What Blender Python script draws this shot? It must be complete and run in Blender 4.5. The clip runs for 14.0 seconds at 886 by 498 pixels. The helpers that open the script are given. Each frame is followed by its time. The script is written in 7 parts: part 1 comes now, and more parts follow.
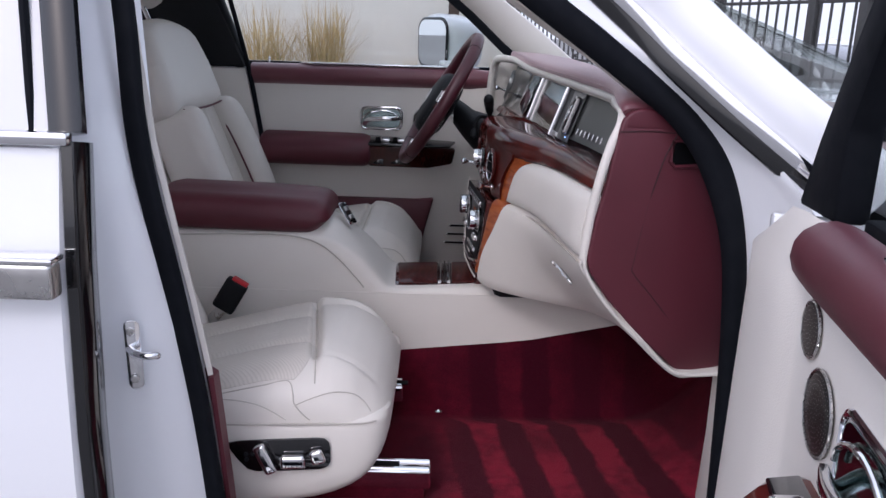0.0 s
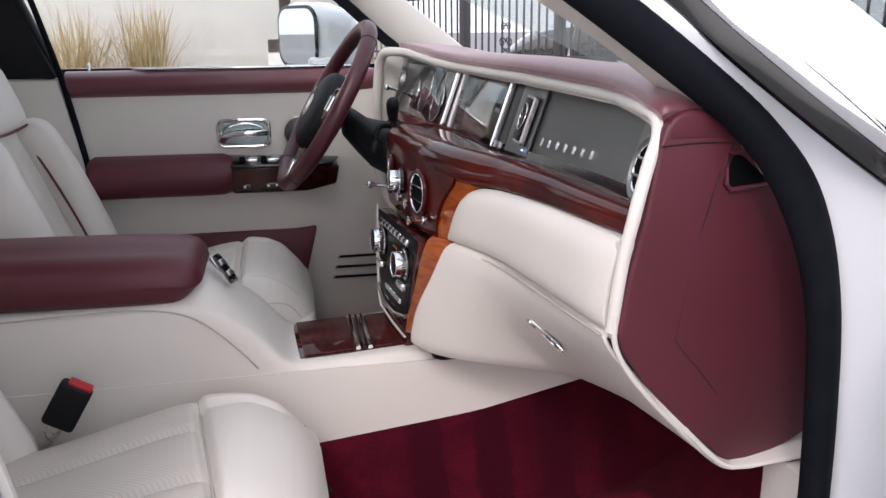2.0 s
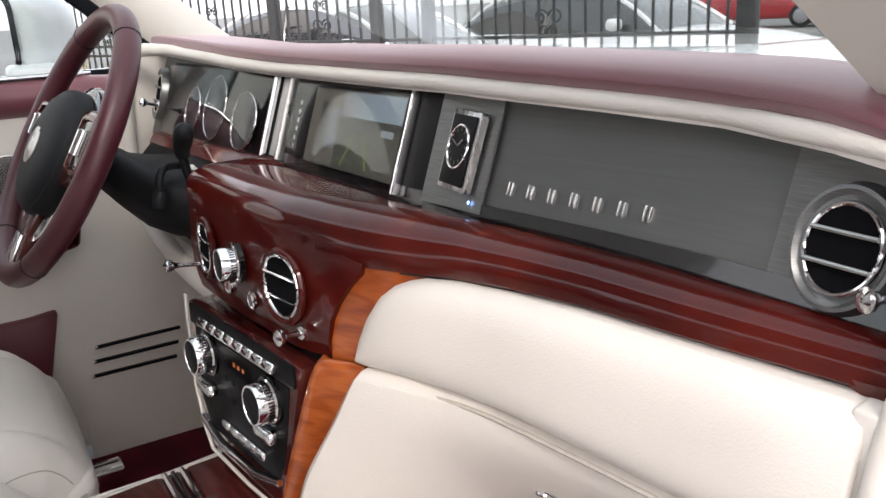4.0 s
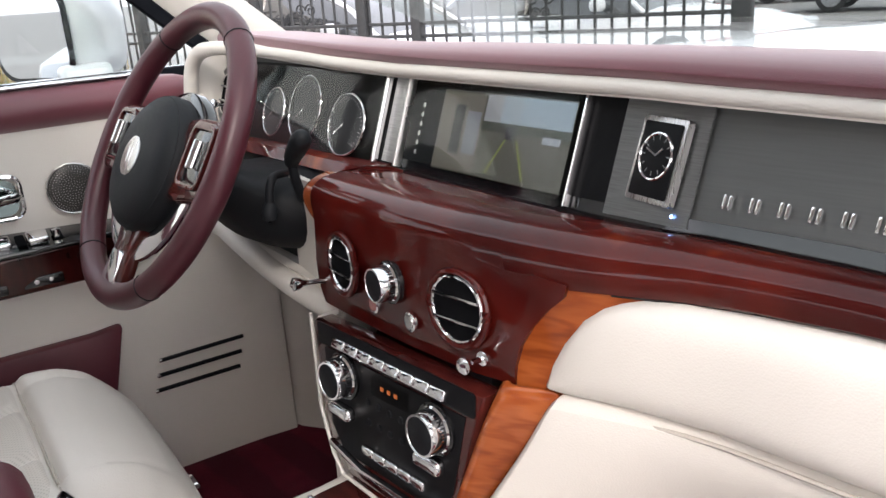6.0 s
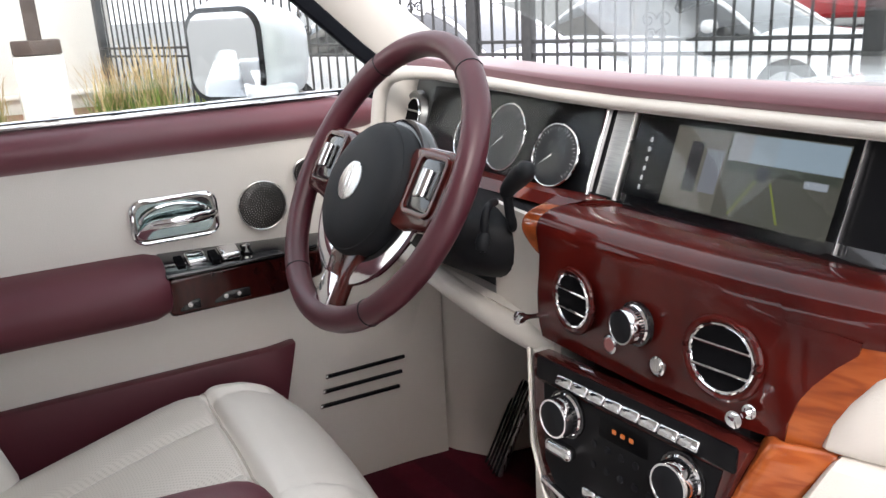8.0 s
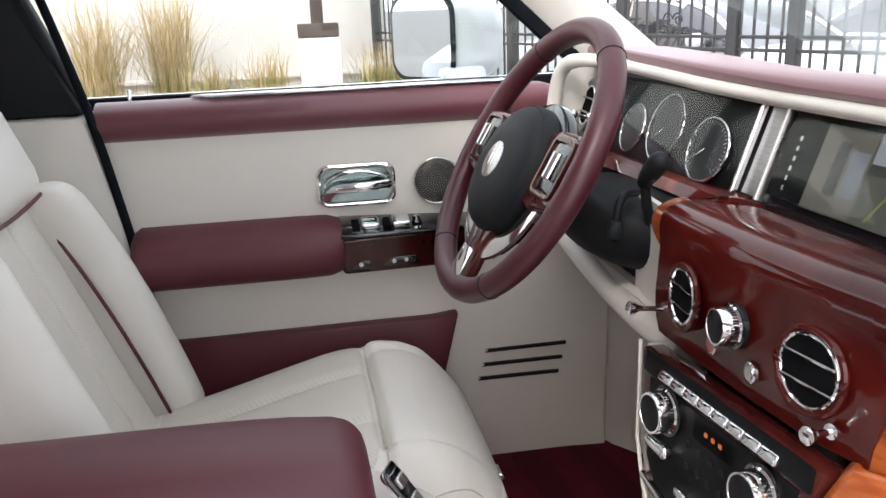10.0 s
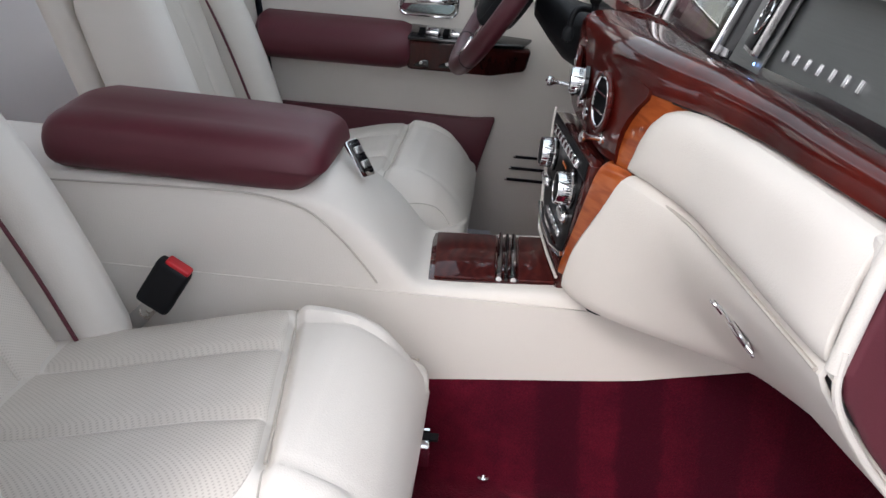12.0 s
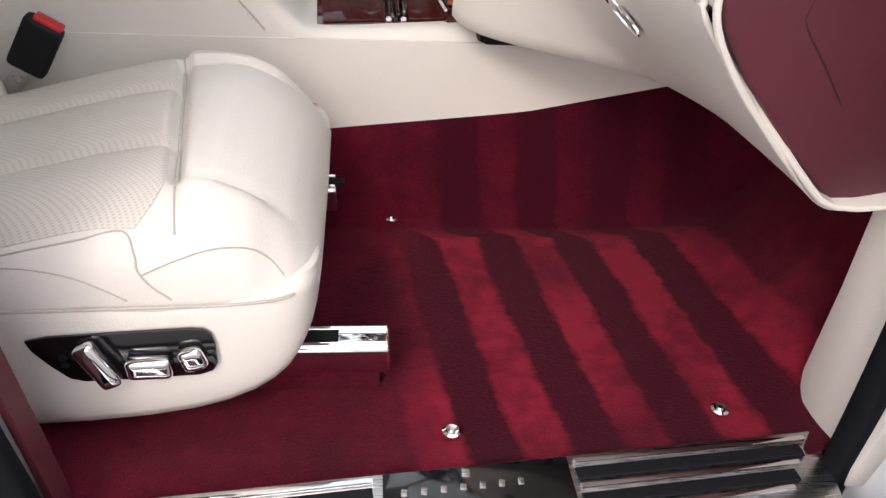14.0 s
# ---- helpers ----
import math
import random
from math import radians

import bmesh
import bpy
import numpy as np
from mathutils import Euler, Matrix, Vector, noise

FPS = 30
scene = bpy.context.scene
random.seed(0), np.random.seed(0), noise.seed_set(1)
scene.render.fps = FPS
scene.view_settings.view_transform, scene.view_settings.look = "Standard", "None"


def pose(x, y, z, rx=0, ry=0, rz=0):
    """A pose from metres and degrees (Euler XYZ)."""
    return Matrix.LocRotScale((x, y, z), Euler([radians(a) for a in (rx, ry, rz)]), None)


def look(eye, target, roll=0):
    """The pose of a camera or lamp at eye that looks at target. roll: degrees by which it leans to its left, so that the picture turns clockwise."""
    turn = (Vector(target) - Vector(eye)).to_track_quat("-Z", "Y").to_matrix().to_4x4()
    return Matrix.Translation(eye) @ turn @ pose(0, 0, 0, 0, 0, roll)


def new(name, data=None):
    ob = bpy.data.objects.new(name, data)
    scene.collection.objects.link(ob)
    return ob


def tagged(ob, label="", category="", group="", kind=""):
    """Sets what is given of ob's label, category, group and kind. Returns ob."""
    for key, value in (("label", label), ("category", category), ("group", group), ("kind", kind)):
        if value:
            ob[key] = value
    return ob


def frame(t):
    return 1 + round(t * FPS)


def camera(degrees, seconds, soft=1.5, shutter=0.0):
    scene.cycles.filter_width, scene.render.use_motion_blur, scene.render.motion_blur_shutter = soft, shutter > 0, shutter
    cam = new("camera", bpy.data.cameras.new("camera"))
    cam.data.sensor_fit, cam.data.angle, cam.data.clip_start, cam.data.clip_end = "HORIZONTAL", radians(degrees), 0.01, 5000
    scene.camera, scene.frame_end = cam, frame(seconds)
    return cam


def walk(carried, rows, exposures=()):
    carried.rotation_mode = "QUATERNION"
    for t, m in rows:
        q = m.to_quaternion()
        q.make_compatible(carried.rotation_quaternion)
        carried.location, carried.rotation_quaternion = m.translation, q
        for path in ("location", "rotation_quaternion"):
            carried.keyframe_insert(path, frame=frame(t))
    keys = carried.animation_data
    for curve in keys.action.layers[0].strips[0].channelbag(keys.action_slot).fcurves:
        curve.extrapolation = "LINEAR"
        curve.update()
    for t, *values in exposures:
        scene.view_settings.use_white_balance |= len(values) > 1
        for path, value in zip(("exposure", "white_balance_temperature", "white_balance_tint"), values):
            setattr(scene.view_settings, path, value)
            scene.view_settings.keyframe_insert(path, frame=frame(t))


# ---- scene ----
cam = camera(57.2, 14.0)
PATH = [
    (0, (-0.08, -1.953, 1.257), (-0.078, -0.02, 0.743), 1.8),
    (0.5, (-0.153, -1.87, 1.233), (0.157, 0.029, 0.685), 2.0),
    (1, (-0.188, -1.814, 1.217), (0.235, 0.058, 0.656), 3.2),
    (1.5, (-0.227, -1.706, 1.224), (0.162, 0.179, 0.68), 1.4),
    (2, (-0.203, -1.475, 1.237), (0.176, 0.419, 0.717), -0.6),
    (2.5, (-0.207, -1.27, 1.241), (0.323, 0.592, 0.736), -1.3),
    (3, (-0.241, -1.087, 1.252), (0.602, 0.655, 0.75), -1.9),
    (3.2, (-0.247, -1.038, 1.249), (0.678, 0.661, 0.741), -2.2),
    (5.3, (-0.238, -0.749, 1.231), (0.784, 0.844, 0.585), -3.3),
    (5.5, (-0.28, -0.742, 1.24), (0.75, 0.849, 0.599), -3.6),
    (6, (-0.381, -0.718, 1.265), (0.672, 0.864, 0.641), -4.0),
    (6.5, (-0.449, -0.694, 1.28), (0.607, 0.895, 0.681), -3.8),
    (7, (-0.485, -0.666, 1.289), (0.529, 0.954, 0.7), -3.6),
    (7.5, (-0.503, -0.641, 1.293), (0.453, 1.016, 0.711), -3.5),
    (8, (-0.513, -0.612, 1.293), (0.38, 1.081, 0.715), -3.2),
    (8.5, (-0.501, -0.588, 1.292), (0.328, 1.141, 0.725), -2.4),
    (9, (-0.466, -0.563, 1.291), (0.245, 1.221, 0.731), -1.8),
    (9.2, (-0.455, -0.558, 1.288), (0.161, 1.263, 0.736), -1.5),
    (11.3, (-0.214, -1.117, 1.252), (-0.181, 0.777, 0.611), -0.4),
    (11.5, (-0.181, -1.152, 1.231), (-0.194, 0.729, 0.552), 1.6),
    (12, (-0.11, -1.197, 1.202), (-0.211, 0.635, 0.406), 4.4),
    (12.5, (-0.097, -1.22, 1.165), (-0.215, 0.546, 0.233), 4.7),
    (13, (-0.106, -1.24, 1.124), (-0.224, 0.442, 0.049), 4.6),
    (13.5, (-0.111, -1.259, 1.103), (-0.211, 0.362, -0.064), 4.2),
    (14, (-0.118, -1.278, 1.091), (0.072, 0.356, -0.047), 3.9),
]
EXPOSURES = [(0, 0.10, 5700, 19), (1, 0.42, 5950, 18), (2, 0.64, 6100, 17), (3, 0.86, 6400, 14), (5.5, 1.13, 6350, 14), (7.5, 1.36, 6330, 14), (9, 1.43, 6280, 13), (11.5, 0.97, 6080, 12), (12, 0.84, 6000, 12), (13, 0.74, 6150, 13), (14, 0.88, 6430, 14)]
walk(cam, [(t, look(eye, target, roll)) for t, eye, target, roll in PATH], EXPOSURES)

# ---- light ----
world = bpy.data.worlds.new("sky")
scene.world = world
world.use_nodes = True
SUN_EL, SUN_AZ = radians(41), radians(205)
nt = world.node_tree
sky = nt.nodes.new("ShaderNodeTexSky")
sky.sky_type, sky.sun_disc = "NISHITA", False
sky.sun_elevation, sky.sun_rotation = SUN_EL, SUN_AZ
sky.dust_density, sky.air_density, sky.ozone_density = 6.0, 1.0, 1.0
bw = nt.nodes.new("ShaderNodeMixRGB")
bw.inputs[0].default_value = 0.66
bw.inputs[2].default_value = (9.2, 9.3, 9.5, 1)
nt.links.new(sky.outputs[0], bw.inputs[1])
nt.links.new(bw.outputs[0], nt.nodes["Background"].inputs[0])
nt.nodes["Background"].inputs[1].default_value = 0.15
sun_data = bpy.data.lights.new("sun", "SUN")
sun_data.energy, sun_data.angle, sun_data.color = 0.5, radians(11), (1.0, 0.96, 0.9)
sun = new("sun", sun_data)
# the sun stands behind and to the passenger's side of the car
sun.matrix_world = look((-3.5, -7.4, 7.1), (0, 0, 0))


# ---- materials ----
def mat(name, c1, c2=None, rough=0.5, metal=0.0, scale=20.0, bump=0.0, bscale=400.0, coat=0.0, stretch=(1, 1, 1), rvar=0.08, sheen=0.0, spec=0.5):
    """A surface that varies at two scales: broad mottling between two colours, and a fine relief."""
    m = bpy.data.materials.new(name)
    m.use_nodes = True
    t = m.node_tree
    p = t.nodes["Principled BSDF"]
    co = t.nodes.new("ShaderNodeTexCoord")
    mp = t.nodes.new("ShaderNodeMapping")
    mp.inputs["Scale"].default_value = stretch
    t.links.new(co.outputs["Object"], mp.inputs[0])
    n = t.nodes.new("ShaderNodeTexNoise")
    n.inputs["Scale"].default_value, n.inputs["Detail"].default_value = scale, 5
    t.links.new(mp.outputs[0], n.inputs["Vector"])
    ramp = t.nodes.new("ShaderNodeValToRGB")
    c2 = c2 or tuple(v * 0.88 for v in c1)
    ramp.color_ramp.elements[0].position, ramp.color_ramp.elements[1].position = 0.3, 0.7
    ramp.color_ramp.elements[0].color, ramp.color_ramp.elements[1].color = (*c2, 1), (*c1, 1)
    t.links.new(n.outputs["Fac"], ramp.inputs[0])
    t.links.new(ramp.outputs[0], p.inputs["Base Color"])
    mr = t.nodes.new("ShaderNodeMapRange")
    mr.inputs[3].default_value, mr.inputs[4].default_value = max(0.02, rough - rvar), min(1, rough + rvar)
    t.links.new(n.outputs["Fac"], mr.inputs[0])
    t.links.new(mr.outputs[0], p.inputs["Roughness"])
    p.inputs["Metallic"].default_value = metal
    p.inputs["Coat Weight"].default_value, p.inputs["Coat Roughness"].default_value = coat, 0.04
    p.inputs["Sheen Weight"].default_value = sheen
    p.inputs["Specular IOR Level"].default_value = spec
    if bump:
        b = t.nodes.new("ShaderNodeBump")
        v = t.nodes.new("ShaderNodeTexVoronoi")
        v.inputs["Scale"].default_value = bscale
        t.links.new(mp.outputs[0], v.inputs["Vector"])
        b.inputs["Strength"].default_value, b.inputs["Distance"].default_value = bump, 0.0006
        t.links.new(v.outputs["Distance"], b.inputs["Height"])
        t.links.new(b.outputs[0], p.inputs["Normal"])
    return m


def perforated(name, c1, c2):
    """Leather with rows of small punched holes, 4 mm apart."""
    m = mat(name, c1, c2, rough=0.5, bump=0.25, bscale=700)
    t = m.node_tree
    p = t.nodes["Principled BSDF"]
    co = t.nodes["Texture Coordinate"]
    v = t.nodes.new("ShaderNodeTexVoronoi")
    v.voronoi_dimensions = "2D"
    v.inputs["Scale"].default_value, v.inputs["Randomness"].default_value = 235, 0.0
    # along the seat: forwards on the cushion, upwards on the backrest
    sp = t.nodes.new("ShaderNodeSeparateXYZ")
    t.links.new(co.outputs["Object"], sp.inputs[0])
    al = t.nodes.new("ShaderNodeMath")
    al.operation = "SUBTRACT"
    t.links.new(sp.outputs[0], al.inputs[0])
    t.links.new(sp.outputs[2], al.inputs[1])
    cb = t.nodes.new("ShaderNodeCombineXYZ")
    t.links.new(al.outputs[0], cb.inputs[0])
    t.links.new(sp.outputs[1], cb.inputs[1])
    mp = t.nodes.new("ShaderNodeMapping")
    mp.inputs["Rotation"].default_value = (0, 0, radians(45))
    t.links.new(cb.outputs[0], mp.inputs[0])
    t.links.new(mp.outputs[0], v.inputs["Vector"])
    lt = t.nodes.new("ShaderNodeMapRange")
    lt.inputs[1].default_value, lt.inputs[2].default_value, lt.inputs[3].default_value, lt.inputs[4].default_value = 0.12, 0.34, 1.0, 0.0
    t.links.new(v.outputs["Distance"], lt.inputs[0])
    mx = t.nodes.new("ShaderNodeMixRGB")
    mx.inputs[2].default_value = (0.47, 0.43, 0.38, 1)
    t.links.new(lt.outputs[0], mx.inputs[0])
    t.links.new(t.nodes["Color Ramp"].outputs[0], mx.inputs[1])
    t.links.new(mx.outputs[0], p.inputs["Base Color"])
    return m


def veneer(name, dark, mid, light, coat=1.0, scale=5.0, stretch=(1, 1, 1), pos=(0.35, 0.55, 0.72), grain=0.22):
    """Lacquered figured wood: slow blotches, bands of grain and fine pores."""
    m = bpy.data.materials.new(name)
    m.use_nodes = True
    t = m.node_tree
    p = t.nodes["Principled BSDF"]
    co = t.nodes.new("ShaderNodeTexCoord")
    mp = t.nodes.new("ShaderNodeMapping")
    mp.inputs["Scale"].default_value = stretch
    t.links.new(co.outputs["Object"], mp.inputs[0])
    a = t.nodes.new("ShaderNodeTexNoise")
    a.inputs["Scale"].default_value, a.inputs["Detail"].default_value, a.inputs["Distortion"].default_value = scale, 3, 1.2
    t.links.new(mp.outputs[0], a.inputs["Vector"])
    w = t.nodes.new("ShaderNodeTexWave")
    w.inputs["Scale"].default_value, w.inputs["Distortion"].default_value, w.inputs["Detail"].default_value = scale * 4, 9, 3
    t.links.new(mp.outputs[0], w.inputs["Vector"])
    mix = t.nodes.new("ShaderNodeMath")
    mix.operation = "MULTIPLY_ADD"
    mix.inputs[1].default_value = grain
    t.links.new(w.outputs["Fac"], mix.inputs[0])
    sub = t.nodes.new("ShaderNodeMath")
    sub.operation = "SUBTRACT"
    sub.inputs[1].default_value = grain / 2
    t.links.new(a.outputs["Fac"], sub.inputs[0])
    t.links.new(sub.outputs[0], mix.inputs[2])
    r = t.nodes.new("ShaderNodeValToRGB")
    e = r.color_ramp.elements
    e[0].position, e[0].color = pos[0], (*dark, 1)
    e[1].position, e[1].color = pos[2], (*light, 1)
    k = e.new(pos[1])
    k.color = (*mid, 1)
    t.links.new(mix.outputs[0], r.inputs[0])
    t.links.new(r.outputs[0], p.inputs["Base Color"])
    p.inputs["Roughness"].default_value = 0.35
    p.inputs["Specular IOR Level"].default_value = 0.03
    p.inputs["Coat Weight"].default_value, p.inputs["Coat Roughness"].default_value = coat, 0.03
    return m


def carpet_mat(name):
    """Deep pile brushed in stripes by a vacuum cleaner: lanes of pile lying to and fro, with ragged edges."""
    m = bpy.data.materials.new(name)
    m.use_nodes = True
    t = m.node_tree
    p = t.nodes["Principled BSDF"]
    co = t.nodes.new("ShaderNodeTexCoord")
    n = t.nodes.new("ShaderNodeTexNoise")
    n.inputs["Scale"].default_value, n.inputs["Detail"].default_value = 9, 4
    t.links.new(co.outputs["Object"], n.inputs["Vector"])
    sep = t.nodes.new("ShaderNodeSeparateXYZ")
    t.links.new(co.outputs["Object"], sep.inputs[0])

    def mth(op, a, b=None, c=None):
        q = t.nodes.new("ShaderNodeMath")
        q.operation = op
        for i, v in enumerate((a, b, c)):
            if v is None:
                continue
            if isinstance(v, (int, float)):
                q.inputs[i].default_value = v
            else:
                t.links.new(v, q.inputs[i])
        return q.outputs[0]
    # lanes run across the car, slanting forwards a little towards the sill; on the toe board they are set off and faint
    rag = t.nodes.new("ShaderNodeTexNoise")
    rag.inputs["Scale"].default_value, rag.inputs["Detail"].default_value = 60, 5
    t.links.new(co.outputs["Object"], rag.inputs["Vector"])
    toe = mth("MINIMUM", mth("MAXIMUM", mth("MULTIPLY_ADD", mth("MULTIPLY_ADD", n.outputs["Fac"], 0.05, sep.outputs[1]), 40.0, 8.2), 0.0), 1.0)
    lane = mth("MULTIPLY_ADD", sep.outputs[1], 0.15, sep.outputs[0])
    lane = mth("MULTIPLY_ADD", n.outputs["Fac"], 0.022, lane)
    lane = mth("MULTIPLY_ADD", rag.outputs["Fac"], 0.016, lane)
    lane = mth("MULTIPLY_ADD", toe, 0.045, lane)
    lane = mth("COSINE", mth("MULTIPLY", mth("ADD", lane, -0.008), 2 * math.pi / 0.122))
    lane = mth("MINIMUM", mth("MAXIMUM", mth("MULTIPLY_ADD", lane, 1.9, 0.35), 0.0), 1.0)
    lane = mth("MULTIPLY", lane, mth("MULTIPLY_ADD", toe, -0.78, 1.0))
    # drawn in front of the seat only; elsewhere the pile lies flat
    area = mth("MINIMUM", mth("MAXIMUM", mth("MULTIPLY_ADD", sep.outputs[0], 12.0, 1.1), 0.0), 1.0)
    area = mth("MULTIPLY", area, mth("MINIMUM", mth("MAXIMUM", mth("MULTIPLY_ADD", sep.outputs[0], -9.0, 4.4), 0.05), 1.0))
    area = mth("MULTIPLY", area, mth("MINIMUM", mth("MAXIMUM", mth("MULTIPLY_ADD", sep.outputs[1], 22.0, 16.3), 0.0), 1.0))
    lane = mth("ADD", mth("MULTIPLY", lane, area), mth("MULTIPLY", mth("SUBTRACT", 1.0, area), 0.34))
    big = t.nodes.new("ShaderNodeTexNoise")
    big.inputs["Scale"].default_value, big.inputs["Detail"].default_value = 5.5, 3
    t.links.new(co.outputs["Object"], big.inputs["Vector"])
    lane = mth("MULTIPLY", lane, mth("MULTIPLY_ADD", big.outputs["Fac"], 2.6, -0.55))
    tuft = t.nodes.new("ShaderNodeTexNoise")
    tuft.inputs["Scale"].default_value, tuft.inputs["Detail"].default_value = 34, 6
    t.links.new(co.outputs["Object"], tuft.inputs["Vector"])
    lane = mth("MULTIPLY", lane, mth("MULTIPLY_ADD", tuft.outputs["Fac"], 1.8, 0.1))
    fine = t.nodes.new("ShaderNodeTexNoise")
    fine.inputs["Scale"].default_value, fine.inputs["Detail"].default_value = 420, 2
    t.links.new(co.outputs["Object"], fine.inputs["Vector"])
    fac = mth("MULTIPLY_ADD", fine.outputs["Fac"], 0.5, mth("ADD", lane, -0.25))
    r = t.nodes.new("ShaderNodeValToRGB")
    e = r.color_ramp.elements
    e[0].position, e[0].color = 0.0, (0.036, 0.0030, 0.009, 1)
    e[1].position, e[1].color = 1.0, (0.205, 0.0112, 0.028, 1)
    t.links.new(fac, r.inputs[0])
    t.links.new(r.outputs[0], p.inputs["Base Color"])
    p.inputs["Roughness"].default_value = 1.0
    p.inputs["Specular IOR Level"].default_value = 0.05
    p.inputs["Sheen Weight"].default_value, p.inputs["Sheen Roughness"].default_value = 0.15, 0.5
    p.inputs["Sheen Tint"].default_value = (0.8, 0.3, 0.35, 1)
    b = t.nodes.new("ShaderNodeBump")
    b.inputs["Strength"].default_value, b.inputs["Distance"].default_value = 0.7, 0.003
    t.links.new(fine.outputs["Fac"], b.inputs["Height"])
    t.links.new(b.outputs[0], p.inputs["Normal"])
    return m


def glass_mat(name, tint=(1, 1, 1), gloss=0.08, graze=0.55):
    """Thin window glass: clear, with a sheen that grows at grazing angles."""
    m = bpy.data.materials.new(name)
    m.use_nodes = True
    t = m.node_tree
    t.nodes.remove(t.nodes["Principled BSDF"])
    tr = t.nodes.new("ShaderNodeBsdfTransparent")
    tr.inputs[0].default_value = (*tint, 1)
    gl = t.nodes.new("ShaderNodeBsdfGlossy")
    gl.inputs["Roughness"].default_value = 0.02
    fr = t.nodes.new("ShaderNodeLayerWeight")
    fr.inputs[0].default_value = 0.5
    pw = t.nodes.new("ShaderNodeMath")
    pw.operation, pw.inputs[1].default_value = "POWER", 4.5
    t.links.new(fr.outputs["Facing"], pw.inputs[0])
    sc = t.nodes.new("ShaderNodeMath")
    sc.operation, sc.inputs[1].default_value, sc.inputs[2].default_value = "MULTIPLY_ADD", graze, gloss * 0.5
    t.links.new(pw.outputs[0], sc.inputs[0])
    mx = t.nodes.new("ShaderNodeMixShader")
    t.links.new(sc.outputs[0], mx.inputs[0])
    t.links.new(tr.outputs[0], mx.inputs[1])
    t.links.new(gl.outputs[0], mx.inputs[2])
    t.links.new(mx.outputs[0], t.nodes["Material Output"].inputs[0])
    return m


def lit(name, color, strength):
    m = bpy.data.materials.new(name)
    m.use_nodes = True
    p = m.node_tree.nodes["Principled BSDF"]
    p.inputs["Base Color"].default_value = (0.01, 0.01, 0.01, 1)
    p.inputs["Emission Color"].default_value = (*color, 1)
    p.inputs["Emission Strength"].default_value = strength
    p.inputs["Roughness"].default_value = 0.2
    return m


CREAM = mat("cream_leather", (0.725, 0.685, 0.635), (0.69, 0.65, 0.60), rough=0.5, scale=6, bump=0.35, bscale=520)
CREAM_P = perforated("perforated_leather", (0.65, 0.605, 0.55), (0.61, 0.565, 0.51))
# for seams, and for darker lines put into creases and grooves as their shade
SEAM = mat("stitch_and_crease", (0.50, 0.46, 0.41), rough=0.7, scale=200)
BURG = mat("burgundy_leather", (0.097, 0.0152, 0.0262), (0.080, 0.0122, 0.0215), rough=0.5, scale=7, bump=0.2, bscale=800)
RIMLEATHER = mat("wheel_leather", (0.066, 0.0125, 0.020), (0.054, 0.010, 0.0165), rough=0.36, scale=9, bump=0.15, bscale=900)
BURG_D = mat("burgundy_stitch", (0.035, 0.007, 0.011), rough=0.6, scale=60)
# paler copy of the burgundy leather; its pink sheen stands in for sky glare
BURG_GLARE = mat("burgundy_glare_leather", (0.13, 0.028, 0.042), (0.11, 0.022, 0.034), rough=0.42, coat=0.2, sheen=0.6, scale=7, bump=0.2, bscale=800)
BURG_GLARE.node_tree.nodes["Principled BSDF"].inputs["Sheen Tint"].default_value = (1.0, 0.80, 0.83, 1)
CARPET = carpet_mat("carpet_pile")
WOOD = veneer("red_veneer", (0.036, 0.0024, 0.0022), (0.080, 0.0072, 0.0045), (0.30, 0.050, 0.010), coat=0.7, scale=2.6, stretch=(1, 1.5, 1), pos=(0.36, 0.57, 0.71), grain=0.025)
WOOD_O = veneer("amber_veneer", (0.19, 0.036, 0.008), (0.30, 0.066, 0.014), (0.40, 0.105, 0.024), scale=5, stretch=(0.5, 0.5, 3.5), pos=(0.25, 0.5, 0.75))
WOOD_D = veneer("dark_veneer", (0.022, 0.004, 0.004), (0.040, 0.007, 0.006), (0.075, 0.012, 0.009), scale=5, grain=0.06)
FASCIA = mat("brushed_fascia", (0.138, 0.143, 0.141), (0.122, 0.127, 0.125), rough=0.40, metal=0.5, scale=14, stretch=(1, 1, 26), rvar=0.05)
BRUSH = mat("brushed_metal", (0.45, 0.45, 0.44), (0.33, 0.33, 0.33), rough=0.32, metal=1, scale=30, stretch=(1, 1, 30))
BLACK = mat("black_plastic", (0.008, 0.009, 0.011), (0.006, 0.006, 0.008), rough=0.55, scale=60, bump=0.2, bscale=900, spec=0.2)
SOFTBLACK = mat("black_leather", (0.012, 0.0135, 0.016), (0.009, 0.010, 0.012), rough=0.6, scale=40, bump=0.4, bscale=600, spec=0.22)
GLOSSBLACK = mat("gloss_black", (0.006, 0.006, 0.007), rough=0.12, scale=30, coat=0.6, rvar=0.03)
RUBBER = mat("rubber_seal", (0.005, 0.006, 0.009), (0.007, 0.008, 0.011), rough=0.75, scale=40, spec=0.10)
CHROME = mat("chrome", (0.86, 0.86, 0.87), (0.80, 0.80, 0.82), rough=0.06, metal=1, scale=40, rvar=0.03)
STEEL = mat("brushed_steel", (0.62, 0.61, 0.60), (0.52, 0.51, 0.50), rough=0.28, metal=1, scale=25, stretch=(1, 30, 1))
PAINT = mat("white_paint", (0.80, 0.81, 0.84), (0.78, 0.79, 0.82), rough=0.32, scale=3, coat=1.0, rvar=0.04)
GLASS = glass_mat("window_glass", (0.93, 0.96, 0.95))
SCREENGLASS = glass_mat("windscreen_glass", (0.85, 0.88, 0.86), 0.16)
MIRROR = mat("mirror_glass", (0.9, 0.9, 0.9), rough=0.02, metal=1, scale=2, rvar=0.0)
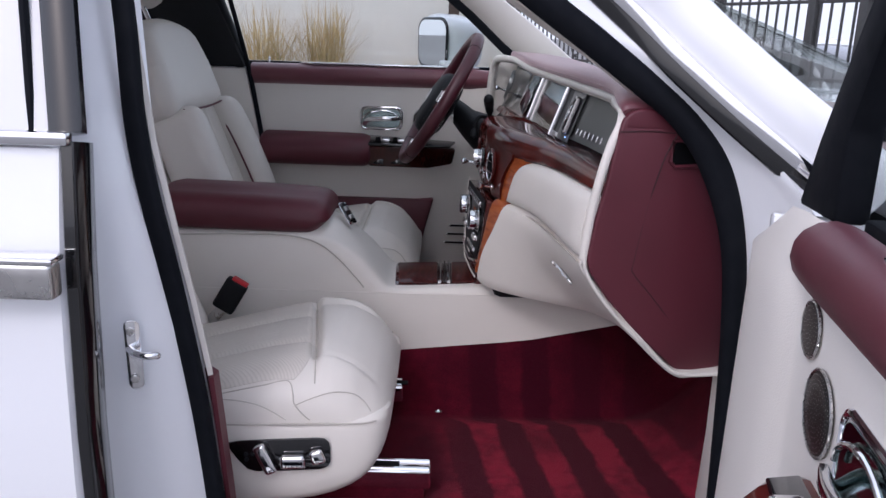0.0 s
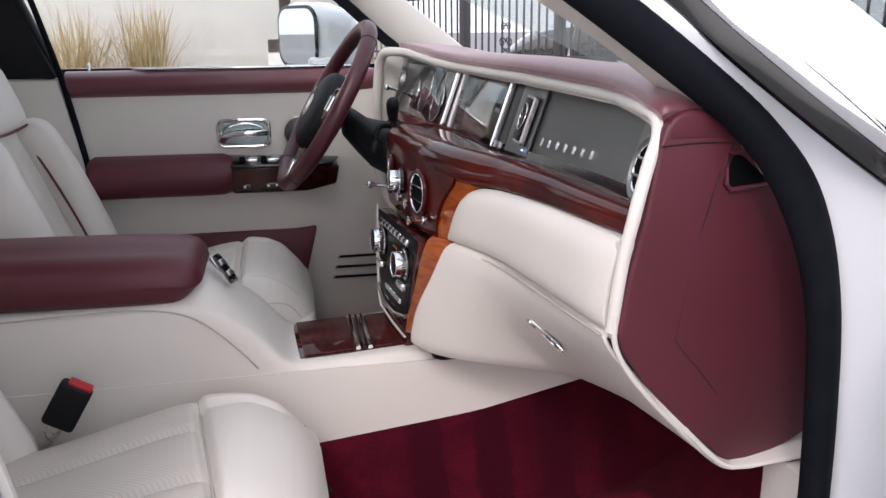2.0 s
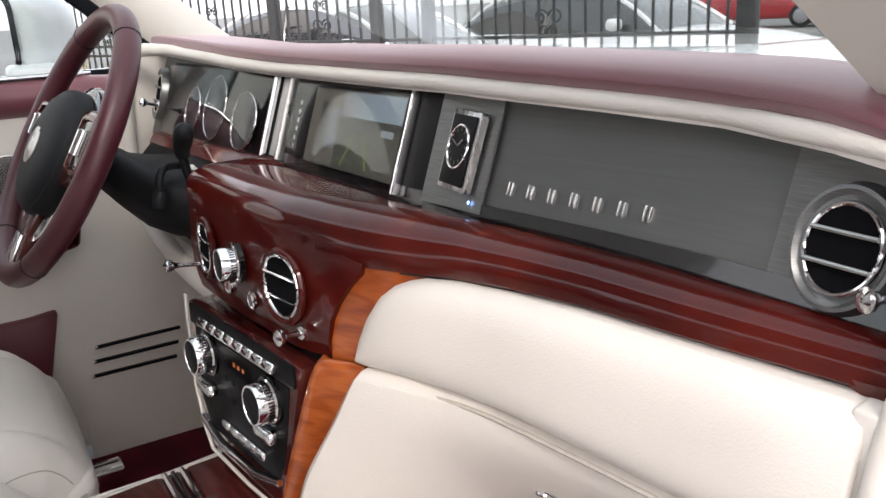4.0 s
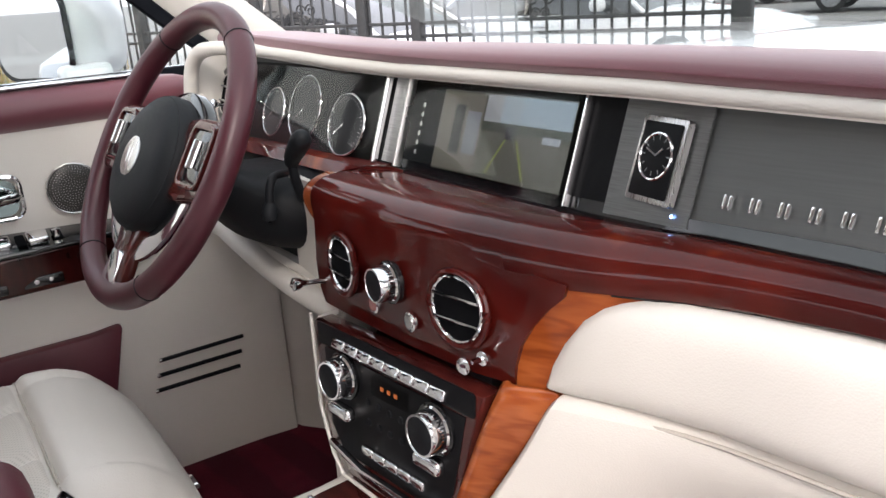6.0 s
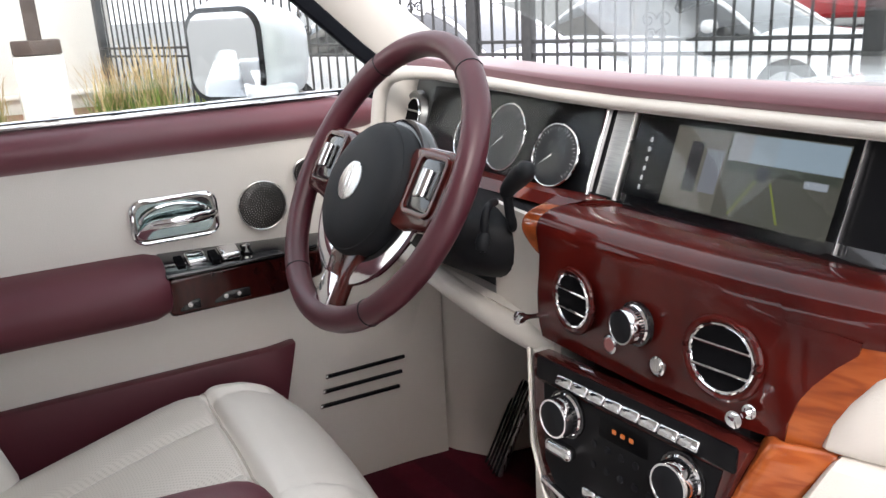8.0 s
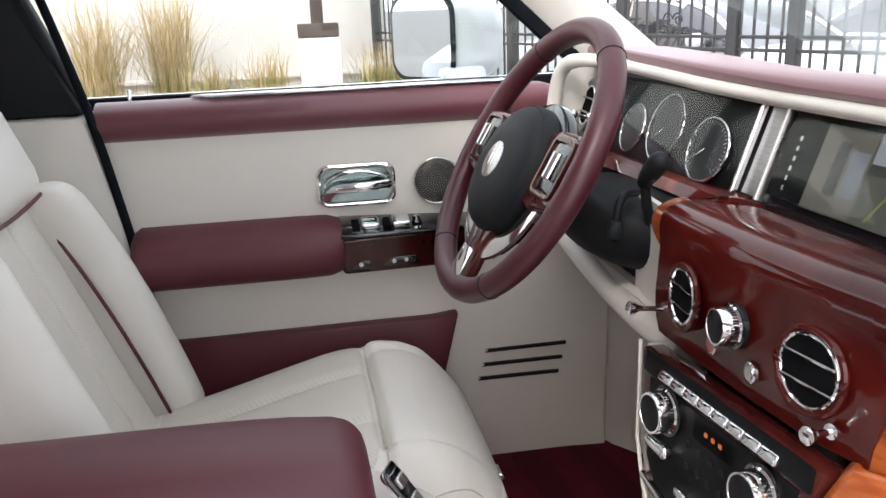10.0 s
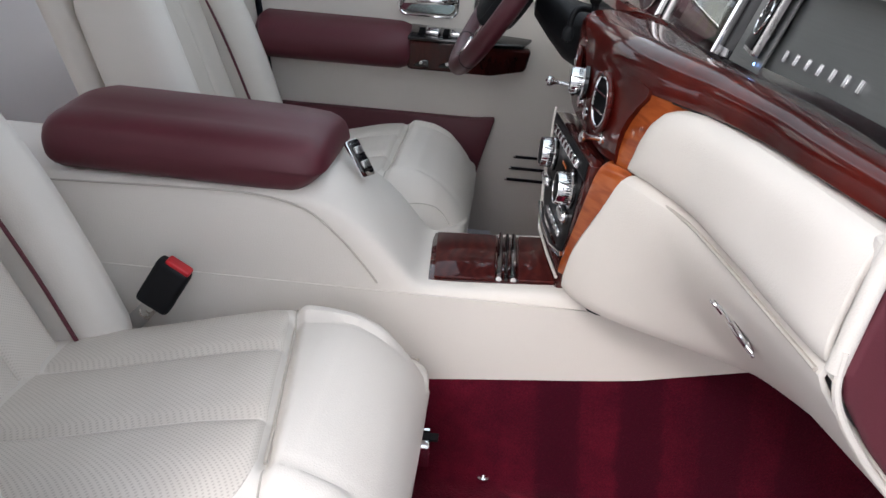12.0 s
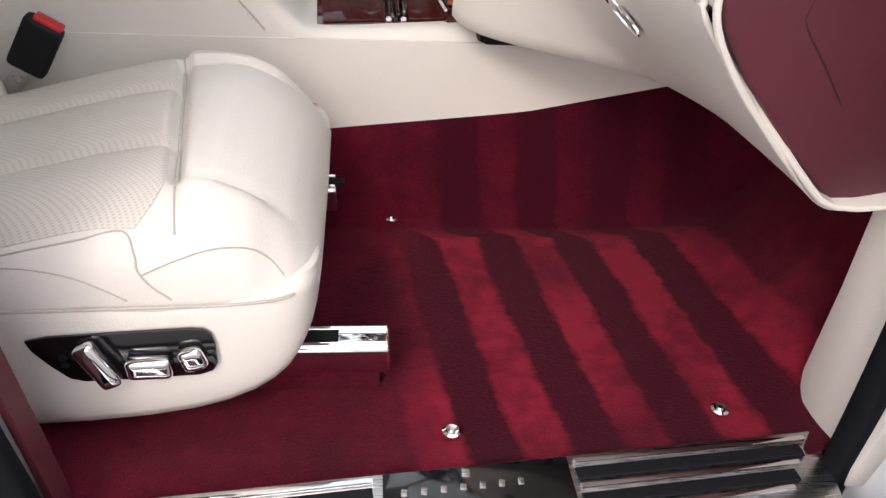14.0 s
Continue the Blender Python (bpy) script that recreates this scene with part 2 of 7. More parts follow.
SPEAKER = mat("speaker_mesh", (0.085, 0.083, 0.08), (0.06, 0.058, 0.056), rough=0.35, metal=0.9, scale=90)
# green-grey tint puts the reflected grass into the bowl's colour
BOWL = mat("green_reflection_chrome", (0.30, 0.37, 0.36), (0.24, 0.30, 0.29), rough=0.10, metal=1, scale=20, rvar=0.04)
# near-black colour stands in for the shade inside vents and switch recesses
VOID = mat("vent_shadow", (0.003, 0.003, 0.004), rough=0.9, scale=30, spec=0.1)
DULLRED = mat("translucent_red", (0.36, 0.13, 0.12), rough=0.3, scale=60)
RED = mat("red_plastic", (0.5, 0.012, 0.02), rough=0.4, scale=60)


# ---- builders ----
def finish(name, bm, material, sharp=40):
    bmesh.ops.recalc_face_normals(bm, faces=bm.faces)
    me = bpy.data.meshes.new(name)
    bm.to_mesh(me)
    bm.free()
    for p in me.polygons:
        p.use_smooth = True
    me.set_sharp_from_angle(angle=radians(sharp))
    me.materials.append(material)
    return me


def thing(name, label, category, at=(0, 0, 0), group="", kind=""):
    ob = new(name)
    ob.empty_display_size = 0.05
    ob.matrix_world = Matrix.Translation(at)
    return tagged(ob, label, category, group, kind)


def world_of(ob):
    m = Matrix.Translation((0, 0, 0))
    while ob:
        m = (ob.matrix_parent_inverse @ ob.matrix_basis) @ m if ob.parent else ob.matrix_basis @ m
        ob = ob.parent
    return m


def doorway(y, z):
    """Inward shift of the passenger's doorway, larger towards the sill, set to fit the camera's view."""
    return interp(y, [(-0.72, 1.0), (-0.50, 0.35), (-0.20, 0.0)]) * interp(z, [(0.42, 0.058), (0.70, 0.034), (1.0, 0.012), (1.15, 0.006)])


def dash_view_shift(p):
    """Shifts the dashboard's middle towards the passenger, stack more than fascia, to fit the camera's view."""
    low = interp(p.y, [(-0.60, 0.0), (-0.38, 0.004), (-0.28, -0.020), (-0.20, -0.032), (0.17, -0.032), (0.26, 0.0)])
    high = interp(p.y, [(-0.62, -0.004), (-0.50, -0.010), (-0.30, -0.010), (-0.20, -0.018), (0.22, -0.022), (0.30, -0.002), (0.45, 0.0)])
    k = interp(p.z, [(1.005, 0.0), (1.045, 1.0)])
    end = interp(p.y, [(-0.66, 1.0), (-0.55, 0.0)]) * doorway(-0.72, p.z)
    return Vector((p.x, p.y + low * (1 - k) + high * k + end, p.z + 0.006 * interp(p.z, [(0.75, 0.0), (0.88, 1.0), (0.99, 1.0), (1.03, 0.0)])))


def shell_view_shift(p):
    # moves pillar points forwards and doorway points inwards to fit the camera's view
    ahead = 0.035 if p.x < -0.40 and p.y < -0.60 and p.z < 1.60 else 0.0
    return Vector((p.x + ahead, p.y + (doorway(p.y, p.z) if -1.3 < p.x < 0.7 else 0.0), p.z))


VIEW_SHIFTS = {"dashboard": dash_view_shift, "car_body": shell_view_shift, "sill_plate": shell_view_shift}


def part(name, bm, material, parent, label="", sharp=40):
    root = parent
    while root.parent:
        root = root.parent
    if root.name in VIEW_SHIFTS:
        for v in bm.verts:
            v.co = VIEW_SHIFTS[root.name](v.co)
    ob = new(name, finish(name, bm, material, sharp))
    ob.parent = parent
    ob.matrix_parent_inverse = world_of(parent).inverted()
    return tagged(ob, label) if label else ob


def solo(name, bm, material, label, category, group="", kind="", sharp=40):
    return tagged(new(name, finish(name, bm, material, sharp)), label, category, group, kind)


def soft(ob, levels=2):
    s = ob.modifiers.new("smooth", "SUBSURF")
    s.levels = s.render_levels = levels
    return ob


def rb(c, s, r=0.01, n=6, warp=None, m=None):
    """A box at c of size s with edges rounded to the radius r; warp moves each point (in -1..1 of the box) afterwards, m places it."""
    bm = bmesh.new()
    hx, hy, hz = (v / 2 for v in s)
    r = min(r, hx, hy, hz)
    seen = {}

    def vert(p):
        k = tuple(round(v, 5) for v in p)
        if k not in seen:
            q = Vector((p[0] * hx, p[1] * hy, p[2] * hz))
            core = Vector((max(-hx + r, min(hx - r, q.x)), max(-hy + r, min(hy - r, q.y)), max(-hz + r, min(hz - r, q.z))))
            d = q - core
            if d.length > 1e-9:
                q = core + d.normalized() * r
            if warp:
                q = Vector(warp(q.x / hx, q.y / hy, q.z / hz, q))
            q = q + Vector(c)
            if m:
                q = m @ q
            seen[k] = bm.verts.new(q)
        return seen[k]

    def lines(h):
        e = min(0.95, r / h)
        a = [-1 + e * (1 - math.cos(math.pi / 2 * i / 3)) for i in range(4)]
        mid = [(-1 + e) + (2 - 2 * e) * i / n for i in range(1, n)]
        return a + mid + [-v for v in reversed(a)]
    lx, ly, lz = lines(hx), lines(hy), lines(hz)
    for ax, la, lb in ((0, ly, lz), (1, lx, lz), (2, lx, ly)):
        for s_ in (-1, 1):
            for i in range(len(la) - 1):
                for j in range(len(lb) - 1):
                    q = []
                    for a, b in ((la[i], lb[j]), (la[i + 1], lb[j]), (la[i + 1], lb[j + 1]), (la[i], lb[j + 1])):
                        p = [a, b]
                        p.insert(ax, s_)
                        q.append(vert(p))
                    if len(set(q)) > 2:
                        try:
                            bm.faces.new(q)
                        except ValueError:
                            pass
    bmesh.ops.remove_doubles(bm, verts=bm.verts, dist=1e-6)
    return bm


def box(c, s, r=0.0, m=None):
    """A plain block with a small bevel."""
    bm = bmesh.new()
    bmesh.ops.create_cube(bm, size=1)
    bmesh.ops.scale(bm, vec=s, verts=bm.verts)
    if r:
        bmesh.ops.bevel(bm, geom=bm.edges[:], offset=r, segments=2, affect="EDGES", profile=0.5)
    bmesh.ops.translate(bm, vec=c, verts=bm.verts)
    if m:
        bmesh.ops.transform(bm, matrix=m, verts=bm.verts)
    return bm


def loft(loops, cap=True, closed=True, ring=False):
    """A skin over loops of equally many points; closed: each loop is a ring; ring: the last loop joins the first."""
    bm = bmesh.new()
    rows = [[bm.verts.new(p) for p in loop] for loop in loops]
    k = len(rows[0])
    for a, b in zip(rows, rows[1:] + ([rows[0]] if ring else [])):
        for i in range(k if closed else k - 1):
            j = (i + 1) % k
            bm.faces.new((a[i], a[j], b[j], b[i]))
    if cap and closed and not ring:
        bm.faces.new(rows[0])
        bm.faces.new(rows[-1])
    return bm


def sheet(rows, thick=0.01, seen_from=(-0.4, -0.5, 1.2)):
    """A surface through rows of points; its thickness lies on the side turned away from seen_from."""
    bm = loft(rows, cap=False, closed=False)
    bmesh.ops.recalc_face_normals(bm, faces=bm.faces)
    bm.normal_update()
    eye = Vector(seen_from)
    if sum((eye - f.calc_center_median()).normalized().dot(f.normal) * f.calc_area() for f in bm.faces) < 0:
        bmesh.ops.reverse_faces(bm, faces=bm.faces)
    bm.normal_update()
    t = abs(thick)
    front, edges = bm.faces[:], [e for e in bm.edges if e.is_boundary]
    twin = {v: bm.verts.new(v.co - v.normal * t) for v in bm.verts[:]}
    for f in front:
        bm.faces.new([twin[v] for v in reversed(f.verts)])
    for e in edges:
        a, b = e.verts
        bm.faces.new((a, b, twin[b], twin[a]))
    return bm


def spline(pts, n=8):
    """A smooth curve through points."""
    pts = [Vector(p) for p in pts]
    out = []
    for i in range(len(pts) - 1):
        p0, p1, p2, p3 = pts[max(0, i - 1)], pts[i], pts[i + 1], pts[min(len(pts) - 1, i + 2)]
        for k in range(n):
            t = k / n
            out.append(0.5 * (2 * p1 + (p2 - p0) * t + (2 * p0 - 5 * p1 + 4 * p2 - p3) * t * t + (3 * p1 - 3 * p2 + p3 - p0) * t ** 3))
    return out + [pts[-1]]


def tube(pts, r, seg=10, closed=False, flat=None, up=(0, 0, 1)):
    """A rod along points; flat=(w, h), or one such pair a point: an oval or flat bar, h along up."""
    pts = [Vector(p) for p in pts]
    loops = []
    n = len(pts)
    for i, p in enumerate(pts):
        a, b = (pts[i - 1], pts[(i + 1) % n]) if closed else (pts[max(0, i - 1)], pts[min(n - 1, i + 1)])
        t = (b - a).normalized()
        u = Vector(up)
        u = (u - t * u.dot(t))
        if u.length < 1e-4:
            u = Vector((1, 0.3, 0)) - t * Vector((1, 0.3, 0)).dot(t)
        u.normalize()
        v = t.cross(u)
        rr = r[i] if isinstance(r, (list, tuple)) else r
        w, h = (flat[i] if isinstance(flat, list) else flat) if flat else (rr, rr)
        ring = []
        for k in range(seg):
            an = 2 * math.pi * k / seg
            ca, sa = math.cos(an), math.sin(an)
            if flat:
                ca, sa = math.copysign(abs(ca) ** 0.5, ca), math.copysign(abs(sa) ** 0.5, sa)
            ring.append(p + v * ca * w + u * sa * h)
        loops.append(ring)
    return loft(loops, ring=closed)


def turned(profile, seg=32, m=None):
    """A turned piece: (radius, height) pairs about z, then placed by m."""
    loops = [[(r * math.cos(2 * math.pi * k / seg), r * math.sin(2 * math.pi * k / seg), z) for k in range(seg)] for r, z in profile]
    bm = loft(loops)
    bmesh.ops.remove_doubles(bm, verts=bm.verts, dist=1e-6)
    if m:
        bmesh.ops.transform(bm, matrix=m, verts=bm.verts)
    return bm


def slab(pts, d, bevel=0.0, seg=2):
    """A flat outline (points in 3D, in order) given the thickness vector d."""
    bm = bmesh.new()
    f = bm.faces.new([bm.verts.new(p) for p in pts])
    ex = bmesh.ops.extrude_face_region(bm, geom=[f])
    bmesh.ops.translate(bm, vec=d, verts=[g for g in ex["geom"] if isinstance(g, bmesh.types.BMVert)])
    bmesh.ops.recalc_face_normals(bm, faces=bm.faces)
    if bevel:
        bmesh.ops.bevel(bm, geom=bm.edges[:], offset=bevel, segments=seg, affect="EDGES", profile=0.5, clamp_overlap=True)
    return bm


def joined(*bms):
    out = bmesh.new()
    for b in bms:
        me = bpy.data.meshes.new("tmp")
        b.to_mesh(me)
        b.free()
        out.from_mesh(me)
        bpy.data.meshes.remove(me)
    return out


def interp(x, table):
    for (a, va), (b, vb) in zip(table, table[1:]):
        if x <= b:
            k = max(0.0, min(1.0, (x - a) / (b - a)))
            return va + (vb - va) * k
    return table[-1][1]


def facing(at, n, up=(0, 0, 1)):
    """A frame at a point whose z looks along n, and whose y is as near to up as can be."""
    n = Vector(n).normalized()
    u = Vector(up)
    u = (u - n * u.dot(n)).normalized()
    x = u.cross(n)
    return Matrix.Translation(at) @ Matrix((x, u, n)).transposed().to_4x4()


def rounded(w, h, r, n=5):
    """The outline of a rounded rectangle, centred."""
    pts = []
    for cx, cy, a0 in ((w / 2 - r, h / 2 - r, 0), (-w / 2 + r, h / 2 - r, 90), (-w / 2 + r, -h / 2 + r, 180), (w / 2 - r, -h / 2 + r, 270)):
        for i in range(n + 1):
            a = radians(a0 + 90 * i / n)
            pts.append((cx + r * math.cos(a), cy + r * math.sin(a)))
    return pts


def plate(m, w, h, d, r=0.003, bevel=0.0008):
    """A thin rounded plate on the frame m, rising d along its z."""
    return slab([m @ Vector((x, y, 0)) for x, y in rounded(w, h, r)], (m.to_3x3() @ Vector((0, 0, d))), bevel)


def ring_frame(m, w, h, r, t=0.004, seg=8):
    """A thin rounded frame round a rectangle."""
    return tube([m @ Vector((x, y, 0)) for x, y in rounded(w, h, r, 6)], t, seg, closed=True, up=m.to_3x3() @ Vector((0, 0, 1)))


# ---- outside ----
ASPHALT = mat("asphalt", (0.24, 0.236, 0.229), (0.175, 0.173, 0.169), rough=0.9, scale=3, bump=0.6, bscale=120)
STUCCO = mat("white_stucco", (0.72, 0.70, 0.66), (0.66, 0.64, 0.60), rough=0.9, scale=2, bump=0.5, bscale=90)
MULCH = mat("bark_mulch", (0.30, 0.17, 0.11), (0.13, 0.075, 0.05), rough=0.95, scale=28, bump=0.8, bscale=60)
IRON = mat("black_iron", (0.032, 0.034, 0.036), (0.044, 0.044, 0.044), rough=0.5, scale=30)
TIMBER = mat("brown_timber", (0.075, 0.052, 0.042), (0.05, 0.035, 0.03), rough=0.8, scale=8, stretch=(6, 6, 1))
GRASS = mat("grass_blades", (0.17, 0.25, 0.045), (0.09, 0.15, 0.025), rough=0.7, scale=4)
STRAW = mat("straw_blades", (0.52, 0.40, 0.22), (0.40, 0.30, 0.14), rough=0.8, scale=4)

solo("ground", sheet([[(-400 + 50 * i, -400 + 50 * j, -0.02) for j in range(17)] for i in range(17)], 0.1, (0, 0, 50)), ASPHALT, "grey asphalt yard round the parked car", "ground", kind="structure")
solo("wall_north", box((-9, 11.6, 3), (20, 0.4, 6), 0.02), STUCCO, "white stucco wall of a building", "wall", kind="structure")
solo("trim", box((-9, 11.36, 0.42), (19.9, 0.06, 0.06), 0.01), STUCCO, "white ledge along the stucco wall", "trim", kind="structure")
bed = [[(-12 + 0.5 * i, 8.2 + 0.35 * j, 0.02 + 0.05 * noise.noise((i * 0.7, j * 0.9, 3)) + 0.02 * j) for j in range(10)] for i in range(28)]
solo("mulch_bed", sheet(bed, 0.05, (0, 0, 50)), MULCH, "reddish bark mulch bed along the wall", "mulch", kind="stuff")

pier = thing("pier", "white stucco pier carrying a timber post", "pier", (-0.02, 9.95, 0))
part("shaft", box((-0.02, 9.95, 0.47), (0.52, 0.5, 1.0), 0.02), STUCCO, pier)
post = thing("timber_post", "dark brown timber post with a square base collar", "post", (-0.02, 9.95, 0.97))
part("shaft", box((-0.02, 9.95, 2.3), (0.15, 0.15, 2.4), 0.01), TIMBER, post)
part("base_collar", box((-0.02, 9.95, 1.06), (0.5, 0.46, 0.16), 0.015), TIMBER, post)


def grass_clump(at, h, seed, straw):
    rnd = random.Random(seed)
    ob = thing("ornamental_grass", "clump of green grass with straw-coloured plumes" if straw < 0.8 else "tall clump of dry straw-coloured grass", "grass", at, group="grasses along the wall")
    for name, material, count, hh in (("leaves", GRASS, int(620 * (1 - straw)) + 40, h * 0.66), ("plumes", STRAW, int(300 * straw) + 60, h)):
        bm = bmesh.new()
        for _ in range(count):
            a, lean, hgt = rnd.uniform(0, 6.283), abs(rnd.gauss(0, 0.33)), hh * rnd.uniform(0.55, 1.1)
            x0, y0 = at[0] + rnd.gauss(0, 0.13), at[1] + rnd.gauss(0, 0.13)
            w = 0.006 if name == "leaves" else 0.005
            px, py = -math.sin(a) * w, math.cos(a) * w
            prev = None
            for k in range(5):
                t = k / 4
                out = lean * hgt * t ** 1.8
                x, y, z = x0 + math.cos(a) * out, y0 + math.sin(a) * out, at[2] + hgt * (t - 0.25 * lean * t * t)
                s = (1 - 0.85 * t) if name == "leaves" else (0.6 if t < 0.6 else 1.6 * (1.05 - t) / 0.4)
                cur = bm.verts.new((x - px * s, y - py * s, z)), bm.verts.new((x + px * s, y + py * s, z))
                if prev:
                    bm.faces.new((prev[0], prev[1], cur[1], cur[0]))
                prev = cur
        part(name, bm, material, ob)
    return ob


for i, (x, y, h, st) in enumerate(((1.1, 9.4, 1.05, 0.35), (0.7, 9.7, 0.9, 0.25), (-0.7, 9.6, 0.85, 0.4), (-1.35, 9.8, 0.75, 0.3), (-2.6, 9.6, 1.5, 0.9), (-3.6, 9.8, 1.7, 0.9), (-4.9, 9.7, 1.6, 0.9), (-1.9, 10.3, 1.6, 0.9), (1.9, 10.0, 0.8, 0.2), (3.0, 9.2, 0.7, 0.1))):
    grass_clump((x, y, 0.03), h, 40 + i, st)

# wrought-iron fence in front of the car, from the wall to the gate post
FA, FB = Vector((0.8, 11.3, 0)), Vector((4.27, 2.63, 0))
FD = (FB - FA).normalized()
FL = (FB - FA).length
fence = thing("iron_fence", "black wrought-iron fence with scrolls and square posts", "fence", FA)


def along(s, z=0.0, off=0.0):
    return FA + FD * s + Vector((-FD.y, FD.x, 0)) * off + Vector((0, 0, z))


def fbar(s, z0, z1, w, off=0.0):
    m = Matrix.Translation(along(s, (z0 + z1) / 2, off)) @ Matrix.Rotation(math.atan2(FD.y, FD.x), 4, "Z")
    return box((0, 0, 0), (w, w, z1 - z0), w * 0.08, m)


for s in (0.1, 3.3, 5.0, 6.25, 6.8, FL):
    part("post", fbar(s, 0, 2.15, 0.12 if s == FL else 0.09), IRON, fence)
for z, h in ((0.14, 0.03), (0.86, 0.028), (0.96, 0.028), (1.62, 0.03), (1.78, 0.03)):
    m = Matrix.Translation(along(FL / 2, z)) @ Matrix.Rotation(math.atan2(FD.y, FD.x), 4, "Z")
    part("rail", box((0, 0, 0), (FL, 0.03, h), 0.003, m), IRON, fence)
npk = int(FL / 0.125)
for i in range(1, npk):
    part("picket", fbar(i * FL / npk, 0.05, 1.9, 0.018), IRON, fence)


def scroll(s, z, h, flip=1):
    pts = []
    for k in range(26):
        a = k / 25 * 2.6 * math.pi
        r = h * 0.30 * (1 - 0.72 * k / 25)
        pts.append(along(s + flip * (h * 0.30 - r * math.cos(a)), z + r * math.sin(a)))
    return tube(pts, 0.008, 6)


for i in range(1, npk):
    s = (i + 0.5) * FL / npk
    for flip in (1, -1):
        part("scroll", scroll(s, 1.70, 0.11, flip), IRON, fence)
for s in (2.2, 4.1, 5.6, 7.9):
    bits = []
    for z, hgt in ((1.10, 0.20), (1.27, 0.16), (1.0, 0.14)):
        bits += [scroll(s, z, hgt, 1), scroll(s, z, hgt, -1)]
    for bit in bits:
        part("scroll", bit, IRON, fence)


# ---- parked cars behind the fence ----
CARGLASS = mat("dark_car_glass", (0.035, 0.036, 0.038), rough=0.06, scale=3, coat=1.0, rvar=0.02, spec=0.9)
TYRE = mat("tyre_rubber", (0.015, 0.015, 0.016), rough=0.85, scale=60)
RIM = mat("alloy_rim", (0.5, 0.5, 0.52), rough=0.3, metal=1, scale=20)
REDPAINT = mat("red_paint", (0.35, 0.015, 0.02), rough=0.3, scale=3, coat=1)
GREYPAINT = mat("dark_grey_paint", (0.045, 0.047, 0.05), rough=0.35, scale=3, coat=1)
LAMP = mat("lamp_lens", (0.55, 0.57, 0.6), rough=0.12, scale=40, coat=0.6)


def parked_car(paint, label, at, heading, length=4.8, height=1.45, width=1.85, suv=False):
    ob = thing("parked_car", label, "car", (0, 0, 0), group="cars parked behind the fence")
    L, H, W = length / 2, height, width / 2
    belt = 0.64 * H
    # shell: cross-sections from tail to nose
    loops = []
    for u, w, zt in ((-1.0, 0.80, 0.50), (-0.985, 0.90, 0.58), (-0.94, 0.96, 0.635), (-0.80, 0.985, 0.655), (-0.5, 1.0, 0.655), (0.0, 1.0, 0.645), (0.35, 0.995, 0.635), (0.55, 0.985, 0.605), (0.75, 0.965, 0.565), (0.90, 0.92, 0.515), (0.96, 0.86, 0.47), (0.99, 0.78, 0.42)):
        z1, z0 = zt * H, 0.16 * H
        half = [(0.0, z1 + 0.035), (0.45, z1 + 0.028), (0.80, z1 + 0.005), (0.92, z1 - 0.035), (0.975, z1 - 0.10), (1.0, z1 - 0.22), (0.995, z0 + 0.18), (0.97, z0 + 0.04), (0.90, z0), (0.0, z0)]
        loops.append([(L * u, W * w * a, z) for a, z in half] + [(L * u, -W * w * a, z) for a, z in half[-2:0:-1]])
    part("body", loft(loops), paint, ob, sharp=50)
    # cabin: an arched glasshouse with the roof skin and pillars laid over it
    t0, t1, t2, t3 = (-0.74, -0.36, 0.02, 0.46) if not suv else (-0.94, -0.78, 0.06, 0.42)
    prof = spline([(L * t0, 0, belt - 0.03), (L * (t0 * 0.55 + t1 * 0.45), 0, H * 0.86), (L * t1, 0, H * 0.975), (L * (t1 + t2) / 2, 0, H), (L * t2, 0, H * 0.975), (L * (t2 * 0.45 + t3 * 0.55), 0, H * 0.84), (L * t3, 0, belt - 0.03)], 5)
    arch, roof = [], []
    for q in prof:
        k = max(0.0, (q.z - belt) / (H - belt))
        side = [(0.94 - 0.02 * k, belt - 0.04), (0.94 - 0.10 * k, belt + 0.45 * (q.z - belt)), (0.93 - 0.20 * k, belt + 0.80 * (q.z - belt)), (0.86 - 0.24 * k, belt + 0.95 * (q.z - belt)), (0.45, q.z), (0.0, q.z + 0.012)]
        arch.append([(q.x, W * a, z) for a, z in side] + [(q.x, -W * a, z) for a, z in side[-2::-1]])
        if k > 0.80:
            top = [(0.925 - 0.20 * k, belt + 0.83 * (q.z - belt)), (0.86 - 0.235 * k, belt + 0.955 * (q.z - belt) + 0.006), (0.45, q.z + 0.010), (0.0, q.z + 0.022)]
            roof.append([(q.x, W * a, z) for a, z in top] + [(q.x, -W * a, z) for a, z in top[-2::-1]])
    part("cabin_glass", loft(arch, closed=False, cap=False), CARGLASS, ob, "dark tinted cabin glass", sharp=60)
    part("roof", sheet(roof, 0.012, (0, 0, 50)), paint, ob)
    for s in (-1, 1):
        for run in (arch[:9], arch[-9:]):
            part("pillar", tube([Vector(r[3]) if s > 0 else Vector(r[-4]) for r in run], 0.032, 8), paint, ob)
        part("door_pillar", tube([(L * (t1 + t2) / 2 + 0.05, s * W * 0.945, belt - 0.02), (L * (t1 + t2) / 2 - 0.03, s * W * 0.70, H * 0.955)], 0.03, 8), GLOSSBLACK, ob)
        for x in (-0.60, 0.62):
            wm = Matrix.Translation((L * x, s * (W - 0.095), 0.33)) @ Matrix.Rotation(radians(90), 4, "X")
            wheel = part("wheel", turned([(0.0, -0.11), (0.27, -0.11), (0.33, -0.08), (0.335, 0.08), (0.27, 0.11), (0, 0.11)], 28, wm), TYRE, ob)
            part("rim", turned([(0, -0.12), (0.05, -0.13), (0.21, -0.115), (0.22, 0.115), (0.05, 0.13), (0, 0.12)], 20, wm), RIM, wheel)
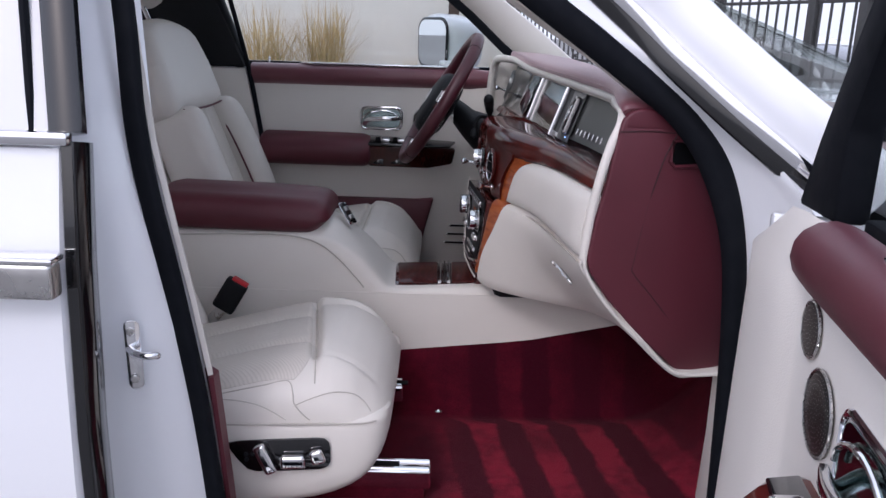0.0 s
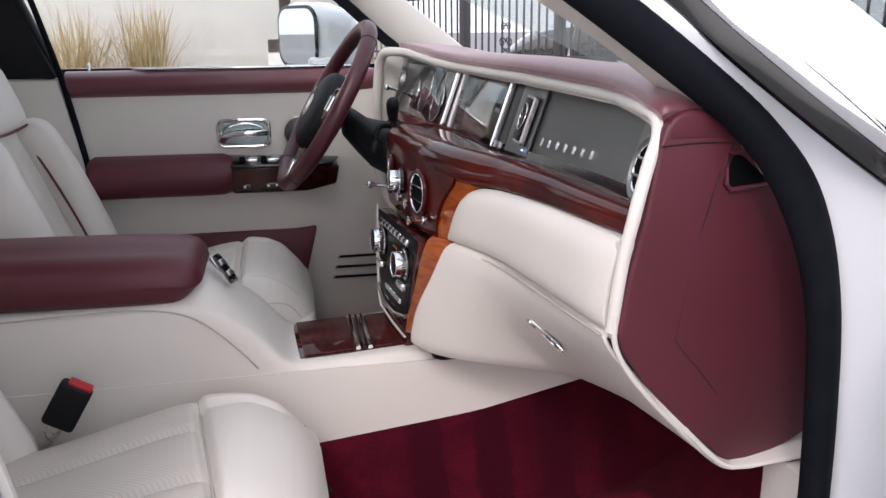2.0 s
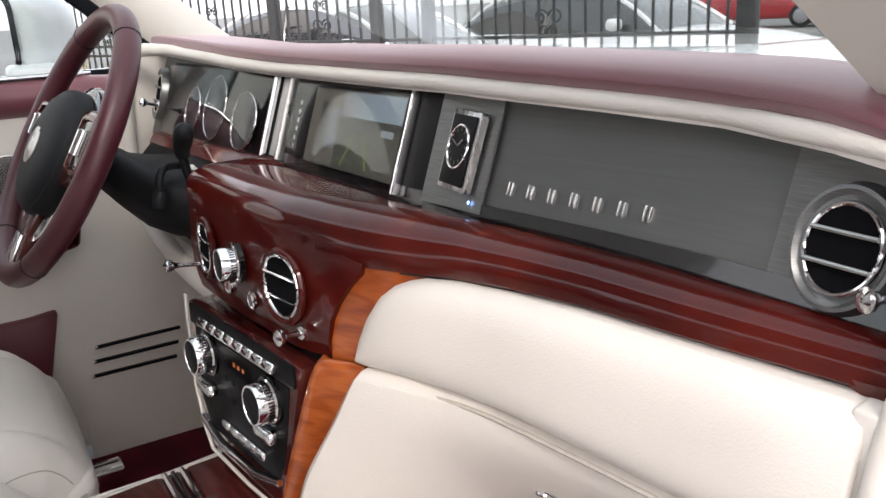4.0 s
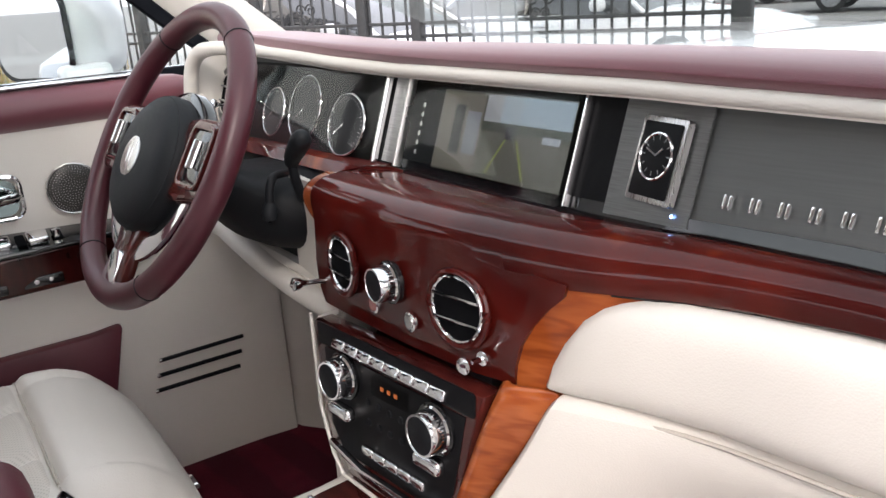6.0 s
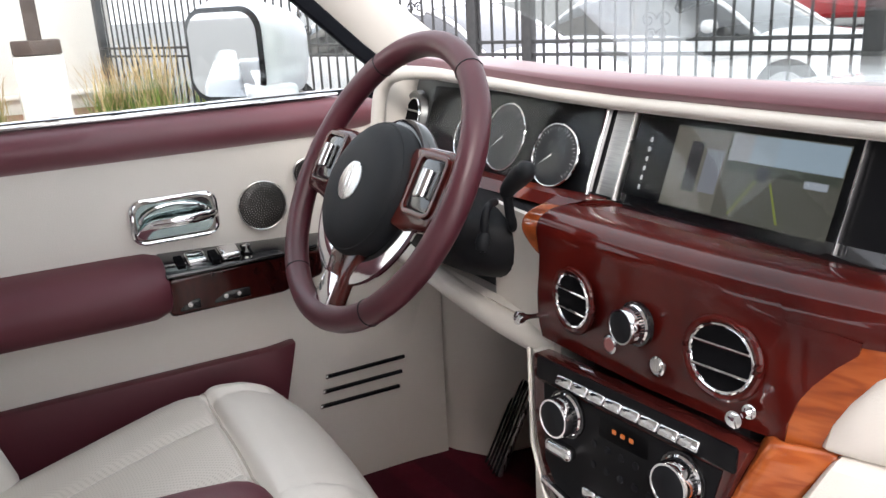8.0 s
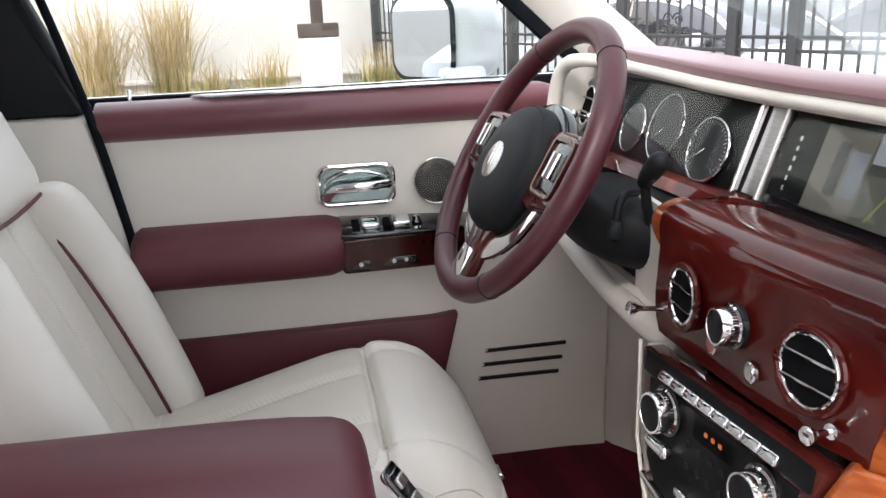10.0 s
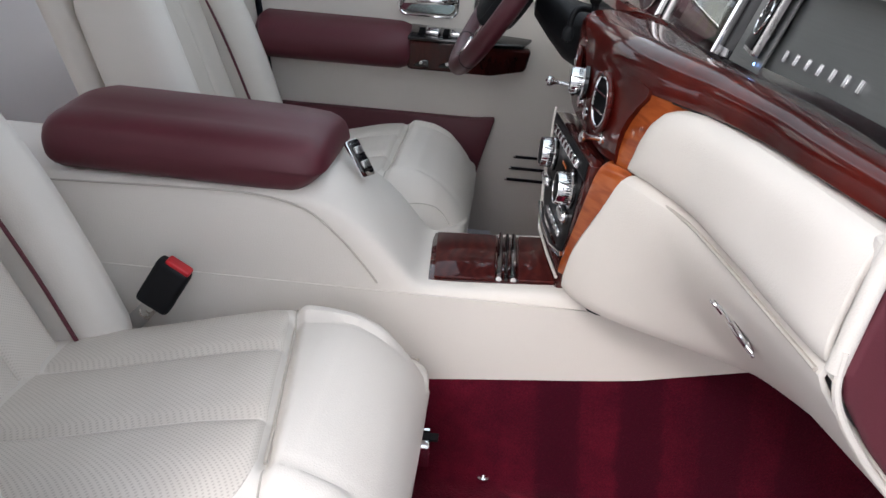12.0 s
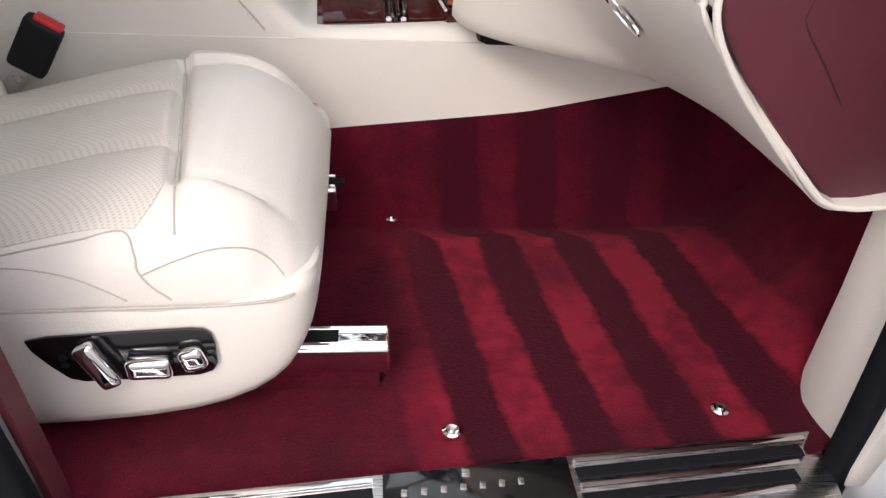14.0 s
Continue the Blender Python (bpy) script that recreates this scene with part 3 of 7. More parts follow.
        part("headlight", rb((L * 0.925, s * W * 0.70, 0.455 * H), (0.22, 0.36, 0.13), 0.05, 4), LAMP, ob)
        part("tail_light", rb((-L * 0.965, s * W * 0.74, 0.53 * H), (0.14, 0.34, 0.13), 0.04, 3), RED, ob, "red tail light")
        part("door_mirror", rb((L * 0.28, s * (W + 0.06), belt + 0.07), (0.12, 0.2, 0.13), 0.05, 4), paint, ob)
        part("door_handle", rb((-L * 0.05, s * (W + 0.004), belt - 0.13), (0.16, 0.03, 0.025), 0.01, 2), CHROME, ob)
    part("grille", rb((L * 0.985, 0, 0.33 * H), (0.08, W * 1.0, 0.2), 0.03, 3), GLOSSBLACK, ob)
    ob.matrix_world = Matrix.Translation(at) @ Matrix.Rotation(heading, 4, "Z")
    return ob


fh = math.atan2(FD.y, FD.x)
parked_car(PAINT, "white parked saloon with dark windows behind the fence", (4.1, 7.8, -0.15), fh, 5.0, 1.5)
parked_car(PAINT, "white parked saloon standing near the gate", (6.7, 6.4, -0.05), fh - 0.15, 4.7, 1.42)
parked_car(REDPAINT, "red parked car farther along the yard", (22.2, 16.3, 0.0), radians(-60), 4.5, 1.6, suv=True)
parked_car(GREYPAINT, "dark grey parked car far across the yard", (19.5, 9.3, 0), radians(-70), 4.6, 1.5)

# ---- the white car: shell ----
body = thing("car_body", "white painted car body with open front doorway", "car", (0, 0, 0.15))
# bonnet and wings
rows = []
for i in range(13):
    x = 0.93 + (2.75 - 0.93) * i / 12
    k = i / 12
    zc = 1.115 + 0.02 * math.sin(k * 2.6) - 0.05 * k
    rows.append([(x - 0.10 * abs(v) ** 2, 0.95 * v * (1 - 0.06 * k), zc - 0.085 * abs(v) ** 3 - 0.02 * k * abs(v)) for v in [j / 10 for j in range(-10, 11)]])
part("bonnet", sheet(rows, 0.02, (1.5, 0, 50)), PAINT, body, "white painted bonnet")
for s in (-1, 1):
    wing = []
    for i in range(10):
        x = 0.53 + (2.75 - 0.53) * i / 9
        wing.append([(x, s * (0.93 - 0.03 * (i / 9)), 1.045 - 0.04 * i / 9), (x, s * (0.985 - 0.03 * (i / 9)), 0.98 - 0.04 * i / 9), (x, s * 0.995, 0.75), (x, s * 0.985, 0.4)])
    part("wing", sheet(wing, 0.015, (1.5, s * 50, 5)), PAINT, body, "white painted front wing")
    part("scuttle_side", slab([(0.55, s * 0.93, 1.045), (0.95, s * 0.93, 1.035), (0.95, s * 0.72, 1.06), (0.55, s * 0.74, 1.055)], (0, 0, -0.03), 0.004), PAINT, body)
part("nose", box((2.74, 0, 0.66), (0.1, 1.8, 0.82), 0.03), PAINT, body)
part("cowl", slab([(0.80, -0.75, 1.07), (0.97, -0.7, 1.065), (1.04, 0, 1.085), (0.97, 0.7, 1.065), (0.80, 0.75, 1.07), (0.88, 0, 1.09)], (0, 0, -0.03), 0.004), BLACK, body, "black plastic cowl below the windscreen")


# roof, windscreen and pillars
part("roof_panel", sheet([[(-0.40 - 0.2 * i, 0.70 * v, 1.60 + 0.045 * (1 - v * v) + 0.03 * math.sin(min(1, i / 5) * 1.5)) for v in (-1, -0.8, -0.4, 0, 0.4, 0.8, 1)] for i in range(12)], 0.02, (-1, 0, 50)), PAINT, body, "white roof panel")
part("headliner", sheet([[(-0.36 - 0.2 * i, 0.70 * v, 1.555 + 0.04 * (1 - v * v)) for v in (-1, -0.5, 0, 0.5, 1)] for i in range(12)], 0.015), CREAM, body, "cream cloth headliner")
wind = []
for i in range(9):
    k = i / 8
    wind.append([(0.90 - 1.26 * k + 0.12 * (1 - v * v), 0.06 + v * (0.80 - 0.16 * k), 1.075 + 0.515 * k + 0.02 * (1 - v * v)) for v in [j / 6 for j in range(-6, 7)]])
ws = part("windscreen", sheet(wind, 0.005), SCREENGLASS, body, "clear laminated windscreen")
ws.visible_shadow = False
# cream trim of the pillars inside
TRIMS = ((-1, [(0.345, -0.660, 1.088), (0.290, -0.640, 1.130), (0.231, -0.626, 1.172), (0.182, -0.624, 1.207), (0.066, -0.624, 1.274), (-0.12, -0.60, 1.39), (-0.40, -0.56, 1.56)],
          [(0.335, -0.690, 1.075), (0.283, -0.676, 1.130), (0.215, -0.668, 1.181), (0.129, -0.658, 1.244), (0.062, -0.652, 1.290), (-0.12, -0.636, 1.422), (-0.41, -0.592, 1.592)]),
         (1, [(0.50, 0.87, 1.07), (0.36, 0.85, 1.162), (0.181, 0.84, 1.302), (-0.05, 0.79, 1.46), (-0.30, 0.72, 1.57)],
          [(0.24, 0.86, 1.105), (0.112, 0.855, 1.208), (0.004, 0.845, 1.304), (-0.18, 0.80, 1.45), (-0.40, 0.73, 1.57)]))
for s, a_, b_ in TRIMS:
    rows = []
    for a, b in zip(spline(a_, 5), spline(b_, 5)):
        mid = (a + b) / 2 + Vector((-0.010, -s * 0.022, 0.004))
        q1, q2 = a.lerp(mid, 0.55) + Vector((0, -s * 0.006, 0.002)), mid.lerp(b, 0.45) + Vector((0, -s * 0.006, 0))
        rows.append([a + Vector((0.01, s * 0.03, 0)), a, q1, mid, q2, b, b + (Vector((0.022, -0.004, 0.018)) if s < 0 else Vector((0.01, 0.03, 0.0)))])
    part("pillar_trim", sheet(rows, 0.006), CREAM, body, "cream windscreen pillar trim")
# passenger side: outer pillar, jamb and seal
outer = [(0.50, -0.83, 1.015), (0.382, -0.772, 1.108), (0.274, -0.714, 1.203), (0.166, -0.664, 1.303), (-0.08, -0.625, 1.50), (-0.36, -0.605, 1.60), (-0.9, -0.62, 1.63)]
part("pillar_skin", tube(spline([(x + 0.055, y + 0.015, z + 0.040) for x, y, z in outer], 6), 1, 16, flat=(0.040, 0.042), up=(0.6, -0.2, 0.8)), PAINT, body, "white windscreen pillar")
part("pillar_bright_strip", tube(spline([(x + 0.016, y - 0.010, z + 0.010) for x, y, z in outer], 6), 1, 10, flat=(0.014, 0.012), up=(0.5, -0.2, 0.85)), CHROME, body, "polished metal strip along the pillar")
part("pillar_groove", tube(spline([(x + 0.003, y - 0.004, z - 0.002) for x, y, z in outer], 6), 1, 10, flat=(0.012, 0.016), up=(0.5, -0.2, 0.85)), GLOSSBLACK, body, "dark gloss drip rail")
# the seal is given by its two edges, top to bottom
seal_a = spline([(-0.95, -0.600, 1.610), (-0.40, -0.598, 1.590), (-0.16, -0.634, 1.448), (0.06, -0.656, 1.290), (0.127, -0.662, 1.243), (0.213, -0.671, 1.181), (0.281, -0.680, 1.128), (0.325, -0.704, 1.062), (0.366, -0.721, 0.95), (0.384, -0.730, 0.80), (0.394, -0.739, 0.62), (0.400, -0.747, 0.47), (0.402, -0.752, 0.34)], 6)
seal_b = spline([(-0.95, -0.640, 1.615), (-0.37, -0.640, 1.612), (-0.13, -0.660, 1.468), (0.083, -0.681, 1.313), (0.152, -0.687, 1.265), (0.232, -0.699, 1.204), (0.295, -0.713, 1.149), (0.352, -0.735, 1.070), (0.384, -0.752, 0.95), (0.398, -0.764, 0.80), (0.405, -0.775, 0.62), (0.409, -0.783, 0.47), (0.410, -0.788, 0.34)], 6)
seal = [a.lerp(b, 0.6) for a, b in zip(seal_a, seal_b)]
jamb = spline([(-0.95, -0.64, 1.62), (-0.36, -0.61, 1.60), (-0.10, -0.625, 1.51), (0.166, -0.665, 1.305), (0.274, -0.715, 1.205), (0.375, -0.769, 1.118), (0.44, -0.84, 1.03), (0.47, -0.88, 0.95), (0.48, -0.90, 0.80), (0.48, -0.91, 0.62), (0.47, -0.92, 0.47), (0.46, -0.92, 0.38), (0.45, -0.92, 0.34)], 6)
rows = []
for a, b in zip(seal, jamb):
    rows.append([a + Vector((0.012, 0.0, 0)), a.lerp(b, 0.25) + Vector((0.02, -0.002, 0.005)), a.lerp(b, 0.55) + Vector((0.018, 0.0, 0)), a.lerp(b, 0.8) + Vector((0.008, 0, 0)), b])
part("door_jamb", sheet(rows, 0.012, (-0.3, -2.2, 1.2)), PAINT, body, "white painted door jamb")
loops = []
for a, b in zip(seal_a, seal_b):
    mid, half, bulge = (a + b) / 2, (b - a) / 2, Vector((-0.016, -0.010, -0.006))
    loops.append([mid + half * (math.copysign(abs(math.cos(w)) ** 0.7, math.cos(w))) + bulge * math.sin(w) for w in [2 * math.pi * k / 16 for k in range(16)]])
part("door_seal", loft(loops), RUBBER, body, "thick black rubber door seal")

# centre pillar on the passenger side
rows = []
for i in range(9):
    z = 0.36 + 1.22 * i / 8
    k = i / 8
    lean = interp(z, [(0.36, 0.0), (0.75, -0.03), (1.1, -0.085), (1.58, -0.15)])
    yo = interp(z, [(0.36, -0.90), (0.9, -0.90), (1.1, -0.885), (1.58, -0.76)])
    rows.append([(-0.70, yo - 0.01, z), (-0.64, yo - 0.005, z), (-0.615 + lean * 0.25, yo + 0.012, z), (-0.585 + lean * 0.5, yo + 0.03, z), (-0.54 + lean * 0.7, yo + 0.038, z), (-0.50 + lean * 0.9, yo + 0.05, z), (-0.472 + lean, yo + 0.075, z), (-0.455 + lean, yo + 0.11, z)])
part("centre_pillar", sheet(rows, 0.012, (0.2, -2.5, 1.0)), PAINT, body, "white painted centre pillar")
bseal = spline([(-0.458, -0.83, 0.375), (-0.462, -0.83, 0.44), (-0.478, -0.82, 0.55), (-0.490, -0.82, 0.70), (-0.516, -0.82, 0.89), (-0.547, -0.82, 1.09), (-0.563, -0.80, 1.29), (-0.62, -0.72, 1.58)], 6)
part("door_seal", tube(bseal, 1, 14, flat=(0.011, 0.014), up=(-1, 0.2, 0)), RUBBER, body, "thick black rubber door seal")
rows = []
for i in range(8):
    z = 0.724 + 0.85 * i / 7
    lean = interp(z, [(0.36, 0.0), (0.75, -0.020), (1.1, -0.080), (1.58, -0.165)])
    yo = interp(z, [(0.36, -0.79), (1.1, -0.785), (1.58, -0.68)])
    rows.append([(-0.452 + lean, yo - 0.01, z), (-0.462 + lean, yo + 0.02, z), (-0.50 + lean, yo + 0.045, z), (-0.60 + lean, yo + 0.05, z), (-0.72 + lean, yo + 0.04, z)])
part("pillar_trim", sheet(rows, 0.008), CREAM, body, "cream upper trim of the centre pillar")
rows = [[(p[0] + 0.02 * (1 - i / 3), p[1], 0.39 + (0.722 - 0.39) * i / 3) for p in [(-0.468, -0.805, 0), (-0.468, -0.775, 0), (-0.50, -0.742, 0), (-0.72, -0.735, 0)]] for i in range(4)]
part("pillar_trim", sheet(rows, 0.008), BURG, body, "burgundy lower trim of the centre pillar")
# striker
st = part("striker_plate", plate(facing((-0.560, -0.876, 0.790), (0.35, -1, 0)), 0.022, 0.110, 0.004, 0.010), CHROME, body, "chrome door striker")
part("striker_loop", tube(spline([(-0.564, -0.880, 0.800), (-0.550, -0.896, 0.800), (-0.530, -0.902, 0.799), (-0.520, -0.896, 0.797), (-0.534, -0.884, 0.793), (-0.560, -0.876, 0.790)], 5), 0.006, 10), CHROME, st)
for z in (0.752, 0.828):
    part("bolt", turned([(0.0065, 0), (0.006, 0.003), (0.003, 0.004), (0, 0.003)], 14, facing((-0.560, -0.881, z), (0.35, -1, 0))), STEEL, st)
# driver's side centre pillar, dark above and cream below
part("pillar_trim", slab([(-0.735, 0.74, 1.13), (-1.05, 0.74, 1.13), (-1.16, 0.66, 1.56), (-0.90, 0.66, 1.56)], (0, 0.06, 0), 0.01), SOFTBLACK, body, "black upper trim of the centre pillar")
part("pillar_trim", slab([(-0.640, 0.735, 0.60), (-1.05, 0.735, 0.60), (-1.05, 0.735, 1.128), (-0.735, 0.735, 1.128), (-0.682, 0.735, 0.87)], (0, 0.06, 0), 0.01), CREAM, body, "cream trim of the centre pillar")
part("door_seal", tube(spline([(-0.780, 0.725, 1.36), (-0.728, 0.738, 1.14), (-0.694, 0.736, 0.95), (-0.682, 0.735, 0.87), (-0.640, 0.735, 0.60)], 5), 0.0075, 10), RUBBER, body, "black rubber door seal")
# sills
for s in (-1, 1):
    part("sill", rb((-0.15, s * 0.90, 0.30), (1.5, 0.14, 0.16), 0.04, 4), PAINT, body, "white painted sill")
part("sill_inner", box((-0.05, -0.80, 0.33), (0.90, 0.13, 0.10), 0.01), PAINT, body)
part("sill_seal", tube([(-0.6, -0.945, 0.385), (0.5, -0.945, 0.385)], 0.016, 8), RUBBER, body, "black rubber sill seal")
# tail of the cabin: quarter panels, rear bulkhead and bench end, closing the interior
part("rear_bulkhead", box((-2.45, 0, 0.70), (0.1, 1.8, 0.80), 0.03), PAINT, body)
# unseen rear window, added to let more light onto the seats
rg = part("rear_glass", sheet([[(-2.45 + 0.06 * (1 - v * v) * -1, 0.72 * v, 1.10), (-2.50 + 0.06 * (1 - v * v) * -1, 0.68 * v, 1.60 + 0.04 * (1 - v * v))] for v in (-1, -0.5, 0, 0.5, 1)], 0.005), GLASS, body, "clear rear window")
rg.visible_shadow = False
part("driver_rear_side", box((-1.6, 0.93, 0.72), (1.7, 0.10, 0.85), 0.03), PAINT, body)
part("bulkhead", sheet([[(0.62 + 0.02 * i, v * 0.75, 0.35 + 0.14 * i) for v in (-1, 0, 1)] for i in range(6)], 0.02), BLACK, body, "black bulkhead behind the dashboard")

# ---- floor ----
rows = []
for x in [-2.4, -1.6, -1.0, -0.7, -0.5, -0.3, -0.15, 0.0, 0.12, 0.22, 0.30, 0.38, 0.46, 0.54, 0.62]:
    zt = interp(x, [(-0.3, 0.50), (-0.2, 0.515), (0.13, 0.555), (0.35, 0.60), (0.62, 0.66)]) + 0.02
    zf = interp(x, [(0.2, 0.38), (0.30, 0.383), (0.40, 0.392), (0.48, 0.44), (0.62, 0.60)])
    row = []
    for y in [-0.815, -0.775, -0.74, -0.70, -0.6, -0.5, -0.4, -0.32, -0.26, -0.205, -0.185, -0.165, -0.145, -0.12, 0.0, 0.12, 0.145, 0.165, 0.185, 0.205, 0.27, 0.35, 0.5, 0.65, 0.775]:
        a = abs(y)
        k = max(0.0, min(1.0, (0.186 - a) / 0.060))
        k = k * k * (3 - 2 * k)
        z = zf + max(0, zt - zf) * k
        if a > 0.72:
            z += 0.012
        y = max(y, -0.745) if x > 0.34 else y
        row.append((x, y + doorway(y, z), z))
    rows.append(row)
floor = solo("floor", sheet(rows, 0.03, (0, 0, 50)), CARPET, "deep burgundy pile carpet brushed in stripes", "carpet", kind="structure")
soft(floor, 2)


# ---- passenger's front door, standing open ----
TH = radians(81)
DU, DN = Vector((-math.cos(TH), -math.sin(TH), 0)), Vector((-math.sin(TH), math.cos(TH), 0))
HINGE = Vector((0.386, -0.945, 0))


def D(u, n, z):
    return HINGE + DU * u + DN * n + Vector((0, 0, z))


pdoor = thing("front_door", "open white car door lined in cream and burgundy leather", "car door", (0.40, -0.93, 0.4))
rows = []
for i in range(8):
    z = 0.36 + (1.045 - 0.36) * i / 7
    rows.append([D(u, -0.095 + 0.02 * math.sin(i / 7 * 3.1) * -1, z) for u in (0.0, 0.3, 0.6, 0.9, 1.15)])
part("outer_skin", sheet(rows, 0.012, (3, -3, 1)), PAINT, pdoor, "white painted outer skin")
part("hinge_end", slab([D(0.0, -0.095, 0.36), D(0.0, 0.04, 0.36), D(0.0, 0.05, 1.05), D(0.0, -0.09, 1.045)], DU * 0.02, 0.004), PAINT, pdoor)
part("rear_end", slab([D(1.15, -0.095, 0.36), D(1.15, 0.05, 0.36), D(1.15, 0.05, 1.05), D(1.15, -0.09, 1.045)], DU * -0.02, 0.004), PAINT, pdoor)
# inner card: leading edge rolls round towards the hinge
us = [-0.055, -0.02, 0.005, 0.03, 0.055, 0.09, 0.14, 0.175, 0.20, 0.215, 0.23, 0.40, 0.6, 0.85, 1.15]
nn = [0.01, 0.045, 0.063, 0.072, 0.076, 0.077, 0.076, 0.074, 0.068, 0.059, 0.056, 0.055, 0.055, 0.055, 0.055]
rows = []
for i in range(12):
    k = i / 11
    z = 0.38 + (1.080 - 0.38) * k
    row = []
    for u, n in zip(us, nn):
        slant = -0.05 * (1 - k) if u < 0.18 else 0.0
        zz = z - (0.055 * max(0, (0.10 - u) / 0.12) if i == 11 else 0)
        row.append(D(u + slant, n - (0.03 if i == 11 else 0), zz))
    rows.append(row)
part("door_card", sheet(rows, 0.01, (-1.5, -1.0, 1.2)), CREAM, pdoor, "cream leather door card")
top = []
for i, u in enumerate([0.155, 0.165, 0.19, 0.225, 0.40, 0.6, 0.8, 1.0, 1.15]):
    sc = (0.35, 0.75, 0.95, 1, 1, 1, 1, 1, 1)[i]
    top.append([D(u, 0.030 + 0.042 * sc * math.cos(a), 1.043 + 0.040 * sc * math.sin(a)) for a in [radians(d) for d in range(-100, 261, 24)][:15]])
part("top_roll", loft(top), BURG, pdoor, "burgundy leather roll along the door top")
part("lock_bezel", plate(facing(D(0.54, 0.018, 1.074), (0, 0, 1), DU), 0.042, 0.40, 0.010, 0.02, 0.003), CHROME, pdoor, "bright chrome bezel in the door top")
part("belt_strip", slab([D(0.15, -0.012, 1.055), D(1.15, -0.012, 1.055), D(1.15, -0.05, 1.055), D(0.15, -0.05, 1.055)], (0, 0, 0.022), 0.004), RUBBER, pdoor, "black rubber window strip")
part("belt_chrome", slab([D(0.1, -0.065, 1.06), D(1.15, -0.065, 1.06), D(1.15, -0.085, 1.06), D(0.1, -0.085, 1.06)], (0, 0, 0.025), 0.004), CHROME, pdoor, "chrome waist strip")


def grille(center, n, r, parent, name="speaker_grille"):
    m = facing(center, n)
    sp = part(name, turned([(0, 0.004), (r * 0.5, 0.0038), (r * 0.9, 0.003), (r, 0.0)], 36, m), SPEAKER, parent, "round perforated metal speaker grille")
    part("ring", tube([m @ Vector((r * math.cos(a), r * math.sin(a), 0.002)) for a in [2 * math.pi * k / 36 for k in range(36)]], 0.0016, 6, closed=True), STEEL, sp)
    # bright raised dots on the dark disc stand in for the mesh's glints
    dots = bmesh.new()
    rings = int(r / 0.0042)
    for j in range(1, rings):
        rr = r * j / rings
        cnt = int(2 * math.pi * rr / 0.0044)
        for k in range(cnt):
            a = 2 * math.pi * k / cnt + j * 0.35
            p = m @ Vector((rr * math.cos(a), rr * math.sin(a), 0.0052 - 0.0018 * (rr / r) ** 2))
            x, y = m.to_3x3() @ Vector((0.0008, 0, 0)), m.to_3x3() @ Vector((0, 0.0008, 0))
            dots.faces.new([dots.verts.new(p + x * math.cos(b) + y * math.sin(b)) for b in (0, 1.26, 2.51, 3.77, 5.03)])
    part("holes", dots, STEEL, sp)
    return sp


grille(D(0.262, 0.057, 0.985), DN, 0.0285, pdoor)
grille(D(0.318, 0.057, 0.921), DN, 0.0415, pdoor)


def inner_handle(m, parent, w=0.15, h=0.10):
    """A chrome bezel with a dished bowl and a curved pull across it."""
    hd = part("handle_bezel", ring_frame(m, w, h, 0.018, 0.0042), CHROME, parent, "chrome door release bezel")
    part("handle_bowl", slab([m @ Vector((x, y, 0.001)) for x, y in rounded(w - 0.012, h - 0.012, 0.018)], m.to_3x3() @ Vector((0, 0, 0.0015))), BOWL, hd, "polished dished bowl")
    pts = [m @ Vector(p) for p in ((-w * 0.42, -h * 0.30, 0.006), (-w * 0.30, -h * 0.05, 0.020), (-w * 0.05, h * 0.0, 0.028), (w * 0.2, h * 0.02, 0.028), (w * 0.42, h * 0.02, 0.020), (w * 0.45, -h * 0.05, 0.008))]
    part("pull", tube(spline(pts, 5), 1, 12, flat=(0.008, 0.005), up=m.to_3x3() @ Vector((0, 0, 1))), CHROME, hd, "curved chrome pull")
    arc = [m @ Vector((w * 0.42 * math.cos(a), h * 0.36 * math.sin(a) * (1 if a < math.pi else 0.6), 0.008)) for a in [math.pi * k / 12 for k in range(13)]]
    part("rim", tube(arc, 0.003, 8), CHROME, hd)


inner_handle(facing(D(0.455, 0.057, 0.915), DN), pdoor, 0.140, 0.092)
arm = []
for u, w, h in ((0.288, 0.02, 0.018), (0.296, 0.045, 0.030), (0.32, 0.062, 0.040), (0.42, 0.078, 0.044), (0.7, 0.085, 0.046), (1.0, 0.085, 0.046), (1.1, 0.05, 0.03)):
    arm.append([D(u, 0.056 + w * max(-0.1, math.cos(a)), 0.812 + h * math.sin(a)) for a in [2 * math.pi * k / 18 for k in range(18)]])
part("armrest", loft(arm), WOOD, pdoor, "armrest faced with glossy red veneer")
part("switch_panel", slab([D(0.318, 0.065, 0.851), D(0.325, 0.098, 0.848), D(0.62, 0.122, 0.854), D(0.62, 0.065, 0.858)], (0, 0, 0.005), 0.002), GLOSSBLACK, pdoor, "gloss black switch panel")
part("window_switch", rb(tuple(D(0.40, 0.092, 0.862)), (0.034, 0.04, 0.016), 0.006, 3), CHROME, pdoor, "chrome window switch")
# window frame: front upright, triangle and top rail, leaning with the windscreen
part("frame_upright", slab([D(-0.035, 0.01, 1.055), D(0.120, 0.01, 1.062), D(0.120, 0.01, 1.165), D(0.215, 0.015, 1.30), D(0.36, 0.02, 1.43), D(0.27, 0.02, 1.44), D(0.130, 0.015, 1.285), D(0.02, 0.01, 1.150)], DN * -0.04, 0.008), RUBBER, pdoor, "black window frame with mirror triangle")
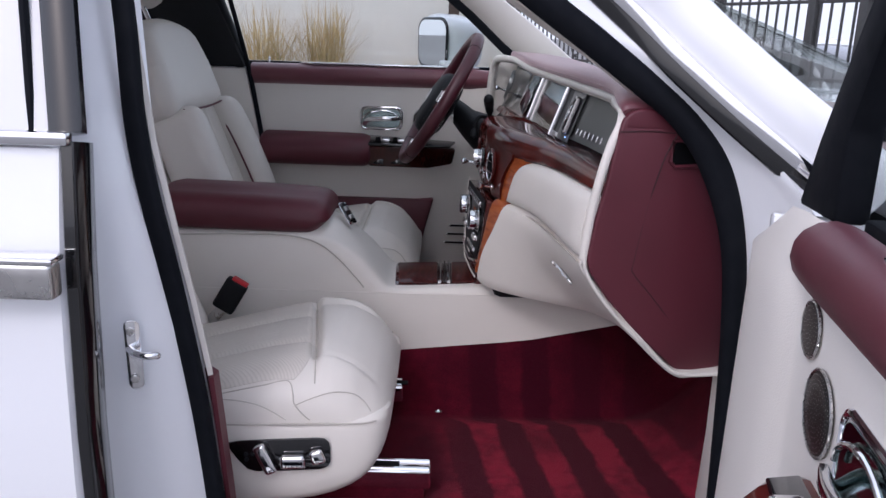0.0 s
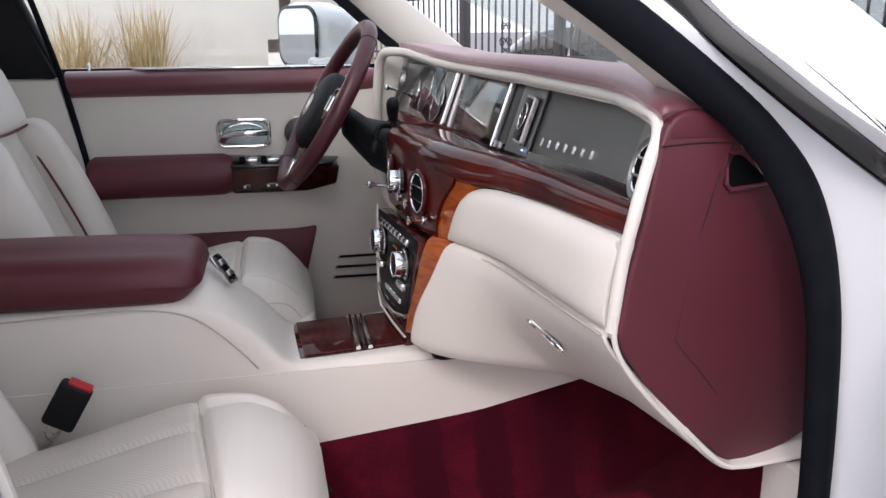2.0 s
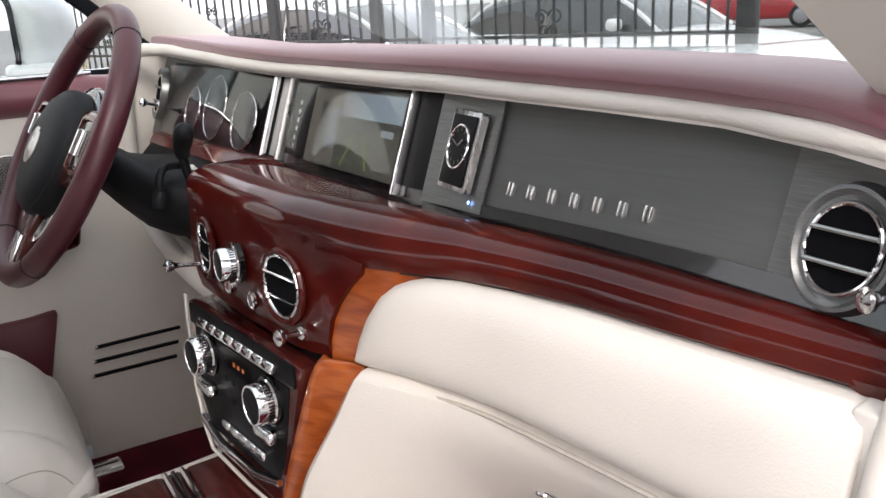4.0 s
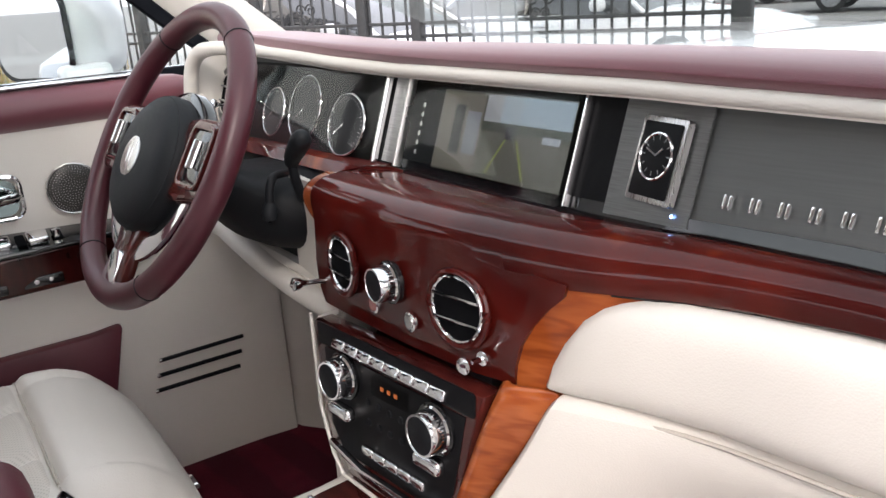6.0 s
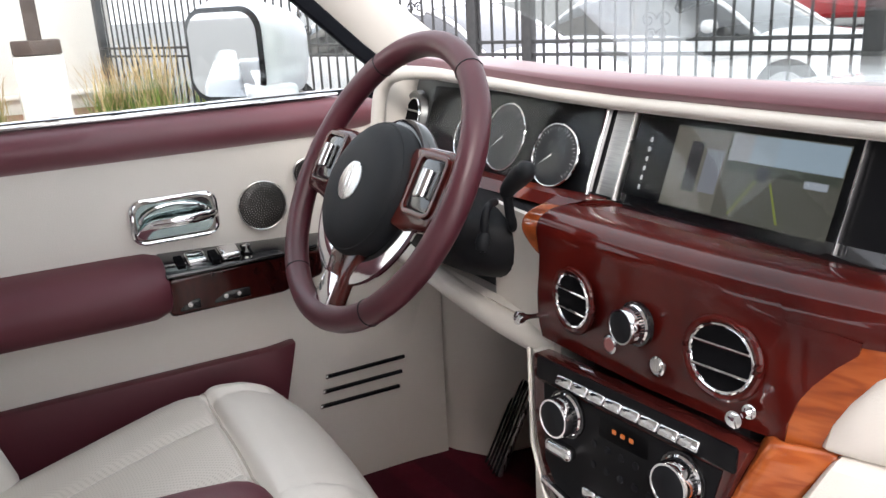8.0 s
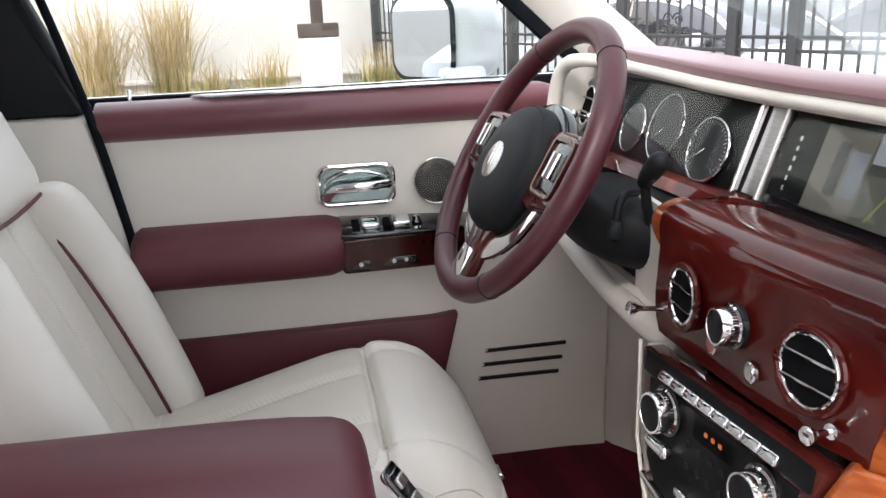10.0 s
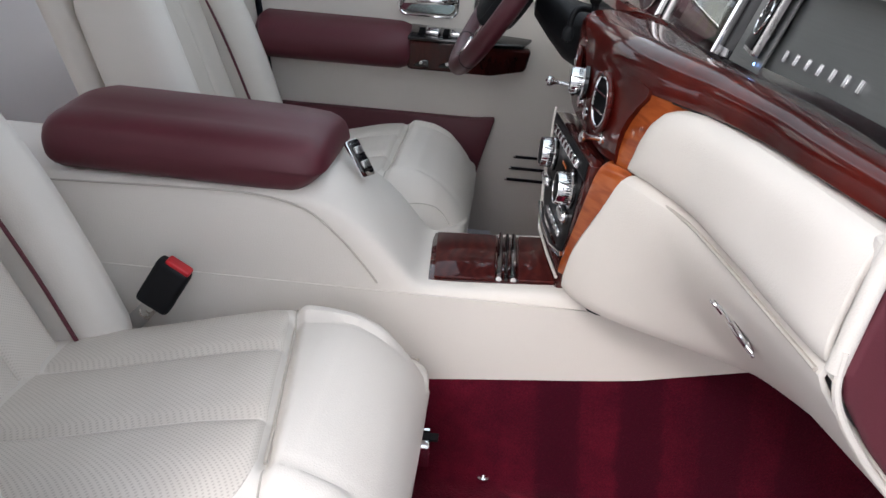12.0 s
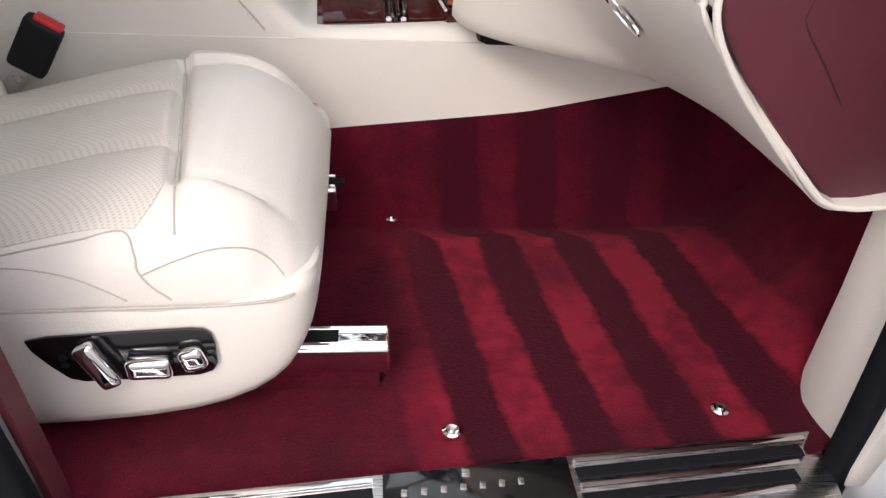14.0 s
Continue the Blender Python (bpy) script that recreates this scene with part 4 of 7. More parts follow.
part("frame_top", tube([D(0.315, 0.0, 1.41), D(0.52, 0.0, 1.50), D(0.85, 0.01, 1.555), D(1.15, 0.02, 1.58)], 1, 12, flat=(0.022, 0.035), up=(0, 0, 1)), SOFTBLACK, pdoor, "black window frame")
part("frame_rear", tube([D(1.13, -0.03, 1.05), D(1.13, 0.02, 1.57)], 1, 12, flat=(0.022, 0.03), up=DU), SOFTBLACK, pdoor)
pane = part("window", slab([D(0.065, -0.03, 1.06), D(1.12, -0.03, 1.06), D(1.12, 0.01, 1.56), D(0.86, 0.0, 1.54), D(0.52, -0.01, 1.49), D(0.19, -0.025, 1.27), D(0.07, -0.03, 1.15)], DN * 0.004), GLASS, pdoor, "clear door window")
pane.visible_shadow = False
mb = part("door_mirror", rb((0, 0, 0), (0.14, 0.24, 0.19), 0.06, 5, m=Matrix.Translation(D(0.17, -0.20, 1.15)) @ Matrix.Rotation(TH, 4, "Z")), PAINT, pdoor, "white door mirror housing")
part("mirror_arm", rb(tuple(D(0.17, -0.11, 1.095)), (0.08, 0.08, 0.05), 0.02, 3), PAINT, mb)

# ---- driver's door ----
ddoor = thing("driver_door", "closed driver's door lined in cream and burgundy leather", "car door", (-0.2, 0.8, 0.45))
rows = []
for i in range(9):
    z = 0.40 + (1.08 - 0.40) * i / 8
    yy = interp(z, [(0.4, 0.80), (0.7, 0.785), (0.95, 0.775), (1.08, 0.785)])
    rows.append([(x, yy - 0.02 * max(0, (x + 0.1)) - 0.004, z) for x in (-0.78, -0.6, -0.4, -0.2, -0.05, 0.10, 0.20)])
part("door_card", sheet(rows, 0.01), CREAM, ddoor, "cream leather door card")
roll = []
for x in (-0.715, -0.6, -0.4, -0.2, 0.0, 0.07, 0.10, 0.115):
    k = 1 if x < 0.05 else (0.85 if x < 0.08 else (0.6 if x < 0.11 else 0.2))
    roll.append([(x, 0.805 - 0.045 * k * math.cos(a), 1.098 + 0.036 * k * math.sin(a)) for a in [2 * math.pi * j / 18 for j in range(18)]])
part("top_roll", loft(roll), BURG_GLARE, ddoor, "burgundy leather roll along the door top")
part("belt_strip", box((-0.33, 0.845, 1.128), (0.95, 0.025, 0.02), 0.004), RUBBER, ddoor)
part("belt_chrome", box((-0.33, 0.872, 1.130), (0.98, 0.028, 0.016), 0.005), CHROME, ddoor, "chrome waist strip")
part("lock_bezel", slab([(-0.56, 0.80, 1.134), (-0.52, 0.782, 1.134), (0.0, 0.782, 1.134), (0.03, 0.80, 1.134), (0.0, 0.815, 1.134), (-0.54, 0.815, 1.134)], (0, 0, 0.005), 0.002), CHROME, ddoor, "long chrome bezel in the door top")
part("lock_pin", turned([(0, 0), (0.004, 0), (0.004, 0.016), (0.002, 0.02), (0, 0.02)], 12, Matrix.Translation((-0.66, 0.805, 1.134))), CHROME, ddoor)
aw = []
for x, k in ((-0.677, 0.85), (-0.665, 1.0), (-0.6, 1.0), (-0.4, 1.0), (-0.345, 0.98), (-0.322, 0.85), (-0.312, 0.55)):
    zc = 0.862 + 0.02 * ((-0.3 - x) * 0.25)
    aw.append([(x, 0.775 - 0.095 * k * max(-0.15, math.cos(a)) ** (1 if math.cos(a) < 0 else 0.8), zc + 0.055 * k * math.sin(a)) for a in [2 * math.pi * j / 22 for j in range(22)]])
part("armrest", loft(aw), BURG, ddoor, "padded burgundy leather armrest")
part("switch_panel", slab([(-0.325, 0.775, 0.904), (-0.325, 0.701, 0.884), (-0.13, 0.716, 0.881), (-0.06, 0.735, 0.879), (-0.04, 0.775, 0.890)], (0, 0, 0.008), 0.003), GLOSSBLACK, ddoor, "gloss black switch panel")
part("veneer_band", slab([(-0.325, 0.700, 0.884), (-0.325, 0.715, 0.815), (-0.13, 0.735, 0.81), (-0.05, 0.745, 0.825), (-0.04, 0.74, 0.876), (-0.13, 0.715, 0.880)], (0, 0.06, 0), 0.009, 3), WOOD_D, ddoor, "glossy red veneer band below the switches")
for x in (-0.27, -0.215):
    part("window_switch", rb((0, 0, 0), (0.032, 0.034, 0.012), 0.004, 3, m=Matrix.Translation((x, 0.735, 0.903)) @ Matrix.Rotation(radians(14), 4, "X")), CHROME, ddoor, "chrome window switch")
part("mirror_joystick", turned([(0.009, 0), (0.006, 0.006), (0.004, 0.018), (0.007, 0.024), (0, 0.027)], 14, Matrix.Translation((-0.187, 0.725, 0.888))), CHROME, ddoor)
for x, w in ((-0.292, 0.034), (-0.221, 0.062)):
    plate_ = part("button_plate", rb((x, interp(x, [(-0.325, 0.714), (-0.13, 0.733)]) - 0.0005, 0.832), (w, 0.006, 0.017), 0.002, 2), GLOSSBLACK, ddoor, "gloss black button plate")
    for k in range(round(w / 0.026)):
        part("button", turned([(0.004, 0), (0.004, 0.002), (0, 0.003)], 12, facing((x + 0.022 * (k - (round(w / 0.026) - 1) / 2), interp(x, [(-0.325, 0.714), (-0.13, 0.733)]) - 0.004, 0.833), (0, -1, 0))), STEEL, plate_)
for x in (-0.296, -0.240, -0.185):
    part("switch_recess", rb((0, 0, 0), (0.014, 0.036, 0.006), 0.002, 2, m=Matrix.Translation((x, 0.735, 0.901)) @ Matrix.Rotation(radians(14), 4, "X")), VOID, ddoor)
inner_handle(facing((-0.287, 0.766, 0.968), (0, -1, 0)), ddoor, 0.134, 0.070)
grille((-0.140, 0.766, 0.965), (0, -1, 0), 0.042, ddoor)
grille((-0.055, 0.764, 1.010), (0, -1, 0), 0.026, ddoor)
part("map_pocket", slab([(-0.79, 0.765, 0.42), (-0.165, 0.755, 0.42), (-0.140, 0.755, 0.58), (-0.108, 0.758, 0.706), (-0.16, 0.758, 0.700), (-0.79, 0.765, 0.70)], (0, 0.03, 0), 0.008), BURG, ddoor, "burgundy leather map pocket")
part("outer_skin", box((-0.34, 0.90, 0.74), (1.12, 0.05, 0.72), 0.02), PAINT, ddoor, "white painted outer skin")
part("window_seal", tube([(0.235, 0.872, 1.10), (0.105, 0.868, 1.205), (-0.006, 0.858, 1.304), (-0.19, 0.81, 1.45), (-0.41, 0.74, 1.575), (-0.9, 0.70, 1.60)], 1, 10, flat=(0.012, 0.014), up=(0.6, 0, 0.8)), RUBBER, ddoor, "black window frame")
part("frame_rear", tube([(-0.745, 0.80, 1.12), (-0.89, 0.70, 1.56)], 1, 10, flat=(0.02, 0.022), up=(1, 0, 0)), SOFTBLACK, ddoor)
win = part("window", slab([(0.20, 0.868, 1.12), (-0.74, 0.868, 1.12), (-0.88, 0.74, 1.57), (-0.42, 0.75, 1.56), (-0.19, 0.815, 1.44), (0.0, 0.862, 1.29)], (0, 0.004, 0)), GLASS, ddoor, "clear door window")
win.visible_shadow = False
# driver's mirror


def mwarp(u, v, w, q):
    return (q.x, q.y * (1 - 0.10 * (w < 0) * abs(w)), q.z * (1 - 0.16 * max(0, -v)) + 0.012 * v)


MM = Matrix.Translation((-0.060, 0.995, 1.212)) @ Matrix.Rotation(radians(37.7), 4, "Z")
dm = part("door_mirror", rb((0, 0, 0), (0.17, 0.185, 0.185), 0.050, 6, mwarp, MM), PAINT, ddoor, "white door mirror housing")
part("mirror_rim", slab([MM @ Vector((-0.0835, y, z)) for y, z in rounded(0.170, 0.168, 0.042, 6)], MM.to_3x3() @ Vector((-0.004, 0, 0)), 0.001), GLOSSBLACK, dm, "black rim round the mirror glass")
part("mirror_glass", slab([MM @ Vector((-0.088, y, z)) for y, z in rounded(0.153, 0.150, 0.037, 6)], MM.to_3x3() @ Vector((-0.002, 0, 0))), MIRROR, dm, "mirror glass")
part("mirror_arm", rb((-0.06, 0.90, 1.142), (0.09, 0.06, 0.03), 0.014, 3), PAINT, dm)

ddoor.location += Vector((-0.006, -0.026, 0.012))

# ---- rear passenger door, shut ----
rdoor = thing("rear_door", "closed white rear door with a chrome handle", "car door", (-1.2, -0.95, 0.35))
rows = []
for i in range(9):
    z = 0.36 + (1.075 - 0.36) * i / 8
    yo = interp(z, [(0.36, -0.965), (0.6, -0.985), (0.86, -0.98), (0.93, -0.972), (1.075, -0.945)])
    rows.append([(x, yo + (0.014 if x > -0.62 else 0), z) for x in (-0.612, -0.622, -0.65, -0.8, -1.1, -1.5, -1.9)])
part("skin", sheet(rows, 0.012, (-1, -5, 1)), PAINT, rdoor, "white painted door skin")
part("skin_edge", tube([(-0.608, -0.94, 0.37), (-0.606, -0.955, 0.7), (-0.606, -0.945, 0.93), (-0.61, -0.92, 1.08)], 1, 10, flat=(0.012, 0.03), up=(0, 1, 0)), GLOSSBLACK, rdoor, "dark door gap")
part("waist_chrome", box((-1.25, -0.948, 1.088), (1.29, 0.02, 0.018), 0.005), CHROME, rdoor, "chrome waist strip")
hd = part("handle", rb((-0.735, -1.005, 0.922), (0.25, 0.030, 0.046), 0.006, 3), STEEL, rdoor, "square polished metal door handle")
part("handle_top", box((-0.735, -1.003, 0.948), (0.255, 0.034, 0.008), 0.003), CHROME, hd)
part("window_frame", tube([(-0.618, -0.925, 1.09), (-0.64, -0.87, 1.30), (-0.68, -0.78, 1.56)], 1, 10, flat=(0.012, 0.022), up=(1, 0, 0)), GLOSSBLACK, rdoor, "gloss black window frame")
part("mullion", tube([(-0.662, -0.925, 1.09), (-0.685, -0.87, 1.30), (-0.72, -0.78, 1.56)], 0.006, 8), RUBBER, rdoor)
# opaque pane; the sky's reflection is put into its pale colour
part("window", slab([(-0.62, -0.93, 1.09), (-1.9, -0.93, 1.09), (-1.9, -0.78, 1.56), (-0.68, -0.78, 1.56)], (0, 0.005, 0)), mat("pale_reflection_glass", (0.62, 0.63, 0.66), (0.55, 0.56, 0.6), rough=0.08, scale=2, coat=1.0), rdoor, "rear window painted pale for the reflected sky")


rdoor.location += Vector((0.060, 0.0, 0.028))

# ---- dashboard ----
dash = thing("dashboard", "wide dashboard in burgundy leather, cream trim and red veneer", "dashboard", (0.3, 0, 0.7))
FX = [(-0.70, 0.228), (-0.45, 0.222), (-0.25, 0.192), (-0.12, 0.180), (0.20, 0.168), (0.30, 0.150), (0.42, 0.143), (0.70, 0.118)]


def fx(y, z):
    """Where the instrument fascia stands at y; it leans forwards upwards."""
    return interp(y, FX) + (z - 1.10) * 0.35


def WX(y):
    """Rear edge of the veneer band: swells round the centre stack, swept back at the driver's end."""
    return interp(y, [(-0.70, 0.175), (-0.45, 0.142), (-0.30, 0.106), (-0.215, 0.068), (-0.16, 0.046), (-0.10, 0.028), (0.0, 0.016), (0.10, 0.010), (0.165, 0.008), (0.20, 0.02), (0.26, 0.06), (0.70, 0.09)])


YS = [-0.66, -0.6, -0.5, -0.4, -0.3, -0.25, -0.2, -0.15, -0.1, 0.0, 0.1, 0.2, 0.3, 0.4, 0.5, 0.6, 0.66, 0.685]


def roll_at(y):
    """The cream roll's line along the top: its x and z."""
    x = interp(y, [(-0.70, 0.196), (-0.668, 0.197), (-0.62, 0.201), (-0.56, 0.203), (-0.5, fx(-0.5, 1.155) - 0.030)]) if y < -0.5 else fx(y, 1.155) - 0.028
    z = interp(y, [(-0.70, 1.135), (-0.66, 1.141), (-0.62, 1.148), (-0.55, 1.1525), (-0.45, 1.1555), (-0.2, 1.1635), (0.2, 1.1645), (0.66, 1.188)])
    return x, z


# soft upper pad reaching forwards to the glass, turned down over the passenger's end
rows = []
for y, down in [(-0.712, 0.012), (-0.700, 0.004), (-0.688, 0.0015)] + [(v, 0.0) for v in YS]:
    a = abs(y) / 0.685
    x, z = roll_at(max(y, -0.66))
    far = 0.88 - 0.28 * a ** 3
    rise = interp(y, [(-0.70, 0.012), (-0.5, 0.008), (0.0, 0.0)])
    sink = interp(y, [(0.10, 0.0), (0.50, 0.010), (0.66, 0.013)])
    ups = [(0.003, 0.003), (0.009, 0.009 - sink * 0.6), (0.022, 0.0125 - sink), (0.05, 0.012 + rise * 0.4 - sink), (0.10, 0.004 + rise - sink * 0.6), (0.18, -0.012 + rise), (0.28, -0.038 + rise)]
    row = [(x + d, y, z + h - down * (1.0 if d > 0.02 else 0.85)) for d, h in ups if x + d < far - 0.05]
    row += [(x + (far - x) * k, y, z + (1.035 - z) * k - down * 0.5 * (1 - k) + 0.004) for k in ((0.8, 0.9, 1.0))] if len(row) == 7 else [row[-1]] * (7 - len(row)) + [(far, y, 1.05)] * 3
    # the end follows the askew end panel and tucks in behind the pillar trim
    k = max(0, (-0.6 - y) / 0.112)
    rows.append([(p[0], p[1] if k == 0 else -0.6 - k * (0.080 - 0.22 * (min(p[0], 0.5) - 0.148) - 0.30 * max(0, min(p[0], 0.4) - 0.225)), p[2] - 0.30 * k * k * max(0, min(p[0], 0.4) - 0.225)) for p in row])
soft(part("upper_pad", sheet(rows, -0.02), BURG_GLARE, dash, "soft burgundy leather top"), 1)
# cream roll framing the fascia along the top and down the ends
rim = [(0.152, -0.686, 0.90), (0.156, -0.687, 0.96), (0.166, -0.687, 1.04), (0.180, -0.682, 1.095), (0.193, -0.673, 1.124), (0.199, -0.653, 1.1425)]
rim += [(*roll_at(y)[:1], y, roll_at(y)[1]) for y in (-0.615, -0.56, -0.5, -0.4, -0.3, -0.2, -0.1, 0.0, 0.1, 0.2, 0.3, 0.4, 0.5, 0.58)]
rim += [(0.085, 0.625, 1.186), (0.072, 0.660, 1.176), (0.064, 0.682, 1.145), (0.058, 0.693, 1.07), (0.055, 0.695, 0.95)]
part("cream_roll", tube(spline(rim, 5), [0.0074 + 0.0010 * max(0, min(1, (i - 40) / 25)) + 0.004 * max(0, min(1, (i - 90) / 12)) for i in range(5 * (len(rim) - 1) + 1)], 14), CREAM, dash, "cream leather roll framing the fascia")
part("roll_ceiling", sheet([[(roll_at(y)[0], y, roll_at(y)[1] - 0.004), (fx(y, 1.155) + 0.03, y, roll_at(y)[1] - 0.004)] for y in [-0.65] + YS[1:-1]], 0.006), CREAM, dash)
part("lid_return", slab([(0.153, -0.6865, 0.888), (0.156, -0.6865, 1.006), (0.20, -0.684, 1.012), (0.20, -0.684, 0.885)], (0, 0.02, 0), 0.003), CREAM, dash)
# fascia
rows = [[(fx(y, z), y, z) for z in (1.035, 1.06, 1.09, 1.12, 1.168 + 0.024 * max(0, y - 0.2) / 0.45)] for y in [-0.664] + YS[1:]]
part("fascia", sheet(rows, 0.01), FASCIA, dash, "dark brushed metal fascia")
# black glass over dials and screen
rows = [[(fx(y, z) - 0.004, y, z) for z in (1.036, 1.07, 1.10, 1.13, 1.160)] for y in [-0.165 + 0.785 * i / 14 for i in range(15)]]
PANELBLACK = mat("instrument_black", (0.006, 0.006, 0.007), (0.005, 0.005, 0.006), rough=0.4, scale=40, spec=0.12)
part("instrument_glass", sheet(rows, 0.002), PANELBLACK, dash, "gloss black glass over dials and screen")

# black strip laid along the fascia's foot for the shadow gap there
part("fascia_foot", sheet([[(fx(y, 1.05) - 0.0035, y, 1.055), (fx(y, 1.04) - 0.0055, y, 1.034)] for y in [-0.664] + [v for v in YS[1:] if v < 0.21]], 0.003), GLOSSBLACK, dash, "gloss black strip along the fascia's shadow gap")


def band(y, low=0):
    """Cross-section of the veneer: from the fascia's foot over a flat crest and round into the steep face."""
    w, f = WX(y), fx(y, 1.04) - 0.004
    zc = interp(y, [(-0.68, 1.040), (-0.5, 1.043), (-0.3, 1.048), (-0.1, 1.055), (0.2, 1.056)])
    d = min(0.045, (f - w) * 0.6)
    top = [(f, y, 1.039), (f * 0.6 + (w + d) * 0.4, y, 1.039 + (zc - 1.039) * 0.62), (w + d * 1.25, y, zc - 0.001), (w + d * 0.95, y, zc)]
    arc = []
    for k in range(1, 9):
        a = radians(90 * k / 8)
        arc.append((w + d * 0.95 * (1 - math.sin(a)) ** 1.35, y, zc - 0.034 * (1 - math.cos(a)) ** 1.05))
    return top + arc


# veneer band under the passenger's fascia, with a rounded lower lip
rows = []
for i in range(31):
    y = -0.68 + 0.531 * i / 30
    z0 = interp(y, [(-0.68, 1.010), (-0.3, 1.003), (-0.15, 1.001)])
    w = WX(y)
    bd = band(y)
    rows.append(bd[:11] + [(w + 0.0, y, max(z0 + 0.004, bd[11][2] - 0.004)), (w + 0.004, y, z0), (w + 0.03, y, z0 - 0.002)])
part("veneer_band", sheet(rows, 0.006), WOOD, dash, "high-gloss red veneer band")
part("band_lip", tube([(WX(-0.68 + 0.44 * i / 20) + 0.008, -0.68 + 0.44 * i / 20, interp(-0.68 + 0.44 * i / 20, [(-0.68, 1.008), (-0.3, 1.001)])) for i in range(21)], 0.0022, 6), BLACK, dash)
# centre stack face: the same veneer running on down in one bow
rows = []
for j in range(25):
    y = 0.166 - 0.315 * j / 24
    w = WX(y)
    k = j / 24
    row = band(y)
    for z, ye, dx in ((1.008, -0.206, -0.001), (0.995, -0.203, -0.002), (0.98, -0.189, -0.003), (0.96, -0.174, -0.004), (0.94, -0.163, -0.004), (0.915, -0.155, -0.002), (0.897, -0.152, 0.002)):
        yy = 0.166 - (0.166 - ye) * k
        row.append((WX(yy) + dx, yy, z))
    rows.append(row)
part("stack_face", sheet(rows, 0.008), WOOD, dash, "bowed glossy red veneer panel of the centre stack")


def stack_corner(bulge):
    """The rounded driver's edge of the stack."""
    rows_ = []
    base = band(0.166) + [(0.008, 0.166, 1.0), (0.008, 0.166, 0.985), (0.006, 0.166, 0.972), (0.004, 0.166, 0.955), (0.004, 0.166, 0.935), (0.006, 0.166, 0.915), (0.010, 0.166, 0.897)]
    for k in range(7):
        a = radians(90 * min(1, k / 5))
        far = 0.05 * (k == 6)
        rows_.append([(q[0] + (0.16 - q[0]) / 0.155 * (bulge * (1 - math.cos(a)) + far), 0.166 + bulge * math.sin(a), q[2]) for q in base])
    return rows_


part("stack_edge", sheet(stack_corner(0.006), 0.005, (-0.4, 0.6, 1.2)), WOOD, dash)
rows = []
for z, w, x in ((1.0545, 0.060, 0.062), (1.051, 0.059, 0.040), (1.043, 0.057, 0.024), (1.032, 0.050, 0.016), (1.020, 0.038, 0.013), (1.008, 0.020, 0.012), (0.998, 0.006, 0.012)):
    rows.append([(x + 0.08 * w * k / 6 + 1.0 * (w * k / 6) ** 2, 0.167 + w * k / 6, z - 0.10 * w * k / 6) for k in range(7)])
soft(part("stack_cap", sheet(rows, 0.006, (-0.4, 0.1, 1.3)), WOOD_O, dash, "amber veneer corner of the centre stack"), 1)
part("stack_cheek", sheet([[(0.022, 0.160, z), (0.030, 0.175, z), (0.042, 0.205, z), (0.050, 0.245, z), (0.054, 0.285, z), (0.058, 0.315, z)] for z in (1.030, 0.99, 0.95, 0.91, 0.875)], 0.008, (-0.6, 0.1, 1.1)), CREAM, dash, "cream leather panel beside the centre stack")
# amber veneer cheeks running down the passenger side of the stack
CX = [(-0.300, 0.115), (-0.25, 0.090), (-0.20, 0.064), (-0.18, 0.056), (-0.165, 0.049), (-0.148, 0.0415)]
upper = []
for z, ye in ((1.004, -0.300), (0.99, -0.262), (0.975, -0.235), (0.95, -0.215), (0.925, -0.205), (0.896, -0.200)):
    upper.append([(interp(y, CX) + 0.002 + 0.002 * (1.0 - z) / 0.1, y, z) for y in [-0.148 + (ye + 0.148) * k / 6 for k in range(7)]])
part("cheek_upper", sheet(upper, 0.008), WOOD_O, dash, "amber veneer cheek of the centre stack")
lower = [[(0.07, -0.12, 0.901), (0.036, -0.147, 0.902), (0.046, -0.162, 0.902), (0.056, -0.180, 0.902), (0.062, -0.198, 0.902)],
         [(0.06, -0.12, 0.893), (0.018, -0.147, 0.893), (0.030, -0.162, 0.892), (0.044, -0.180, 0.890), (0.054, -0.198, 0.888)],
         [(0.05, -0.10, 0.84), (0.011, -0.124, 0.84), (0.022, -0.138, 0.84), (0.033, -0.154, 0.838), (0.044, -0.172, 0.836)],
         [(0.04, -0.075, 0.78), (0.003, -0.099, 0.78), (0.012, -0.112, 0.78), (0.020, -0.125, 0.78), (0.030, -0.138, 0.78)],
         [(0.02, -0.06, 0.712), (-0.008, -0.080, 0.712), (-0.003, -0.090, 0.712), (0.002, -0.098, 0.712), (0.012, -0.104, 0.712)]]
soft(part("cheek_lower", sheet(lower, 0.008), WOOD_O, dash, "amber veneer cheek beside the heater panel"), 2)
# heater and audio panel: leans back towards the floor
HM = facing((-0.004, 0.006, 0.808), (-1, -0.11, 0.06))
hvac = part("heater_panel", slab([HM @ Vector((x, y, 0)) for x, y in ((-0.150, 0.080), (0.146, 0.080), (0.110, -0.030), (0.092, -0.082), (0.080, -0.102), (-0.100, -0.102), (-0.118, -0.082), (-0.140, -0.03))], HM.to_3x3() @ Vector((0, 0, -0.03)), 0.006), WOOD_D, dash, "dark veneered heater and audio panel")
part("control_field", slab([HM @ Vector((x, y, 0.0)) for x, y in ((-0.124, 0.052), (0.122, 0.052), (0.102, -0.036), (0.084, -0.070), (-0.094, -0.070), (-0.118, -0.040))], HM.to_3x3() @ Vector((0, 0, 0.0015)), 0.0005), PANELBLACK, hvac)
part("panel_edge", tube([HM @ Vector((x, y, 0.0)) for x, y in ((-0.153, 0.085), (-0.143, -0.03), (-0.121, -0.084), (-0.102, -0.105), (0.0, -0.109), (0.08, -0.107))], 0.0024, 8), CREAM, dash)
